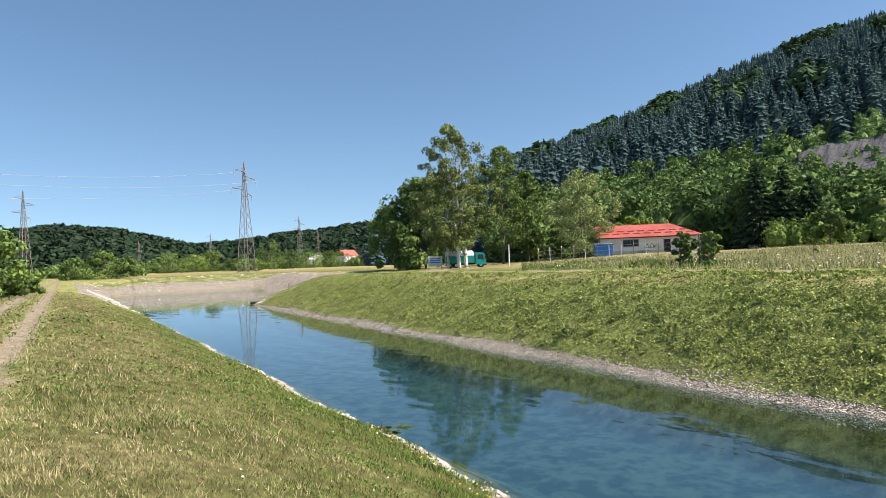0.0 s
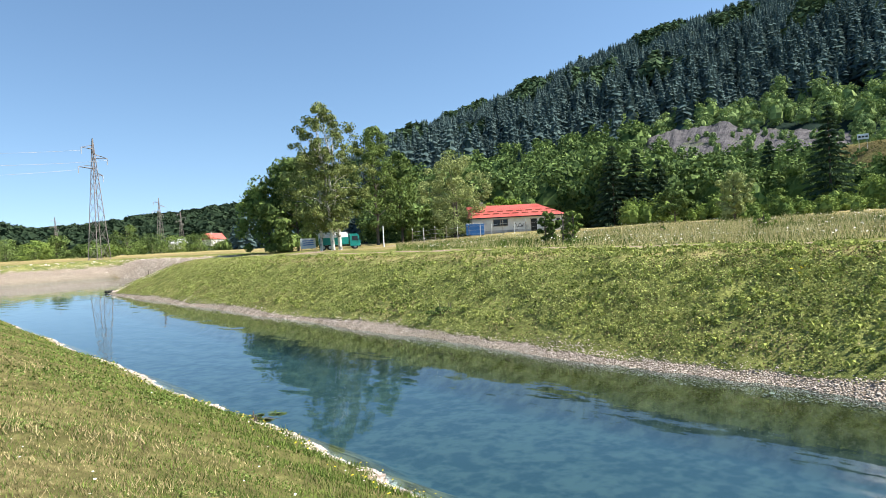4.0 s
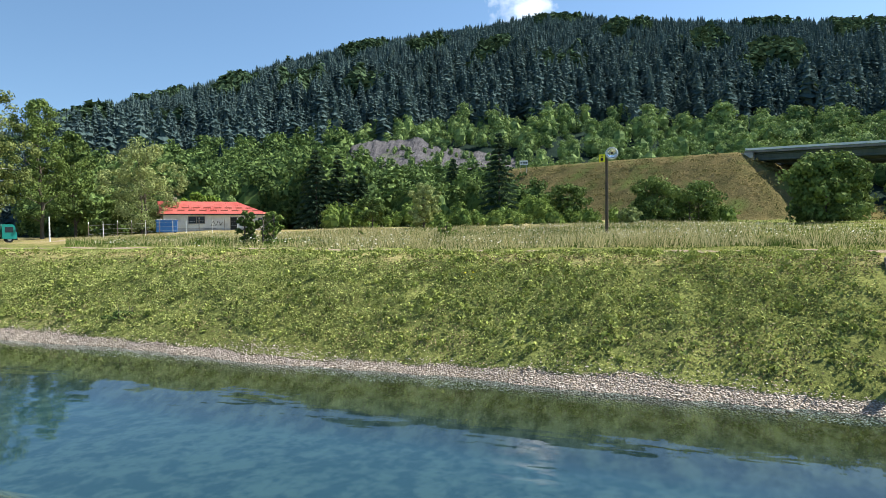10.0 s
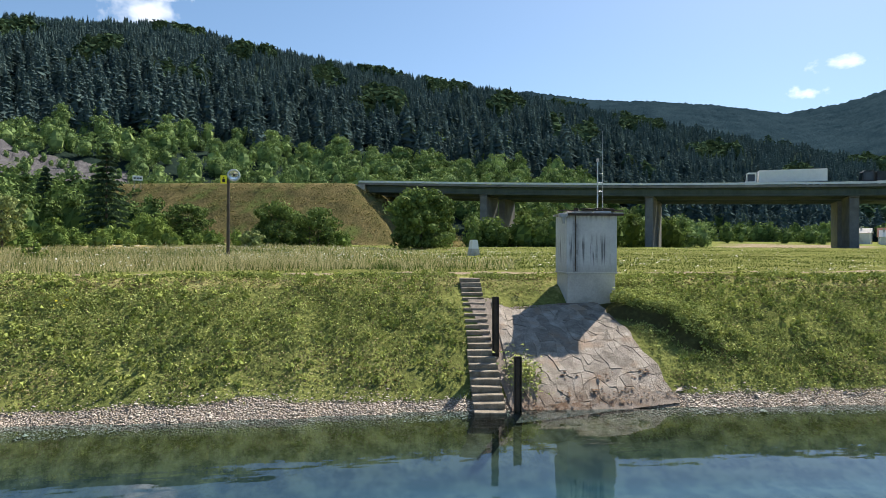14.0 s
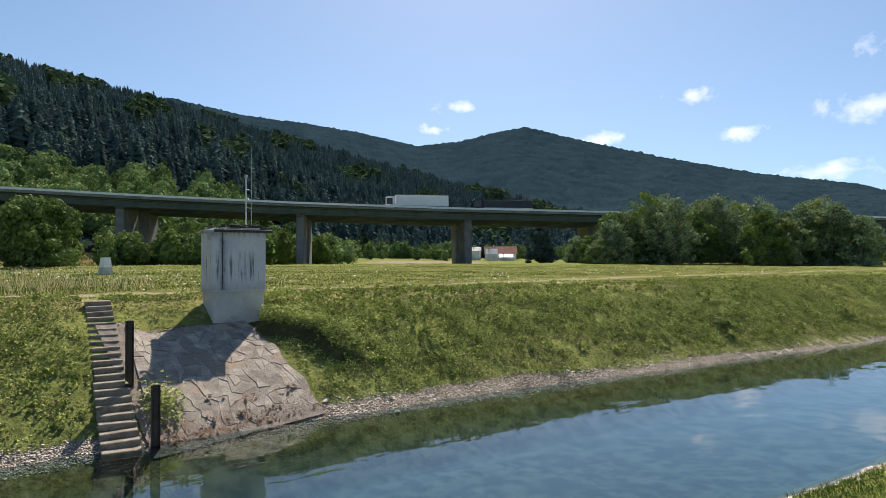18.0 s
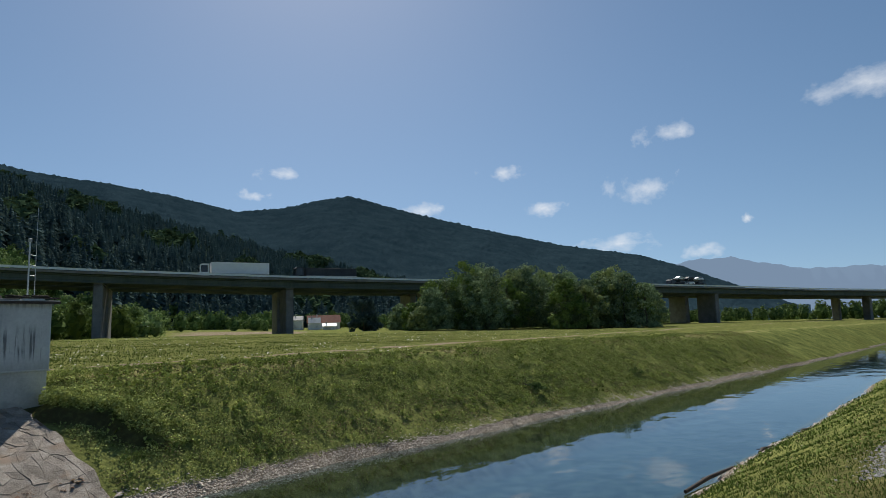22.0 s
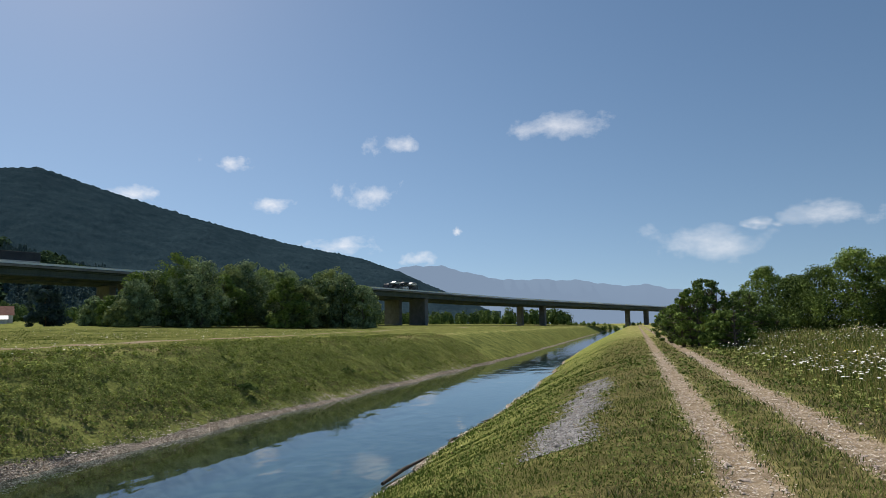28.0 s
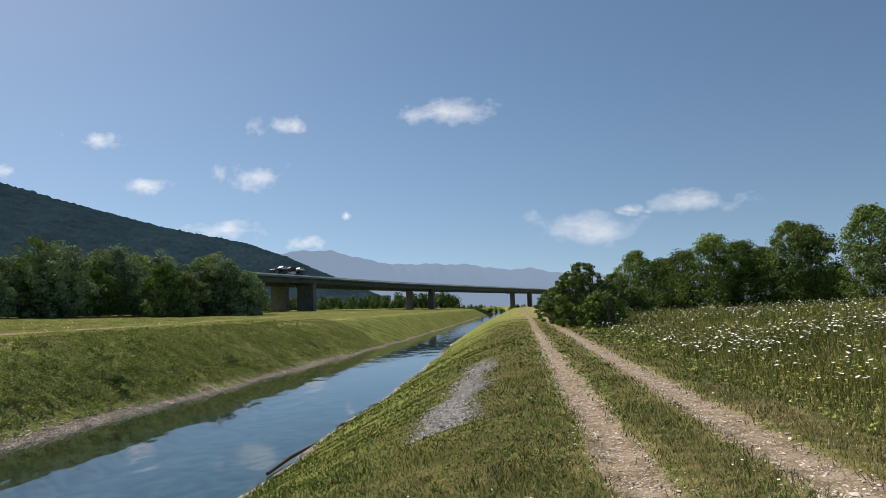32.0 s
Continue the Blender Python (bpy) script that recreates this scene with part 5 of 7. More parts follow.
def hip_roof(L, D, eave, ridge, over, hip_left, hip_right, ribs=True):
    """Roof mesh with sheet ribs; L along x, D along y, eaves at z."""
    x0, x1, y0, y1 = -L / 2 - over, L / 2 + over, -D / 2 - over, D / 2 + over
    r0, r1 = x0 + (D / 2 + over if hip_left else 0), x1 - (D / 2 + over if hip_right else 0)
    bm = bmesh.new()
    P = lambda x, y, z: bm.verts.new((x, y, z))
    a, b, c, d, e, f = P(x0, y0, eave), P(x1, y0, eave), P(x1, y1, eave), P(x0, y1, eave), P(r0, 0, ridge), P(r1, 0, ridge)
    for q in ((a, b, f, e), (c, d, e, f), (b, c, f), (d, a, e), (a, d, c, b)):
        bm.faces.new(q)
    bmesh.ops.recalc_face_normals(bm, faces=bm.faces)
    return bm, (x0, x1, y0, y1, r0, r1)


def red_house():
    x, y = polar(-48.75, 116)
    z = float(ground(x, y)) - 0.1
    h = thing("low_house", pose(x, y, z, 0, 0, -42), "long low white house with a red sheet roof", "house")
    L, D = 16.0, 8.0
    wall = part("wall", boxed((-L / 2, -D / 2, -0.3), (L / 2, D / 2, 2.75), 0.02), WALL_WHITE, h)
    part("plinth", boxed((-L / 2 - 0.03, -D / 2 - 0.03, -0.3), (L / 2 + 0.03, D / 2 + 0.03, 0.45), 0.01), PLINTH, h)
    bm, (x0, x1, y0, y1, r0, r1) = hip_roof(L, D, 2.72, 4.95, 0.6, False, True)
    roof = part("roof", bm, RED_ROOF, h, "bright red profiled sheet roof")
    rise = (4.95 - 2.72) / (0 - y0)
    for k in range(46):
        xx = x0 + 0.2 + k * (x1 - x0 - 0.4) / 45
        top = 0.0 if xx < r1 else y0 * (xx - r1) / (x1 - r1)
        if top - y0 < 0.3:
            continue
        bm = bmesh.new()
        p = [(xx - 0.035, y0, 2.72), (xx + 0.035, y0, 2.72), (xx + 0.035, top, 2.72 + (top - y0) * rise), (xx - 0.035, top, 2.72 + (top - y0) * rise)]
        lo = [bm.verts.new(q) for q in p]
        hi = [bm.verts.new((q[0] * 1.0, q[1], q[2] + 0.06)) for q in p]
        bm.faces.new(hi)
        for j in range(4):
            bm.faces.new((lo[j], lo[(j + 1) % 4], hi[(j + 1) % 4], hi[j]))
        bmesh.ops.recalc_face_normals(bm, faces=bm.faces)
        part("roof_rib", bm, RED_ROOF, roof)
    for row, f in ((0, 0.25), (1, 0.45)):
        for k in range(9):
            xx = x0 + 1.0 + 1.7 * k + (0.8 if row else 0)
            yy = y0 * (1 - f)
            if xx > r1 + (x1 - r1) * (1 - f) - 1.2:
                continue
            part("snow_guard", boxed((xx, yy - 0.05, 2.72 + (yy - y0) * rise), (xx + 1.1, yy + 0.02, 2.72 + (yy - y0) * rise + 0.17), 0), ROOF_TILE, roof)
    part("fascia", boxed((x0, y0 - 0.03, 2.56), (x1, y0 + 0.02, 2.74), 0.005), BLACK, roof, "dark eaves board")
    part("chimney", boxed((-6.2, 0.4, 4.4), (-5.6, 1.0, 5.7), 0.02), PLINTH, roof)
    for wx, ww, wz, wh in ((-3.0, 2.6, 1.15, 1.2), (5.4, 0.95, 1.05, 1.05), (7.2, 0.8, 1.3, 0.8)):
        w = part("window", boxed((wx - ww / 2, -D / 2 - 0.04, wz), (wx + ww / 2, -D / 2 - 0.004, wz + wh), 0.01), TIMBER, h, "dark framed window")
        part("pane", boxed((wx - ww / 2 + 0.08, -D / 2 - 0.05, wz + 0.08), (wx - 0.03, -D / 2 - 0.042, wz + wh - 0.08), 0), GLASS, w)
        part("pane", boxed((wx + 0.03, -D / 2 - 0.05, wz + 0.08), (wx + ww / 2 - 0.08, -D / 2 - 0.042, wz + wh - 0.08), 0), GLASS, w)
        part("sill", boxed((wx - ww / 2 - 0.1, -D / 2 - 0.14, wz - 0.07), (wx + ww / 2 + 0.1, -D / 2 - 0.004, wz - 0.003), 0.01), PLINTH, w)
    door = part("door", boxed((2.35, -D / 2 - 0.05, 0.05), (3.4, -D / 2 - 0.004, 2.2), 0.01), BLACK, h, "dark door")
    part("door_frame", boxed((2.25, -D / 2 - 0.035, 0.05), (2.345, -D / 2 - 0.004, 2.3), 0.005), TIMBER, door)
    part("door_frame", boxed((3.405, -D / 2 - 0.035, 0.05), (3.5, -D / 2 - 0.004, 2.3), 0.005), TIMBER, door)
    part("door_handle", boxed((2.5, -D / 2 - 0.10, 1.05), (2.6, -D / 2 - 0.052, 1.1), 0.005), STEEL, door)
    for gx, gz, l, a in ((-0.6, 1.2, 0.9, 60), (-0.2, 1.15, 0.8, 115), (0.2, 1.25, 0.7, 70), (0.6, 1.2, 0.8, 110), (0.9, 1.2, 0.7, 50), (0.1, 0.9, 1.7, 3)):
        part("paint_stroke", boxed((-l / 2, -0.004, -0.04), (l / 2, 0.004, 0.04), 0, pose(gx, -D / 2 - 0.014, gz, 0, -a, 0)), BLACK, wall)
    for gx in (4.3, 6.35):
        part("rain_pipe", tube(bmesh.new(), (gx, -D / 2 - 0.07, 0), (gx, -D / 2 - 0.07, 2.6), 0.05, 0.05, 8), STEEL, h)


red_house()


def blue_skip():
    x, y = polar(-45.15, 108)
    z = float(ground(x, y))
    b = thing("blue_container", pose(x, y, z, 0, 0, -42), "bright blue plastic container with a slatted white lid", "container")
    part("body", boxed((-1.5, -0.8, 0.2), (1.5, 0.8, 1.9), 0.05), BLUE, b)
    lid = part("lid", boxed((-1.6, -0.9, 1.9), (1.6, 0.9, 2.05), 0.03), BLUE, b)
    for k in range(6):
        part("lid_slat", boxed((-1.4 + 0.5 * k, -0.92, 2.055), (-1.15 + 0.5 * k, 0.5, 2.2), 0.01), WHITE_PAINT, lid)
    for wx in (-1.2, 1.2):
        part("wheel", tube(bmesh.new(), (wx, -0.7, 0.14), (wx, -0.55, 0.14), 0.14, 0.14, 12), BLACK, b)


blue_skip()


def yard_fence():
    f = thing("wire_fence", pose(0, 0, 0), "light post-and-wire fence in front of the house", "fence")
    pts = []
    for k in range(15):
        az = -39.5 - 1.02 * k
        x, y = polar(az, 104 - 0.1 * k)
        pts.append(Vector((x, y, float(ground(x, y)))))
    for p in pts:
        post = part("post", tube(bmesh.new(), p - Vector((0, 0, 0.2)), p + Vector((0, 0, 2.0)), 0.05, 0.05, 6), WHITE_PAINT if int(p.x) % 2 else TIMBER, f)
        part("arm", tube(bmesh.new(), p + Vector((0, 0, 2.0)), p + Vector((0.25, 0.25, 2.35)), 0.03, 0.03, 5), STEEL, post)
        part("arm", tube(bmesh.new(), p + Vector((0, 0, 2.0)), p + Vector((-0.25, -0.25, 2.35)), 0.03, 0.03, 5), STEEL, post)
    for hgt in (0.6, 1.2, 1.85):
        for a, b in zip(pts, pts[1:]):
            part("wire", tube(bmesh.new(), a + Vector((0, 0, hgt)), b + Vector((0, 0, hgt)), 0.012, 0.012, 4), STEEL, f)


yard_fence()


# ---- vehicles ----
TEAL = varied("teal_paint", (0.010, 0.22, 0.20), (0.02, 0.28, 0.25), 1.0, 0.35, 0.02, 0.003)
TANK_WHITE = varied("tank_white", (0.70, 0.72, 0.74), (0.80, 0.82, 0.83), 1.0, 0.35, 0.02, 0.003)
RUBBER = varied("tyre_rubber", (0.018, 0.018, 0.018), (0.035, 0.035, 0.035), 6.0, 0.85, 0.1, 0.005)
CHASSIS = varied("chassis_steel", (0.03, 0.03, 0.03), (0.06, 0.055, 0.05), 4.0, 0.7, 0.1, 0.005, metal=0.3)
LAMP_WHITE = material("headlight", (0.8, 0.8, 0.78), 0.15)


def wheel(parent, x, y, r=0.5):
    s = 1 if y > 0 else -1
    w = part("wheel", tube(bmesh.new(), (x, y - 0.14, r), (x, y + 0.14, r), r, r, 18), RUBBER, parent)
    part("rim", tube(bmesh.new(), (x, y + s * 0.10, r), (x, y + s * 0.155, r), r * 0.55, r * 0.5, 12), STEEL, w)


def cab(parent, x0, x1, h, mat, half=1.22):
    """A truck's cab between x0 (back) and x1 (front)."""
    bm = bmesh.new()
    prof = [(x0, 0.55), (x1, 0.55), (x1 + 0.03, 1.35), (x1 - 0.22, h - 0.25), (x1 - 0.55, h), (x0, h)]
    l = [bm.verts.new((a, -half, b)) for a, b in prof]
    r = [bm.verts.new((a, half, b)) for a, b in prof]
    bm.faces.new(l)
    bm.faces.new(r[::-1])
    for k in range(len(prof)):
        bm.faces.new((l[k], r[k], r[(k + 1) % len(prof)], l[(k + 1) % len(prof)]))
    bmesh.ops.recalc_face_normals(bm, faces=bm.faces)
    c = part("cab", bm, mat, parent)
    for s in (-1, 1):
        part("side_window", boxed((x0 + 0.35, s * half - 0.012, 1.5), (x1 - 0.42, s * half + 0.012, h - 0.4), 0), GLASS, c)
        part("mirror", boxed((x1 - 0.15, s * (half + 0.12) - 0.06, 1.5), (x1 - 0.05, s * (half + 0.12) + 0.06, 2.1), 0.01), BLACK, c)
        part("headlight", boxed((x1 - 0.02, s * 0.85 - 0.18, 0.7), (x1 + 0.05, s * 0.85 + 0.18, 0.95), 0.01), LAMP_WHITE, c)
    m = Matrix.Translation((x1 - 0.11, 0, (1.35 + h - 0.25) / 2)) @ pose(0, 0, 0, 0, -math.degrees(math.atan2(0.25, h - 1.6)), 0)
    part("windscreen", boxed((-0.012, -half + 0.12, -(h - 1.75) / 2), (0.02, half - 0.12, (h - 1.75) / 2), 0, m), GLASS, c)
    part("bumper", boxed((x1 - 0.1, -half, 0.4), (x1 + 0.1, half, 0.62), 0.03), CHASSIS, c)
    part("grille", boxed((x1, -0.6, 0.75), (x1 + 0.055, 0.6, 1.2), 0.01), BLACK, c)
    return c


def tanker():
    x, y = polar(-33.0, 98)
    t = thing("tanker_truck", pose(x, y, float(ground(x, y)) + 0.02, 0, 0, -28), "teal tanker truck with a white-topped tank parked under trees", "truck")
    part("chassis", boxed((-3.6, -0.45, 0.55), (3.2, 0.45, 0.85), 0.02), CHASSIS, t)
    cab(t, 1.7, 3.5, 2.7, TEAL)
    bm = bmesh.new()
    bmesh.ops.create_cone(bm, cap_ends=True, segments=24, radius1=1.12, radius2=1.12, depth=5.0, matrix=pose(-1.1, 0, 1.95, 0, 90, 0))
    bmesh.ops.bevel(bm, geom=[e for e in bm.edges if len(e.link_faces) == 2 and e.calc_face_angle(0) > 1], offset=0.18, segments=2, affect="EDGES")
    tank = part("tank", bm, TANK_WHITE, t, "white rounded tank")
    for s in (-1, 1):
        part("side_skirt", boxed((-3.6, s * 1.16 - 0.03, 0.9), (1.45, s * 1.16 + 0.03, 2.15), 0.02), TEAL, tank, "teal lower side panel")
    part("hatch", tube(bmesh.new(), (-1.0, 0, 3.02), (-1.0, 0, 3.22), 0.35, 0.32, 14), TANK_WHITE, tank)
    for wx in (-2.9, -1.8, 2.6):
        for wy in (-1.0, 1.0):
            wheel(t, wx, wy)
    t.scale = (0.86, 0.86, 0.86)


tanker()


def info_board():
    x, y = polar(-30.25, 96)
    b = thing("notice_board", pose(x, y, float(ground(x, y)), 0, 0, -28), "white notice board on two posts below the trees", "sign")
    board = part("board", boxed((-1.1, -0.04, 0.5), (1.1, 0.0, 2.0), 0.01), WHITE_PAINT, b)
    for z in (1.65, 1.35, 1.05):
        part("text_bar", boxed((-0.8, -0.052, z - 0.08), (0.8, -0.044, z + 0.06), 0), BLUE, board)
    for px in (-0.95, 0.95):
        part("post", tube(bmesh.new(), (px, 0.05, -0.2), (px, 0.05, 2.1), 0.05, 0.05, 6), TIMBER, b)


info_board()
for az, rho, h in ((-36.9, 96, 3.2), (-17.3, 96, 2.4)):
    x, y = polar(az, rho)
    p = thing("marker_post", pose(x, y, float(ground(x, y))), "slim pale wooden post beside the path", "post", "posts by the path")
    part("shaft", tube(bmesh.new(), (0, 0, -0.2), (0, 0, h), 0.09, 0.08, 8), WHITE_PAINT if h > 3 else TIMBER, p)
    part("cap", tube(bmesh.new(), (0, 0, h), (0, 0, h + 0.06), 0.11, 0.09, 8), TIMBER, p)


def lorry(k, a, body_mat, cab_mat, label, top=3.9):
    """An articulated lorry on the near carriageway, heading north."""
    t = thing("lorry", on_deck(k, a, -0.88) @ pose(0, 0, 0, 0, 0, 180), label, "lorry", "traffic on the viaduct")
    cab(t, 5.9, 8.2, 3.5, cab_mat)
    body = part("trailer_box", boxed((-8.2, -1.27, 1.15), (5.4, 1.27, top), 0.04), body_mat, t)
    part("trailer_frame", boxed((-8.0, -0.5, 0.85), (6.0, 0.5, 1.14), 0.02), CHASSIS, t)
    for s in (-1, 1):
        part("side_rail", boxed((-8.2, s * 1.28 - 0.02, 1.1), (5.4, s * 1.28 + 0.02, 1.3), 0.005), STEEL, body)
    for wx in (-6.9, -5.6, -4.3, 4.9, 7.1):
        for wy in (-1.05, 1.05):
            wheel(t, wx, wy)


DARK_TARP = varied("dark_tarpaulin", (0.02, 0.025, 0.035), (0.04, 0.05, 0.06), 0.8, 0.6, 0.1, 0.01)
lorry(-9, 4.0, TANK_WHITE, WHITE_PAINT, "white articulated lorry driving on the viaduct")
lorry(14, 4.0, DARK_TARP, DARK_TARP, "dark articulated lorry driving on the viaduct", 3.3)


def transporter(k, a):
    t = thing("car_transporter", on_deck(k, a, -0.88) @ pose(0, 0, 0, 0, 0, 180), "car transporter loaded with cars on two decks", "lorry", "traffic on the viaduct")
    cab(t, 6.6, 8.6, 2.9, DARK_TARP)
    for z in (0.9, 2.55):
        part("car_deck", boxed((-9.5, -1.2, z), (6.3, 1.2, z + 0.12), 0.01), CHASSIS, t)
    for px in (-9.2, -4.2, 1.0, 6.0):
        for s in (-1, 1):
            part("upright", boxed((px - 0.08, s * 1.18 - 0.05, 0.9), (px + 0.08, s * 1.18 + 0.05, 2.6), 0), CHASSIS, t)
    for wx in (-6.5, -5.2, 3.5, 7.6):
        for wy in (-1.05, 1.05):
            wheel(t, wx, wy)


def carried_car(m, paint, label):
    c = thing("car", m, label, "car", "cars on the transporter")
    bm = bmesh.new()
    prof = [(-2.1, 0.35), (2.1, 0.35), (2.12, 0.75), (1.2, 0.95), (0.45, 1.42), (-1.1, 1.45), (-1.85, 0.98), (-2.12, 0.85)]
    l = [bm.verts.new((q, -0.85, r)) for q, r in prof]
    r_ = [bm.verts.new((q, 0.85, r)) for q, r in prof]
    bm.faces.new(l)
    bm.faces.new(r_[::-1])
    for j in range(len(prof)):
        bm.faces.new((l[j], r_[j], r_[(j + 1) % len(prof)], l[(j + 1) % len(prof)]))
    bmesh.ops.recalc_face_normals(bm, faces=bm.faces)
    bmesh.ops.bevel(bm, geom=bm.edges[:], offset=0.06, segments=1, affect="EDGES")
    body = part("body", bm, paint, c)
    for s in (-1, 1):
        part("side_window", boxed((-1.2, s * 0.86 - 0.012, 1.0), (0.6, s * 0.86 + 0.012, 1.32), 0), GLASS, body)
    for wx in (-1.3, 1.35):
        for wy in (-0.78, 0.78):
            wheel(c, wx, wy, 0.33)


transporter(150, 4.0)
for q, z, mt, lb in ((-7, 1.05, DARK_TARP, "dark car on the lower transporter deck"), (-2, 1.05, TANK_WHITE, "white car on the lower transporter deck"), (3, 1.05, DARK_TARP, "dark car on the lower transporter deck"),
                     (-7, 2.68, TANK_WHITE, "white car on the upper transporter deck"), (-2, 2.68, DARK_TARP, "dark car on the upper transporter deck"), (3, 2.68, STEEL, "silver car on the upper transporter deck")):
    carried_car(on_deck(150 - q, 4.0, -0.88) @ pose(0, 0, z - 0.02, 0, 0, 180), mt, lb)


# ---- pylons and wires ----
PYLON_STEEL = varied("old_pylon_steel", (0.15, 0.13, 0.125), (0.26, 0.235, 0.225), 2.0, 0.6, 0.05, 0.005, metal=0.2)


def pylon(x, y, z, turn):
    p = thing("power_pylon", pose(x, y, z, 0, 0, turn), "tall grey lattice steel power pylon with three crossarms", "pylon", "power pylons")
    H, lo, hi = 30.0, 1.8, 0.5
    w = lambda q: lo + (hi - lo) * min(q / 22.0, 1) if q < 22 else hi + (0.05 - hi) * (q - 22) / 8
    levels = [0, 4.2, 8, 11.4, 14.4, 17, 19.4, 21.6, 23.6, 25.6, 27.6, 30]
    for sx, sy in ((-1, -1), (1, -1), (1, 1), (-1, 1)):
        bm = bmesh.new()
        rings = [[bm.verts.new((sx * w(a) + dx * 0.06, sy * w(a) + dy * 0.06, a)) for dx, dy in ((-1, -1), (1, -1), (1, 1), (-1, 1))] for a in levels]
        for lo_ring, hi_ring in zip(rings, rings[1:]):
            for j in range(4):
                bm.faces.new((lo_ring[j], lo_ring[(j + 1) % 4], hi_ring[(j + 1) % 4], hi_ring[j]))
        bm.faces.new(rings[0][::-1])
        bm.faces.new(rings[-1])
        part("leg", bm, PYLON_STEEL, p)
    for c0, c1 in (((-1, -1), (1, -1)), ((1, -1), (1, 1)), ((1, 1), (-1, 1)), ((-1, 1), (-1, -1))):
        for a, b in zip(levels, levels[1:-1]):
            part("brace", tube(bmesh.new(), (c0[0] * w(a), c0[1] * w(a), a), (c1[0] * w(b), c1[1] * w(b), b), 0.04, 0.04, 4), PYLON_STEEL, p)
            part("brace", tube(bmesh.new(), (c1[0] * w(a), c1[1] * w(a), a), (c0[0] * w(b), c0[1] * w(b), b), 0.04, 0.04, 4), PYLON_STEEL, p)
    for zz, side, l in ((27.4, -1, 3.0), (25.2, 1, 3.6), (22.6, -1, 4.0), (20.8, 1, 2.2)):
        bm = bmesh.new()
        for s in (-1, 1):
            tube(bm, (0, s * w(zz), zz), (side * l, 0, zz + 0.2), 0.08, 0.06, 4)
            tube(bm, (0, s * w(zz), zz + 1.0), (side * l, 0, zz + 0.2), 0.06, 0.05, 4)
        arm = part("crossarm", bm, PYLON_STEEL, p)
        part("insulator", tube(bmesh.new(), (side * l, 0, zz + 0.2), (side * l, 0, zz - 1.4), 0.09, 0.09, 6), GREY_PLASTIC, arm)
    return p


x, y = polar(-13.8, 178)
first = pylon(x, y, float(ground(x, y)) - 0.2, 20)
for az, rho, turn in ((2.4, 250, 30), (-18.3, 372, 15), (-19.9, 505, 15), (-10.9, 530, 25), (-5.4, 640, 25)):
    x, y = polar(az, rho)
    copy_thing(first, pose(x, y, float(ground(x, y)) - 0.2, 0, 0, turn))


def wire(a, b, sag):
    cu = bpy.data.curves.new("power_wire", "CURVE")
    cu.dimensions = "3D"
    sp = cu.splines.new("POLY")
    sp.points.add(24)
    for k in range(25):
        f = k / 24
        q = Vector(a).lerp(Vector(b), f) - Vector((0, 0, 4 * sag * f * (1 - f)))
        sp.points[k].co = (*q, 1)
    cu.bevel_depth = 0.03
    cu.materials.append(GREY_PLASTIC)
    tagged(new("power_wire", cu), "thin sagging overhead power wire between pylons", "wire", "power wires")


p1, p2, p0 = polar(-13.8, 178), polar(2.4, 250), polar(34, 150)
for dz, dx in ((26.2, -2.8), (24.0, 3.4), (21.4, -3.8)):
    wire((p1[0] + dx, p1[1], 4.6 + dz), (p0[0] + dx, p0[1], 5 + dz), 5.5)

# ---- far houses ----
def farmhouse(az, rho, turn, L, D, wall_h, ridge, label, roof_mat=None, base=None):
    x, y = polar(az, rho)
    z = float(ground(x, y)) if base is None else base
    h = thing("farmhouse", pose(x, y, z, 0, 0, turn), label, "house", "far farm houses")
    wall = part("wall", boxed((-L / 2, -D / 2, -0.5), (L / 2, D / 2, wall_h), 0.02), WALL_WHITE, h)
    bm, _ = hip_roof(L, D, wall_h, ridge, 0.5, False, False)
    part("roof", bm, roof_mat or ROOF_TILE, h, "red clay tile roof")
    part("chimney", boxed((L * 0.2, 0.3, wall_h + 0.5), (L * 0.2 + 0.6, 0.9, ridge + 0.7), 0.02), PLINTH, h)
    for k in range(max(2, int(L / 3))):
        wx = -L / 2 + 1.5 + k * (L - 3) / max(1, int(L / 3) - 1)
        w = part("window", boxed((wx - 0.5, -D / 2 - 0.06, 1.1), (wx + 0.5, -D / 2 - 0.004, 2.3), 0.01), GLASS, h)
        part("window_frame", boxed((wx - 0.58, -D / 2 - 0.04, 1.02), (wx + 0.58, -D / 2 - 0.002, 1.098), 0), WHITE_PAINT, w)


farmhouse(-135.2, 330, 38, 4.5, 8, 4.6, 6.8, "tall white farmhouse with a grey gable", PLINTH)
farmhouse(-137.4, 335, 45, 16, 8, 3.2, 7.2, "long barn with a red tile roof")
farmhouse(-136.6, 320, 45, 5, 5, 3.0, 5.8, "small white gabled shed before the barn", WALL_WHITE)
farmhouse(-137.9, 322, 45, 6, 4, 1.6, 3.2, "low shed with a pale sheet roof", TANK_WHITE)
farmhouse(-22.4, 430, 200, 12, 8, 3.5, 7.5, "white house with a red roof among trees", RED_ROOF, 8)
farmhouse(-19.5, 440, 190, 10, 7, 3.0, 6.0, "pale farm building among scrub", TANK_WHITE, 7)


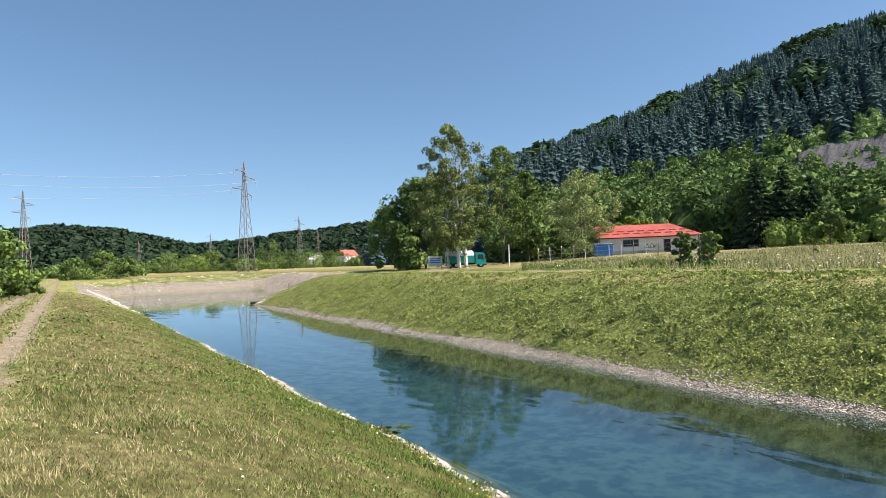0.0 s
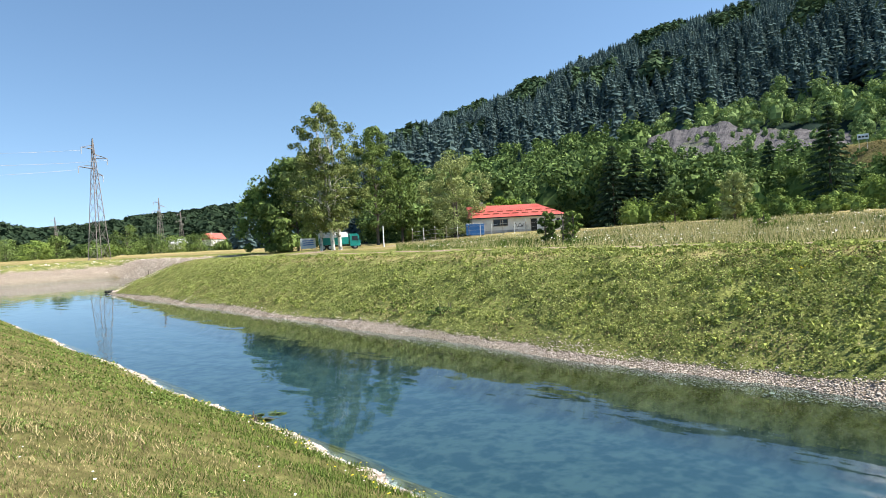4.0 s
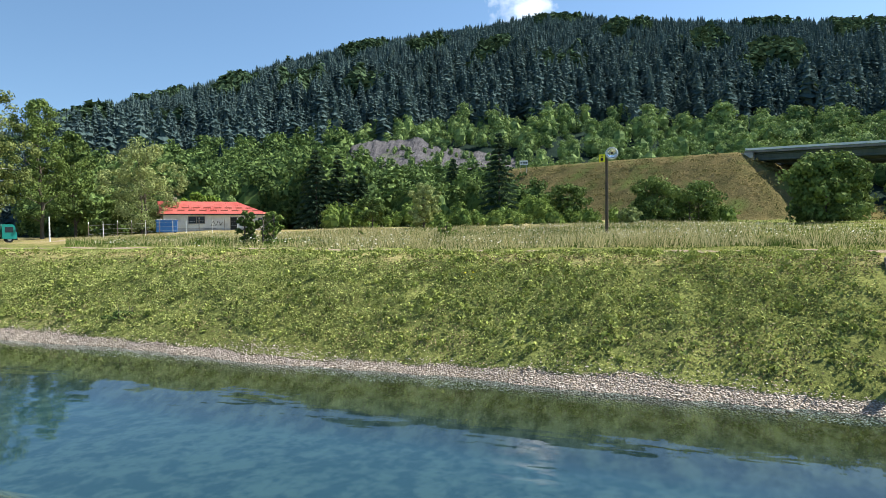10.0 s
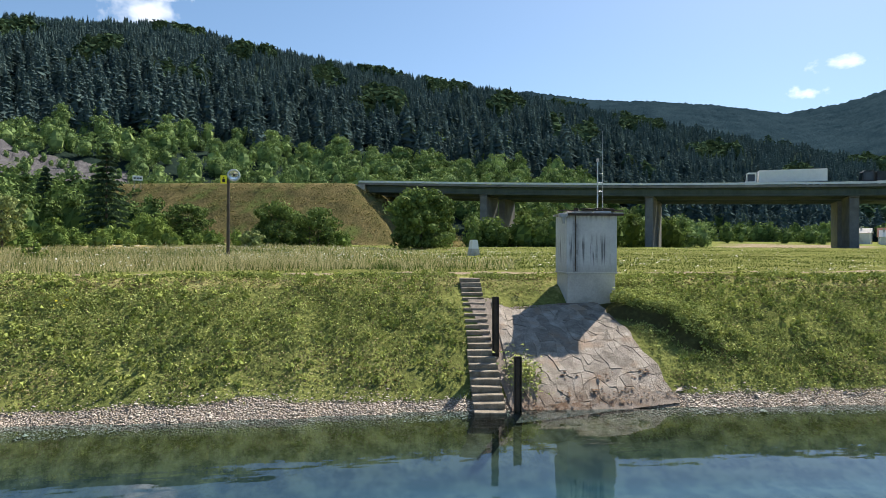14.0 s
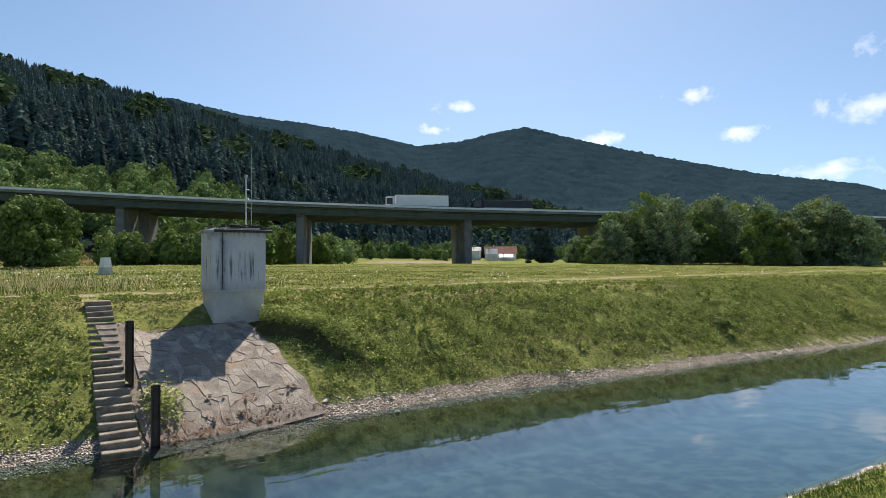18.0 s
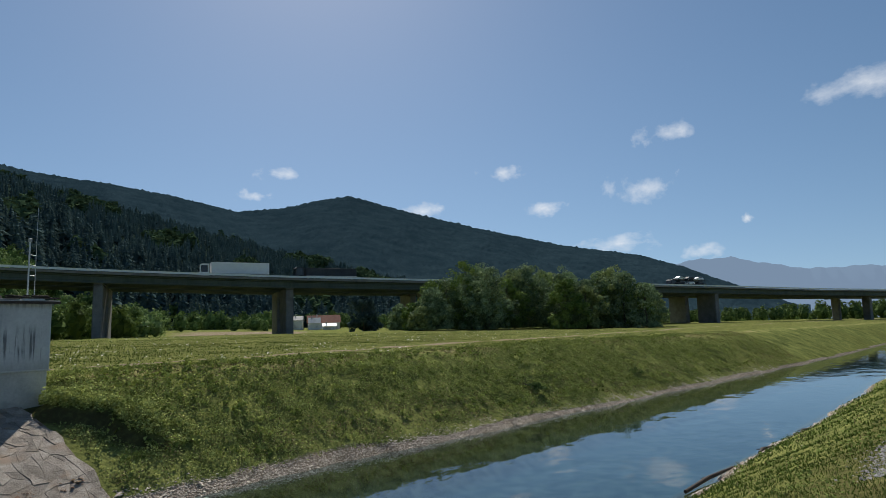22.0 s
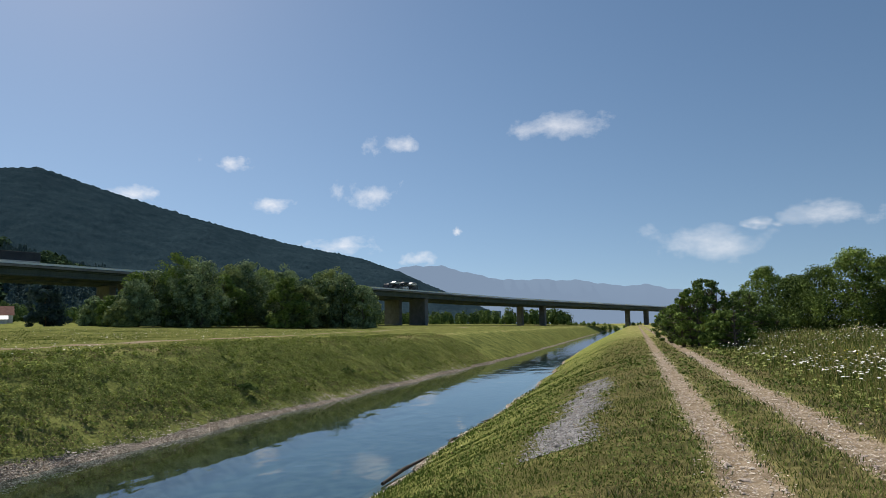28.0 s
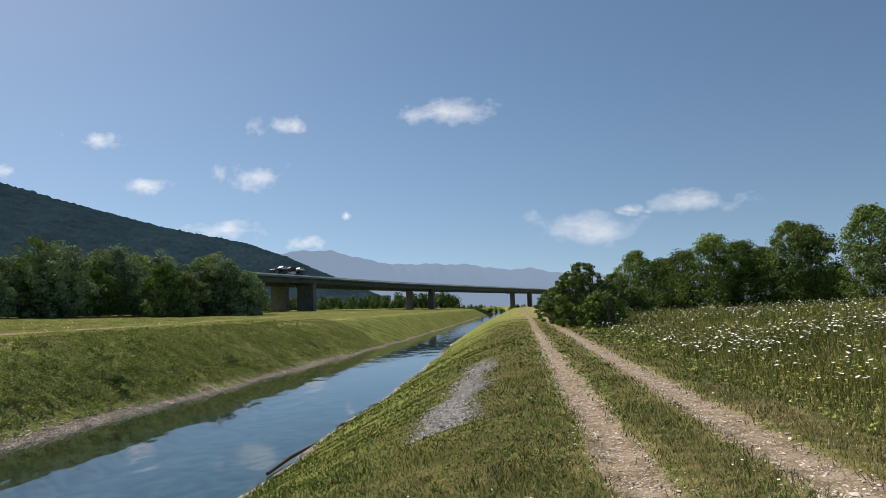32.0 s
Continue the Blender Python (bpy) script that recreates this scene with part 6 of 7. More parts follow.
# ---- float line on the basin ----
def float_line():
    f = thing("float_line", pose(0, 0, 0), "line of dark floats on a rope across the basin shore", "float line")
    a, b = Vector((23.2, 92.0, 0.05)), Vector((33.5, 93.0, 4.0))
    pts = []
    for k in range(30):
        q = a.lerp(b, k / 29)
        q.z = max(0.05, float(ground(q.x, q.y))) + 0.14
        pts.append(q)
    for q in pts:
        bm = bmesh.new()
        bmesh.ops.create_uvsphere(bm, u_segments=10, v_segments=6, radius=0.2, matrix=Matrix.LocRotScale(q, None, (1.2, 0.9, 0.9)))
        part("float", bm, BLACK, f)
    bm = bmesh.new()
    for p, q in zip(pts, pts[1:]):
        tube(bm, p, q, 0.03, 0.03, 5)
    part("rope", bm, TIMBER, f)


float_line()


def driftwood(x0, y0, x1, y1, r):
    z0, z1 = (max(0.02, float(ground(x, y))) for x, y in ((x0, y0), (x1, y1)))
    d = thing("driftwood_log", pose(0, 0, 0), "dark wet driftwood log on the waterline", "log", "driftwood on the bank")
    mid = Vector(((x0 + x1) / 2 + 0.08, (y0 + y1) / 2, (z0 + z1) / 2 + r))
    bm = tube(bmesh.new(), (x0, y0, z0 + r * 0.8), mid, r * 0.8, r, 9)
    tube(bm, mid, (x1, y1, z1 + r * 0.7), r, r * 0.5, 9)
    tube(bm, mid, mid + Vector((0.2, 0.3, 0.03)), r * 0.4, r * 0.15, 6)
    part("stem", bm, DARK_METAL, d)


for x0, y0, x1, y1, r in ((4.6, -20.6, 3.75, -24.2, 0.07), (3.3, -27.6, 3.0, -28.6, 0.08), (2.2, -33.0, 1.95, -34.0, 0.07)):
    driftwood(x0, y0, x1, y1, r)

# ---- ground cover ----
GRASS = foliage("grass_blades", (0.034, 0.068, 0.015), (0.175, 0.24, 0.056), 0.0, 0.04, 1.1)
STRAW = foliage("dry_grass_blades", (0.115, 0.088, 0.042), (0.52, 0.44, 0.24), 0.0, 0.04, 1.6)
CLOVER = foliage("clover_leaves", (0.045, 0.082, 0.018), (0.20, 0.26, 0.075), 0.0, 0.08, 1.6)
FIELD_GRASS = foliage("field_grass_blades", (0.040, 0.076, 0.015), (0.15, 0.20, 0.046), 0.0, 0.06, 0.5)
WEED = foliage("weed_leaves", (0.140, 0.180, 0.050), (0.50, 0.54, 0.19), 0.0, 0.10, 1.3)
TUSSOCK = foliage("tussock_leaves", (0.062, 0.098, 0.024), (0.38, 0.43, 0.12), 0.0, 0.1, 0.8)
VERGE_STRAW = foliage("verge_hay", (0.21, 0.19, 0.068), (0.48, 0.43, 0.19), 0.0, 0.15, 0.6)
MEADOW_STRAW = foliage("meadow_hay", (0.40, 0.35, 0.17), (0.70, 0.63, 0.36), 0.1, 0.3, 0.3)
PETAL = varied("white_petals", (0.74, 0.74, 0.68), (0.84, 0.84, 0.78), 8.0, 0.8, 0, spec=0.1)
YELLOW_PETAL = varied("yellow_petals", (0.62, 0.50, 0.02), (0.72, 0.60, 0.04), 8.0, 0.8, 0, spec=0.1)
PEBBLE = varied("limestone_pebbles", (0.28, 0.235, 0.19), (0.64, 0.56, 0.48), 4.0, 0.9, 0.2, 0.01, island=0.35)
GREY_STONE = varied("crushed_stone", (0.14, 0.138, 0.135), (0.30, 0.294, 0.288), 4.0, 0.9, 0.2, 0.01, island=0.35)


def blades(name, label, x, y, tall, wide, mat, seed, lean=0.45):
    """One leaning triangle for each blade."""
    rng = np.random.default_rng(seed)
    n = len(x)
    z = ground(x, y) - 0.01
    a = rng.uniform(0, 2 * np.pi, n)
    h = tall * rng.uniform(0.55, 1.25, n)
    off = h * lean * rng.normal(0, 1, (2, n))
    dx, dy = np.cos(a) * wide / 2, np.sin(a) * wide / 2
    v = np.stack([np.stack([x - dx, y - dy, z], -1), np.stack([x + dx, y + dy, z], -1), np.stack([x + off[0], y + off[1], z + h], -1)], 1).reshape(-1, 3)
    return tagged(new(name, quick_mesh(name, v, np.arange(len(v)).reshape(-1, 3), mat)), label, "grass", kind="stuff")


def ring_scatter(seed, n, a0, a1, r0, r1):
    rng = np.random.default_rng(seed)
    az, rho = rng.uniform(a0, a1, n), r0 * (r1 / r0) ** rng.uniform(0, 1, n)
    return -rho * np.sin(np.radians(az)), rho * np.cos(np.radians(az)), rho


def lattice(x, y, seed):
    """Smooth value noise between 0 and 1, one cell to the unit."""
    xi, yi = np.floor(x), np.floor(y)
    fx, fy = x - xi, y - yi
    fx, fy = fx * fx * (3 - 2 * fx), fy * fy * (3 - 2 * fy)
    h = lambda i, j: np.mod(np.abs(np.sin((xi + i) * 127.1 + (yi + j) * 311.7 + seed * 74.7)) * 43758.5453, 1.0)
    return (h(0, 0) * (1 - fx) + h(1, 0) * fx) * (1 - fy) + (h(0, 1) * (1 - fx) + h(1, 1) * fx) * fy


def patchy(x, y, seed=0.0):
    n = 0.5 * lattice(x * 0.4, y * 0.4, seed) + 0.3 * lattice(x * 0.93 + 7, y * 0.93, seed + 1) + 0.2 * lattice(x * 2.1, y * 2.1 + 3, seed + 2)
    return np.clip(0.5 + 1.7 * (n - 0.5), 0, 1)


def near_grass():
    x, y, rho = ring_scatter(201, 640000, -226, 12, 3.2, 80)
    close = ring_scatter(207, 40000, -180, 180, 0.35, 3.3)
    x, y, rho = (np.concatenate(q) for q in zip((x, y, rho), close))
    d, s = outside(x, y)
    r = rut(y)
    worn = np.exp(-(((x - r) / 0.30) ** 2)) + np.exp(-(((x - r + 1.65) / 0.36) ** 2))
    heap = np.exp(-(((x - r - 2.45) / 0.40) ** 2)) * (y < -10.6) * (y > -24)
    rng = np.random.default_rng(202)
    ok = (s < 12) & (d > 0.25) & (rng.uniform(0, 1, len(x)) > worn * np.interp(y, [-2, 8, 22], [1.1, 0.75, 1.0])) & (rng.uniform(0, 1, len(x)) > heap * 0.9)
    x, y, rho, d = x[ok], y[ok], rho[ok], d[ok]
    dry = np.random.default_rng(203).uniform(0, 1, len(x)) < np.clip(0.75 * patchy(x, y) + 0.22 - 0.95 * np.exp(-(((d - 2.0) / np.interp(y, [-6, 8], [3.8, 2.8])) ** 2)) + np.interp(y, [-4, 6], [-0.12, 0.12]) - 0.25 * (y < -3) * (d < 6), 0.04, 0.9)
    tall = np.interp(d, [0, 3, 6, 12], [0.11, 0.08, 0.055, 0.075]) * (0.30 + 0.75 * patchy(x * 2.2, y * 2.2, 2.0) + 0.7 * patchy(x * 6.0, y * 6.0, 5.0))
    wide = 0.007 * np.clip(rho / 4.5, 1, 8)
    for name, label, sel, mat in (("bank_grass", "short green grass on the near bank", ~dry, GRASS), ("dry_bank_grass", "short straw-coloured dry grass on the near bank", dry, STRAW)):
        blades(name, label, x[sel], y[sel], tall[sel], wide[sel], mat, 204, 0.5)
    rng = np.random.default_rng(205)
    weed = (patchy(x * 3.1, y * 3.1, 7.0) + patchy(x * 1.2, y * 1.2, 1.0) > 1.12) & (rng.uniform(0, 1, len(x)) < 0.4)
    leaf_carpet("bank_clover", "low leafy weeds among the near grass", x[weed], y[weed], 0.07, 0.018 * np.clip(rho[weed] / 4.5, 1, 7), CLOVER, 206)


def leaf_carpet(name, label, x, y, lift, size, mat, seed, tilt=0.35):
    rng = np.random.default_rng(seed)
    n = len(x)
    c = np.stack([x, y, ground(x, y) + lift * rng.uniform(0.1, 1.0, n)], -1)
    u = rng.normal(size=(n, 3)) * np.array([1, 1, tilt])
    u /= np.linalg.norm(u, axis=1)[:, None]
    w = np.cross(u, rng.normal(size=(n, 3)) * np.array([tilt, tilt, 1]))
    w /= np.linalg.norm(w, axis=1)[:, None]
    s = (size * rng.uniform(0.5, 1.4, n))[:, None]
    v = np.stack([c - u * s * 0.5 - w * s * 0.25, c + w * s * 0.5, c + u * s * 0.55 - w * s * 0.2], 1).reshape(-1, 3)
    return tagged(new(name, quick_mesh(name, v, quad_faces(len(v), 3), mat)), label, "plants", kind="stuff")


near_grass()


def far_bank():
    rng = np.random.default_rng(211)
    n = 640000
    y = -90 + 180 * rng.beta(1.35, 1.5, n)
    d = rng.uniform(0.5, 10.5, n)
    x = d + east_edge(y) + bend(y)
    hutside = (x < 27.0) & (x > 18.5) & (y < -6.2) & (y > -12.0) & ~((x > 24.9) & (y > -10))
    stair = np.abs(y + 5.45 + (x - 19.25) * 0.163) < 0.5
    clump = 0.45 * patchy(x * 5.0, y * 5.0, 1.0) + 0.35 * patchy(x * 1.8, y * 1.2, 4.0) + 0.2 * patchy(x * 0.6, y * 0.35, 7.0)
    bare = np.exp(-(((d - 7.8) / 1.5) ** 2)) * np.clip(2.2 * patchy(x * 0.7, y * 0.28, 6.0) - 0.55, 0, 1) + np.exp(-(((d - 1.6) / 1.1) ** 2)) * np.clip(2.4 * patchy(x * 0.9, y * 0.5, 9.0) - 0.9, 0, 1)
    worn = (x > 20.6) & (x < 25.4) & (np.abs(lip(x) - 0.12 - y) < 0.22)
    ok = ~worn & ~hutside & ~stair & (rng.uniform(0, 1, n) < np.clip(2.5 * clump - 0.5, 0.06, 1) * (1 - 0.55 * bare)) & (rng.uniform(0, 1, n) < np.clip((d - 0.15) / 1.2, 0.06, 1))
    x, y, d, clump, bare = x[ok], y[ok], d[ok], clump[ok], bare[ok]
    dry = rng.uniform(0, 1, len(x)) < 0.10 + 0.8 * bare
    low = np.interp(d, [6, 8.5], [1, 0.35]) * (1 - 0.5 * bare)
    leaf_carpet("bank_weeds", "low green weeds covering the far bank", x[~dry], y[~dry], ((0.04 + 0.55 * clump ** 2) * low)[~dry], 0.078, WEED, 212, 0.75)
    leaf_carpet("dry_bank_weeds", "dry stems among the weeds on the far bank", x[dry], y[dry], ((0.04 + 0.35 * clump ** 2) * low)[dry], 0.07, STRAW, 213, 0.75)
    # taller tussocks standing out of the weeds
    n = 5200
    y = -75 + 150 * rng.beta(1.4, 1.6, n)
    d = rng.uniform(1.2, 9.5, n)
    x = d + east_edge(y) + bend(y)
    ok = ~((x < 27.5) & (y < -5) & (y > -12.5)) & (rng.uniform(0, 1, n) < patchy(x * 0.5, y * 0.4, 3.0) + 0.1)
    x, y = x[ok], y[ok]
    size = rng.uniform(0.10, 0.26, len(x))
    v = leaf_shell(np.stack([x, y, ground(x, y) + 0.5 * size], -1), size, 16, 0.12, rng, 0.8)
    tagged(new("bank_tussocks", quick_mesh("bank_tussocks", v, quad_faces(len(v), 3), TUSSOCK)), "leafy tussocks standing out of the bank's weeds", "plants", kind="stuff")
    # overgrown lip beside the hut
    n = 15000
    x = rng.uniform(20.5, 26.5, n)
    y = lip(x) - 0.25 - np.abs(rng.normal(0, 1.2, n))
    keep = rng.uniform(0, 1, n) < 1.6 * patchy(x * 1.6, y * 1.6, 9.0) - 0.2
    x, y = x[keep], y[keep]
    leaf_carpet("bank_brush", "overgrown brush beside the hut and apron", x, y, 0.10 + 0.55 * patchy(x * 2.4, y * 2.4, 6.0), 0.085, WEED, 214)
    x, y = rng.normal(20.6, 0.4, 800), rng.normal(-7.0, 0.28, 800)
    leaf_carpet("apron_weeds", "weeds growing through the apron", x, y, 0.55, 0.11, WEED, 215)


far_bank()


def east_meadow():
    rng = np.random.default_rng(221)
    x, y, rho = ring_scatter(222, 200000, -108, -38, 34, 96)
    d, s = outside(x, y)
    ok = (d > path_line(y) + 1.2) & (s > 13) & (rng.uniform(0, 1, len(x)) < (0.35 + patchy(x * 0.4, y * 0.4)) * np.clip((y + 17) / 24, 0, 1) ** 1.7)
    x, y, rho = x[ok], y[ok], rho[ok]
    green = rng.uniform(0, 1, len(x)) < 0.48 + 0.4 * (patchy(x * 0.25, y * 0.25, 3) > 0.62)
    tall = 0.55 * (0.5 + 0.8 * patchy(x * 0.5, y * 0.5, 5.0)) * np.clip((outside(x, y)[0] - 11.5) / 4, 0.2, 1)
    blades("meadow_straw", "tall dry meadow grass before the house", x[~green], y[~green], tall[~green], 0.035, MEADOW_STRAW, 223, 0.3)
    blades("meadow_grass", "tall green meadow grass before the house", x[green], y[green], tall[green] * 0.85, 0.035, GRASS, 224, 0.3)
    x, y, rho = ring_scatter(225, 60000, -168, -84, 30, 120)
    d, s = outside(x, y)
    ok = (d > 9.5) & (s > 13) & (np.abs(d - path_line(y)) > 0.65)
    blades("field_grass", "short green field grass behind the bank", x[ok], y[ok], np.interp(np.abs(d[ok] - path_line(y[ok])), [0.6, 6], [0.05, 0.16]), 0.05, FIELD_GRASS, 226, 0.5)
    # white flower heads over the field
    x, y, rho = ring_scatter(227, 12000, -165, -40, 31, 105)
    d, s = outside(x, y)
    band = np.exp(-(((s - 62) / 14) ** 2)) * (y < 14) * (y > -22) * 2.0
    ok = (d > 7.4) & (s > 13) & (rng.uniform(0, 1, len(x)) < 0.10 + 0.5 * (patchy(x * 0.3, y * 0.3, 8) > 0.6) + band)
    heads("field_flowers", "white wild flowers scattered over the field", x[ok], y[ok], np.where(y[ok] > -8, 0.6, 0.26), 0.042, PETAL, 228)


def heads(name, label, x, y, lift, r, mat, seed, sides=6, stalk=False):
    """Flat flower heads: small tilted discs."""
    rng = np.random.default_rng(seed)
    n = len(x)
    z = ground(x, y) + lift * rng.uniform(0.75, 1.2, n)
    rr = r * rng.uniform(0.6, 1.35, n)
    tx, ty = rng.normal(0, 0.22, n), rng.normal(0, 0.22, n)
    V = [np.stack([x, y, z - 0.25 * rr], -1)]
    for j in range(sides):
        a = 2 * np.pi * j / sides + rng.uniform(-0.2, 0.2, n)
        q = rr * rng.uniform(0.8, 1.15, n)
        cx, cy = q * np.cos(a), q * np.sin(a)
        V.append(np.stack([x + cx, y + cy, z + cx * tx + cy * ty], -1))
    verts = np.stack(V, 1).reshape(-1, 3)
    b = np.arange(n) * (sides + 1)
    F = np.concatenate([np.stack([b, b + 1 + j, b + 1 + (j + 1) % sides], -1) for j in range(sides)])
    tagged(new(name, quick_mesh(name, verts, F, mat)), label, "flowers", kind="stuff")
    return z


east_meadow()


def west_meadow():
    rng = np.random.default_rng(231)
    x, y, rho = ring_scatter(232, 190000, 128, 170, 4.2, 60)
    edge = rut(y) - 2.7 - 0.35 * patchy(x, y)
    deep = edge - x
    ok = (deep > 0) & (rng.uniform(0, 1, len(x)) < 0.4 + patchy(x * 1.3, y * 1.3, 2))
    x, y, rho, deep = x[ok], y[ok], rho[ok], deep[ok]
    tall = np.interp(deep, [0, 1.5, 4, 30], [0.10, 0.32, 0.62, 0.85]) * (0.6 + 0.7 * patchy(x * 0.9, y * 0.9, 6))
    dry = rng.uniform(0, 1, len(x)) < 0.58
    blades("verge_grass", "tall green meadow grass beside the track", x[~dry], y[~dry], tall[~dry], 0.008 * np.maximum(1, rho[~dry] / 5), GRASS, 233, 0.3)
    blades("verge_straw", "tall dry meadow stalks beside the track", x[dry], y[dry], tall[dry], 0.007 * np.maximum(1, rho[dry] / 5), VERGE_STRAW, 234, 0.3)
    pick = rng.uniform(0, 1, len(x)) < 0.22
    leaf_carpet("verge_weeds", "leafy weeds in the meadow beside the track", x[pick], y[pick], tall[pick] * 0.75, 0.05 * np.maximum(1, rho[pick] / 9), WEED, 235)
    # umbels of wild carrot on their stalks
    x, y, rho = ring_scatter(236, 9000, 128, 166, 11, 60)
    deep = rut(y) - 3.4 - x
    ok = (deep > 0) & (rng.uniform(0, 1, len(x)) < 0.08 + 0.9 * (patchy(x * 0.6, y * 0.6, 9) > 0.52) * np.clip((rho - 10) / 8, 0, 1))
    x, y, deep = x[ok], y[ok], deep[ok]
    lift = np.interp(deep, [0, 2, 5, 30], [0.35, 0.6, 0.85, 1.0])
    z = heads("carrot_umbels", "flat white wild carrot flower heads", x, y, lift, 0.034, PETAL, 237, 8)
    g = ground(x, y)
    w = 0.006
    v = np.stack([np.stack([x - w, y, g], -1), np.stack([x + w, y, g], -1), np.stack([x + w * 0.5, y, z - 0.02], -1), np.stack([x - w * 0.5, y, z - 0.02], -1)], 1).reshape(-1, 3)
    tagged(new("carrot_stalks", quick_mesh("carrot_stalks", v, quad_faces(len(v)), GRASS)), "thin green stalks of the wild carrots", "plants", kind="stuff")
    x, y, rho = ring_scatter(242, 5000, 128, 166, 9, 50)
    deep = rut(y) - 3.6 - x
    ok = (deep > 0) & (rng.uniform(0, 1, len(x)) < 1.5 * patchy(x * 0.8, y * 0.8, 3) - 0.45)
    heads("verge_ragwort", "yellow flower heads among the meadow stalks", x[ok], y[ok], np.interp(deep[ok], [0, 2, 5, 30], [0.3, 0.55, 0.75, 0.9]), 0.017, YELLOW_PETAL, 243)
    # single flowers on the near bank
    x, y, rho = ring_scatter(238, 420, -226, 8, 4, 26)
    d, s = outside(x, y)
    ok = (s < 12) & (d > 0.8)
    heads("bank_daisies", "scattered small white flowers on the near bank", x[ok], y[ok], 0.10, 0.013, PETAL, 239)
    x, y = rng.normal(25.85, 0.28, 22), rng.normal(8.8, 0.28, 22)
    heads("ragwort_patch", "patch of yellow flowers on the far bank", x, y, 0.3, 0.035, YELLOW_PETAL, 240)
    x, y = rng.uniform(6, 8, 300), rng.uniform(2, 40, 300)
    heads("bank_buttercups", "small yellow flowers near the water", x, y, 0.14, 0.02, YELLOW_PETAL, 241)


west_meadow()


def stones(name, label, x, y, size, mat, seed, sink=0.35):
    """Angular stones: jittered octahedra."""
    rng = np.random.default_rng(seed)
    n = len(x)
    base = np.array([[1, 0, 0], [-1, 0, 0], [0, 1, 0], [0, -1, 0], [0, 0, 0.75], [0, 0, -0.75], [0.6, 0.6, 0.35], [-0.6, -0.6, 0.35]])
    s = (size * rng.lognormal(0, 0.4, n))[:, None, None]
    v = base[None] * (1 + rng.normal(0, 0.16, (n, 8, 3))) * np.array([1.15, 0.9, 0.75])
    a = rng.uniform(0, 6.28, n)
    ca, sa = np.cos(a)[:, None], np.sin(a)[:, None]
    v = np.stack([v[..., 0] * ca - v[..., 1] * sa, v[..., 0] * sa + v[..., 1] * ca, v[..., 2]], -1) * s
    c = np.stack([x, y, np.maximum(ground(x, y), -0.6)], -1)
    v = v + c[:, None] + np.array([0, 0, 1.0]) * s * (0.5 - sink)
    f = np.array([[0, 6, 4], [6, 2, 4], [2, 1, 4], [1, 7, 4], [7, 3, 4], [3, 0, 4], [0, 2, 6], [1, 3, 7]])
    faces = (f[None] + (np.arange(n) * 8)[:, None, None]).reshape(-1, 3)
    tagged(new(name, quick_mesh(name, v.reshape(-1, 3), faces, mat)), label, "stones", kind="stuff")


BROKEN = varied("broken_concrete", (0.10, 0.055, 0.032), (0.26, 0.17, 0.11), 4.0, 0.95, 0.4, 0.01, island=0.3)


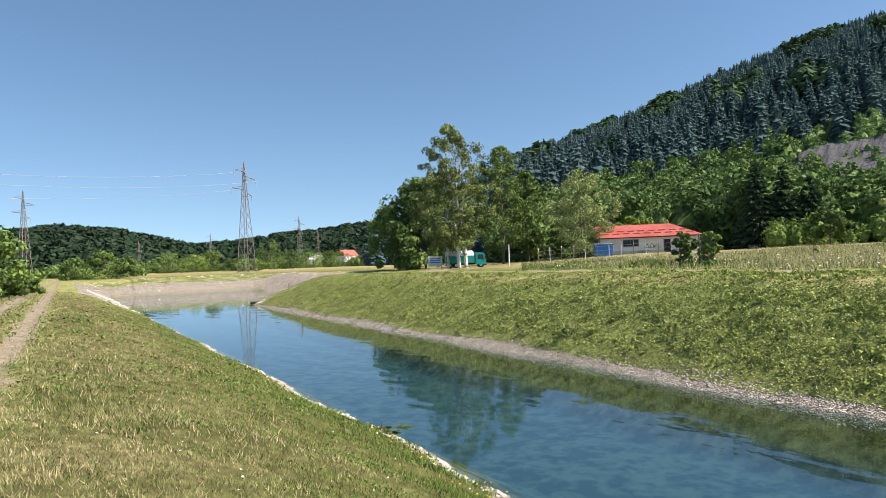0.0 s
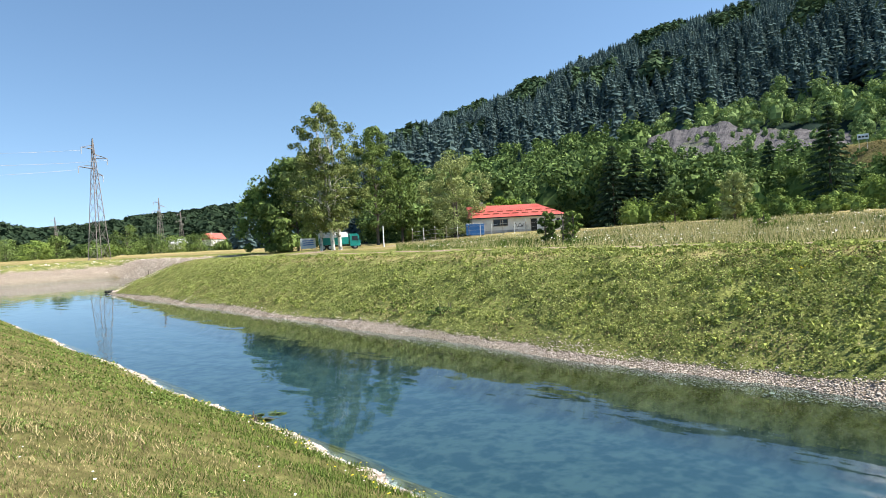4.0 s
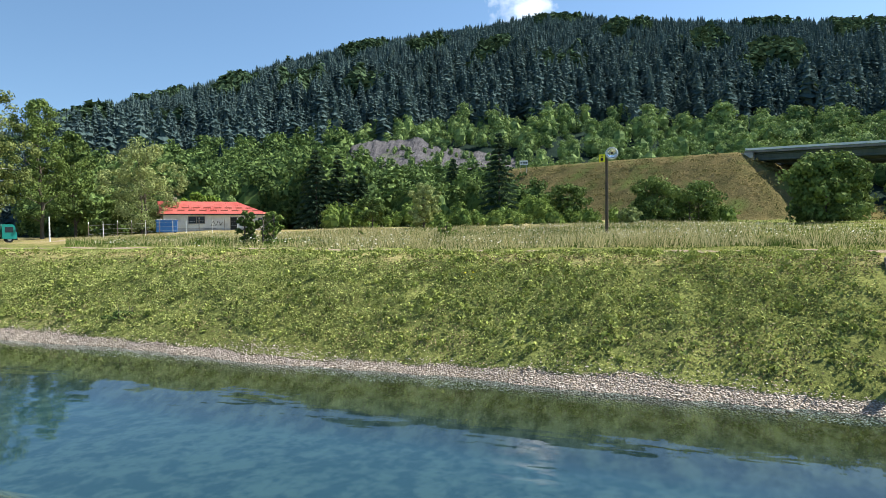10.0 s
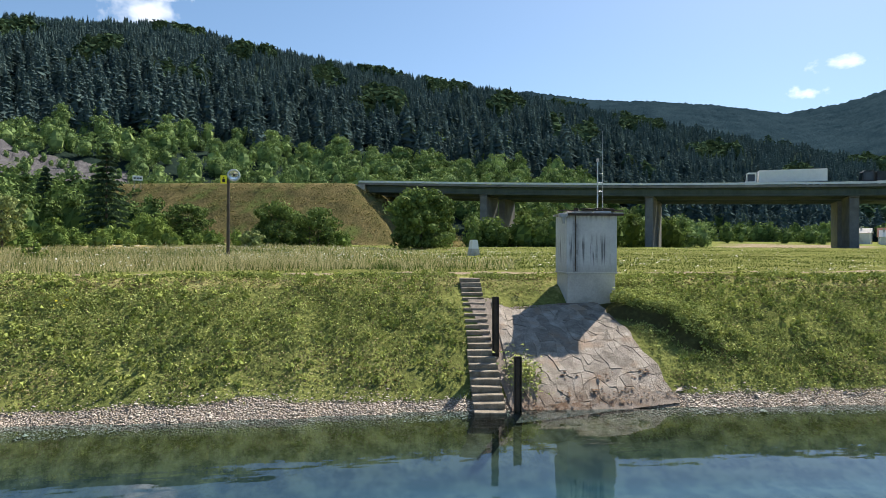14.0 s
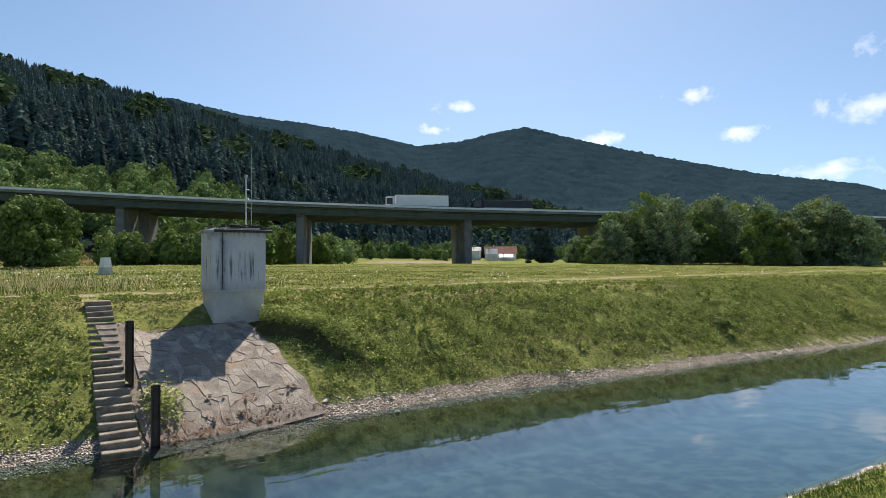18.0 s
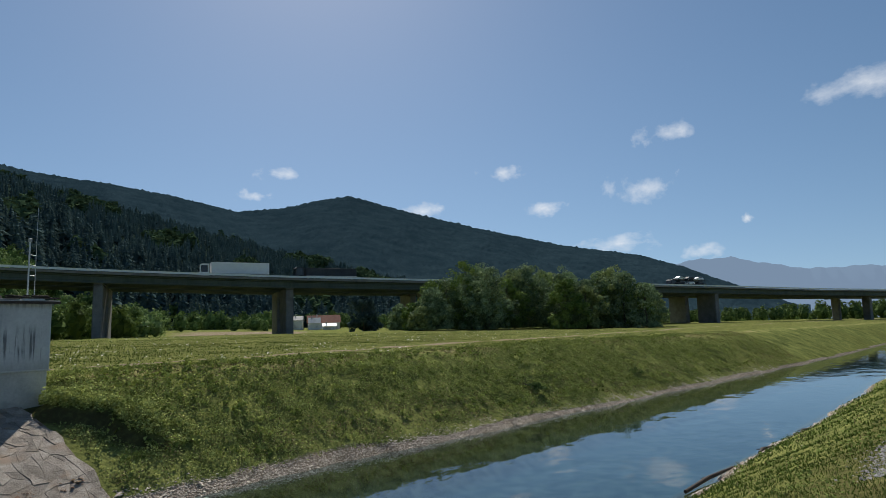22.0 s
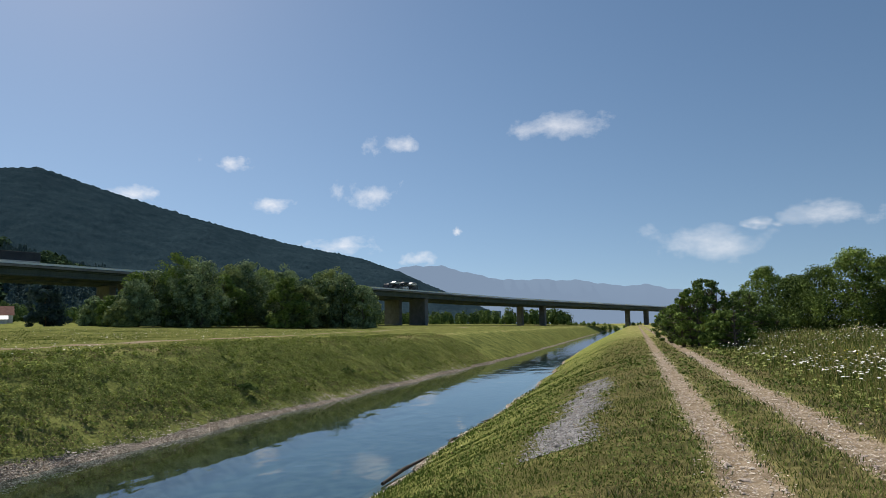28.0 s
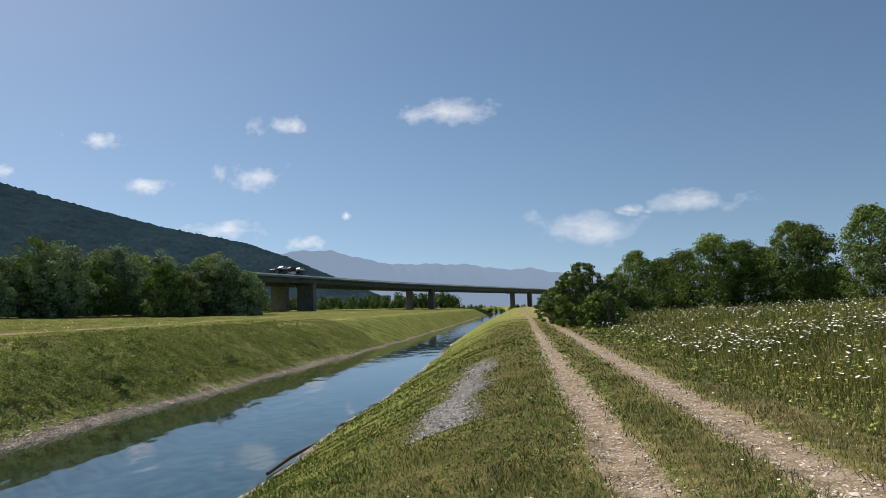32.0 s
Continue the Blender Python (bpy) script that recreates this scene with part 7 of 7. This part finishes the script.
def shores():
    rng = np.random.default_rng(251)
    n = 42000
    y = -80 + 165 * rng.beta(1.5, 1.7, n)
    d = np.minimum(np.abs(rng.normal(0, 0.6, n)) - 0.3, 0.9 + rng.uniform(-0.4, 0.2, n) + 0.9 * patchy(y * 0.6, y * 0, 3.0) - 0.4)
    x = d + east_edge(y) + bend(y)
    ok = ~((y < -6.2) & (y > -11.9))
    stones("shore_pebbles", "pale pebbles along the far waterline", x[ok], y[ok], 0.022, PEBBLE, 252)
    n = 14000
    y = -70 + 130 * rng.beta(2.2, 2.0, n)
    d = np.abs(rng.normal(0, 0.32, n)) - 0.15
    x = west_edge(y) + bend(y) - d
    stones("near_shore_pebbles", "pale pebbles along the near waterline", x, y, 0.028, PEBBLE, 253)
    n = 11000
    y = -10.6 - 13 * rng.uniform(0, 1, n) ** 1.2
    x = rut(y) + 2.45 + rng.normal(0, 0.27, n) + 0.12 * np.sin(y * 1.3)
    stones("gravel_heap", "spilled grey crushed stone beside the track", x, y, 0.018, GREY_STONE, 254, 0.2)
    n = 7000
    y = -4 - 34 * rng.uniform(0, 1, n) ** 1.6
    x = rut(y) + np.where(rng.uniform(0, 1, n) < 0.5, 0, -1.65) + rng.normal(0, 0.2, n)
    stones("track_stones", "small stones pressed into the wheel ruts", x, y, 0.013, PEBBLE, 255, 0.3)
    n = 9000
    y = rng.uniform(86, 162, n)
    x = rng.uniform(4, 52, n)
    d = outside(x, y)[0]
    ok = (d > -0.6) & (d < 8)
    stones("basin_rubble", "sandy rubble on the basin's shore", x[ok], y[ok], 0.13, PEBBLE, 256)
    n = 700
    x, y = 19.1 + np.abs(rng.normal(0, 0.32, n)), rng.uniform(-11.8, -6.6, n)
    stones("apron_rubble", "brown broken concrete crumbs low on the apron", x, y, 0.018, BROKEN, 258, -2.2)
    holes = np.array([(20.5, -8.6, 0.22), (20.35, -9.75, 0.2), (20.4, -9.95, 0.22), (20.2, -10.9, 0.14), (20.25, -11.2, 0.12), (19.7, -9.1, 0.16), (19.6, -10.3, 0.16), (19.8, -8.2, 0.14)])
    pick = rng.integers(0, len(holes), 200)
    x, y = holes[pick, 0] + rng.normal(0, 0.6, 200) * holes[pick, 2], holes[pick, 1] + rng.normal(0, 0.6, 200) * holes[pick, 2] * 1.2
    stones("apron_hole_fill", "dark reddish rubble in the holes of the apron", x, y, 0.03, BROKEN, 259, -1.6)
    n = 60
    y = rng.uniform(-15, -12.0, n)
    x = east_edge(y) + bend(y) + rng.uniform(-0.3, 0.9, n)
    stones("bank_boulders", "larger broken stones beside the apron", x, y, 0.055, PEBBLE, 257)


shores()


# ---- clouds ----
def cloud_material():
    m = material("cloud", (1, 1, 1), 1.0)
    n = Nodes(m)
    co = n.add("ShaderNodeTexCoord")
    g = co.outputs["Generated"]
    c = n.add("ShaderNodeVectorMath", Vector=g)
    c.operation = "SUBTRACT"
    c.inputs[1].default_value = (0.5, 0.5, 0.5)
    r = n.add("ShaderNodeVectorMath", Vector=n.scaled(c.outputs[0], (2, 2, 0)))
    r.operation = "LENGTH"
    rnd = n.add("ShaderNodeObjectInfo").outputs["Random"]
    shift = n.add("ShaderNodeVectorMath", Vector=n.scaled(g, (3.2, 1.7, 1.5)))
    shift.operation = "ADD"
    n.put(shift.inputs[1], n.math("MULTIPLY", rnd, 40.0))
    f = n.noise(shift.outputs[0], 1.3, 6.0, 0.6)
    fade = n.ramp(r.outputs["Value"], 0.0, 0.95, 0.42, -0.75)
    alpha = n.ramp(n.math("ADD", n.math("MULTIPLY", n.math("SUBTRACT", f, 0.5), 1.9), fade), -0.12, 0.6, 0.0, 0.68)
    # White glow replaces daylight on the cloud; the sheet takes no sun
    em = n.add("ShaderNodeEmission", Strength=0.95)
    em.inputs["Color"].default_value = (0.92, 0.95, 1.0, 1)
    tr = n.add("ShaderNodeBsdfTransparent")
    mix = n.add("ShaderNodeMixShader", Fac=alpha)
    n.t.links.new(tr.outputs[0], mix.inputs[1])
    n.t.links.new(em.outputs[0], mix.inputs[2])
    n.t.links.new(mix.outputs[0], n.t.nodes["Material Output"].inputs["Surface"])
    return m


CLOUD = cloud_material()
CLOUDS = [(175.7, 17.4, 10.7, 2.8), (-168.6, 16.2, 5.4, 2.3), (-153.9, 14.2, 3.8, 1.7), (-166.2, 11.9, 5.4, 2.7), (-157.3, 10.8, 4.6, 1.7), (-133.7, 14.3, 4.1, 1.5), (-146.4, 11.0, 4.1, 1.5), (-164.1, 7.2, 6.6, 2.0), (-171.0, 6.1, 4.6, 1.7), (164.4, 6.9, 15.3, 4.1), (155.3, 8.2, 11.7, 2.6), (160.3, 8.0, 3.1, 1.1), (-76.8, 19.0, 8.2, 3.1), (-76.4, 18.9, 8.7, 3.1), (-78.3, 20.3, 3.1, 1.5), (-131.6, 12.3, 3.1, 1.2), (-174.1, 8.5, 1.3, 0.8)]


def cloud(az, el, w, h):
    R = 4850.0
    p = Vector((-math.sin(radians(az)) * math.cos(radians(el)), math.cos(radians(az)) * math.cos(radians(el)), math.sin(radians(el)))) * R
    x, y = R * math.tan(radians(w)) * (0.8 if w > 8 else 1.0), R * math.tan(radians(h)) * 0.95
    bm = bmesh.new()
    vs = [[bm.verts.new((x * (i / 4 - 1), y * (j / 3 - 1), -0.02 * x * (i / 4 - 1) ** 2)) for i in range(9)] for j in range(7)]
    for j in range(6):
        for i in range(8):
            bm.faces.new((vs[j][i], vs[j][i + 1], vs[j + 1][i + 1], vs[j + 1][i]))
    ob = part("cloud", bm, CLOUD)
    ob.matrix_world = look(p, (0, 0, EYE)) @ pose(0, 0, 0, 0, 180, 0)
    tagged(ob, "small white fair-weather cloud in the blue sky", "cloud", "clouds", "structure")


for row in CLOUDS:
    cloud(*row)
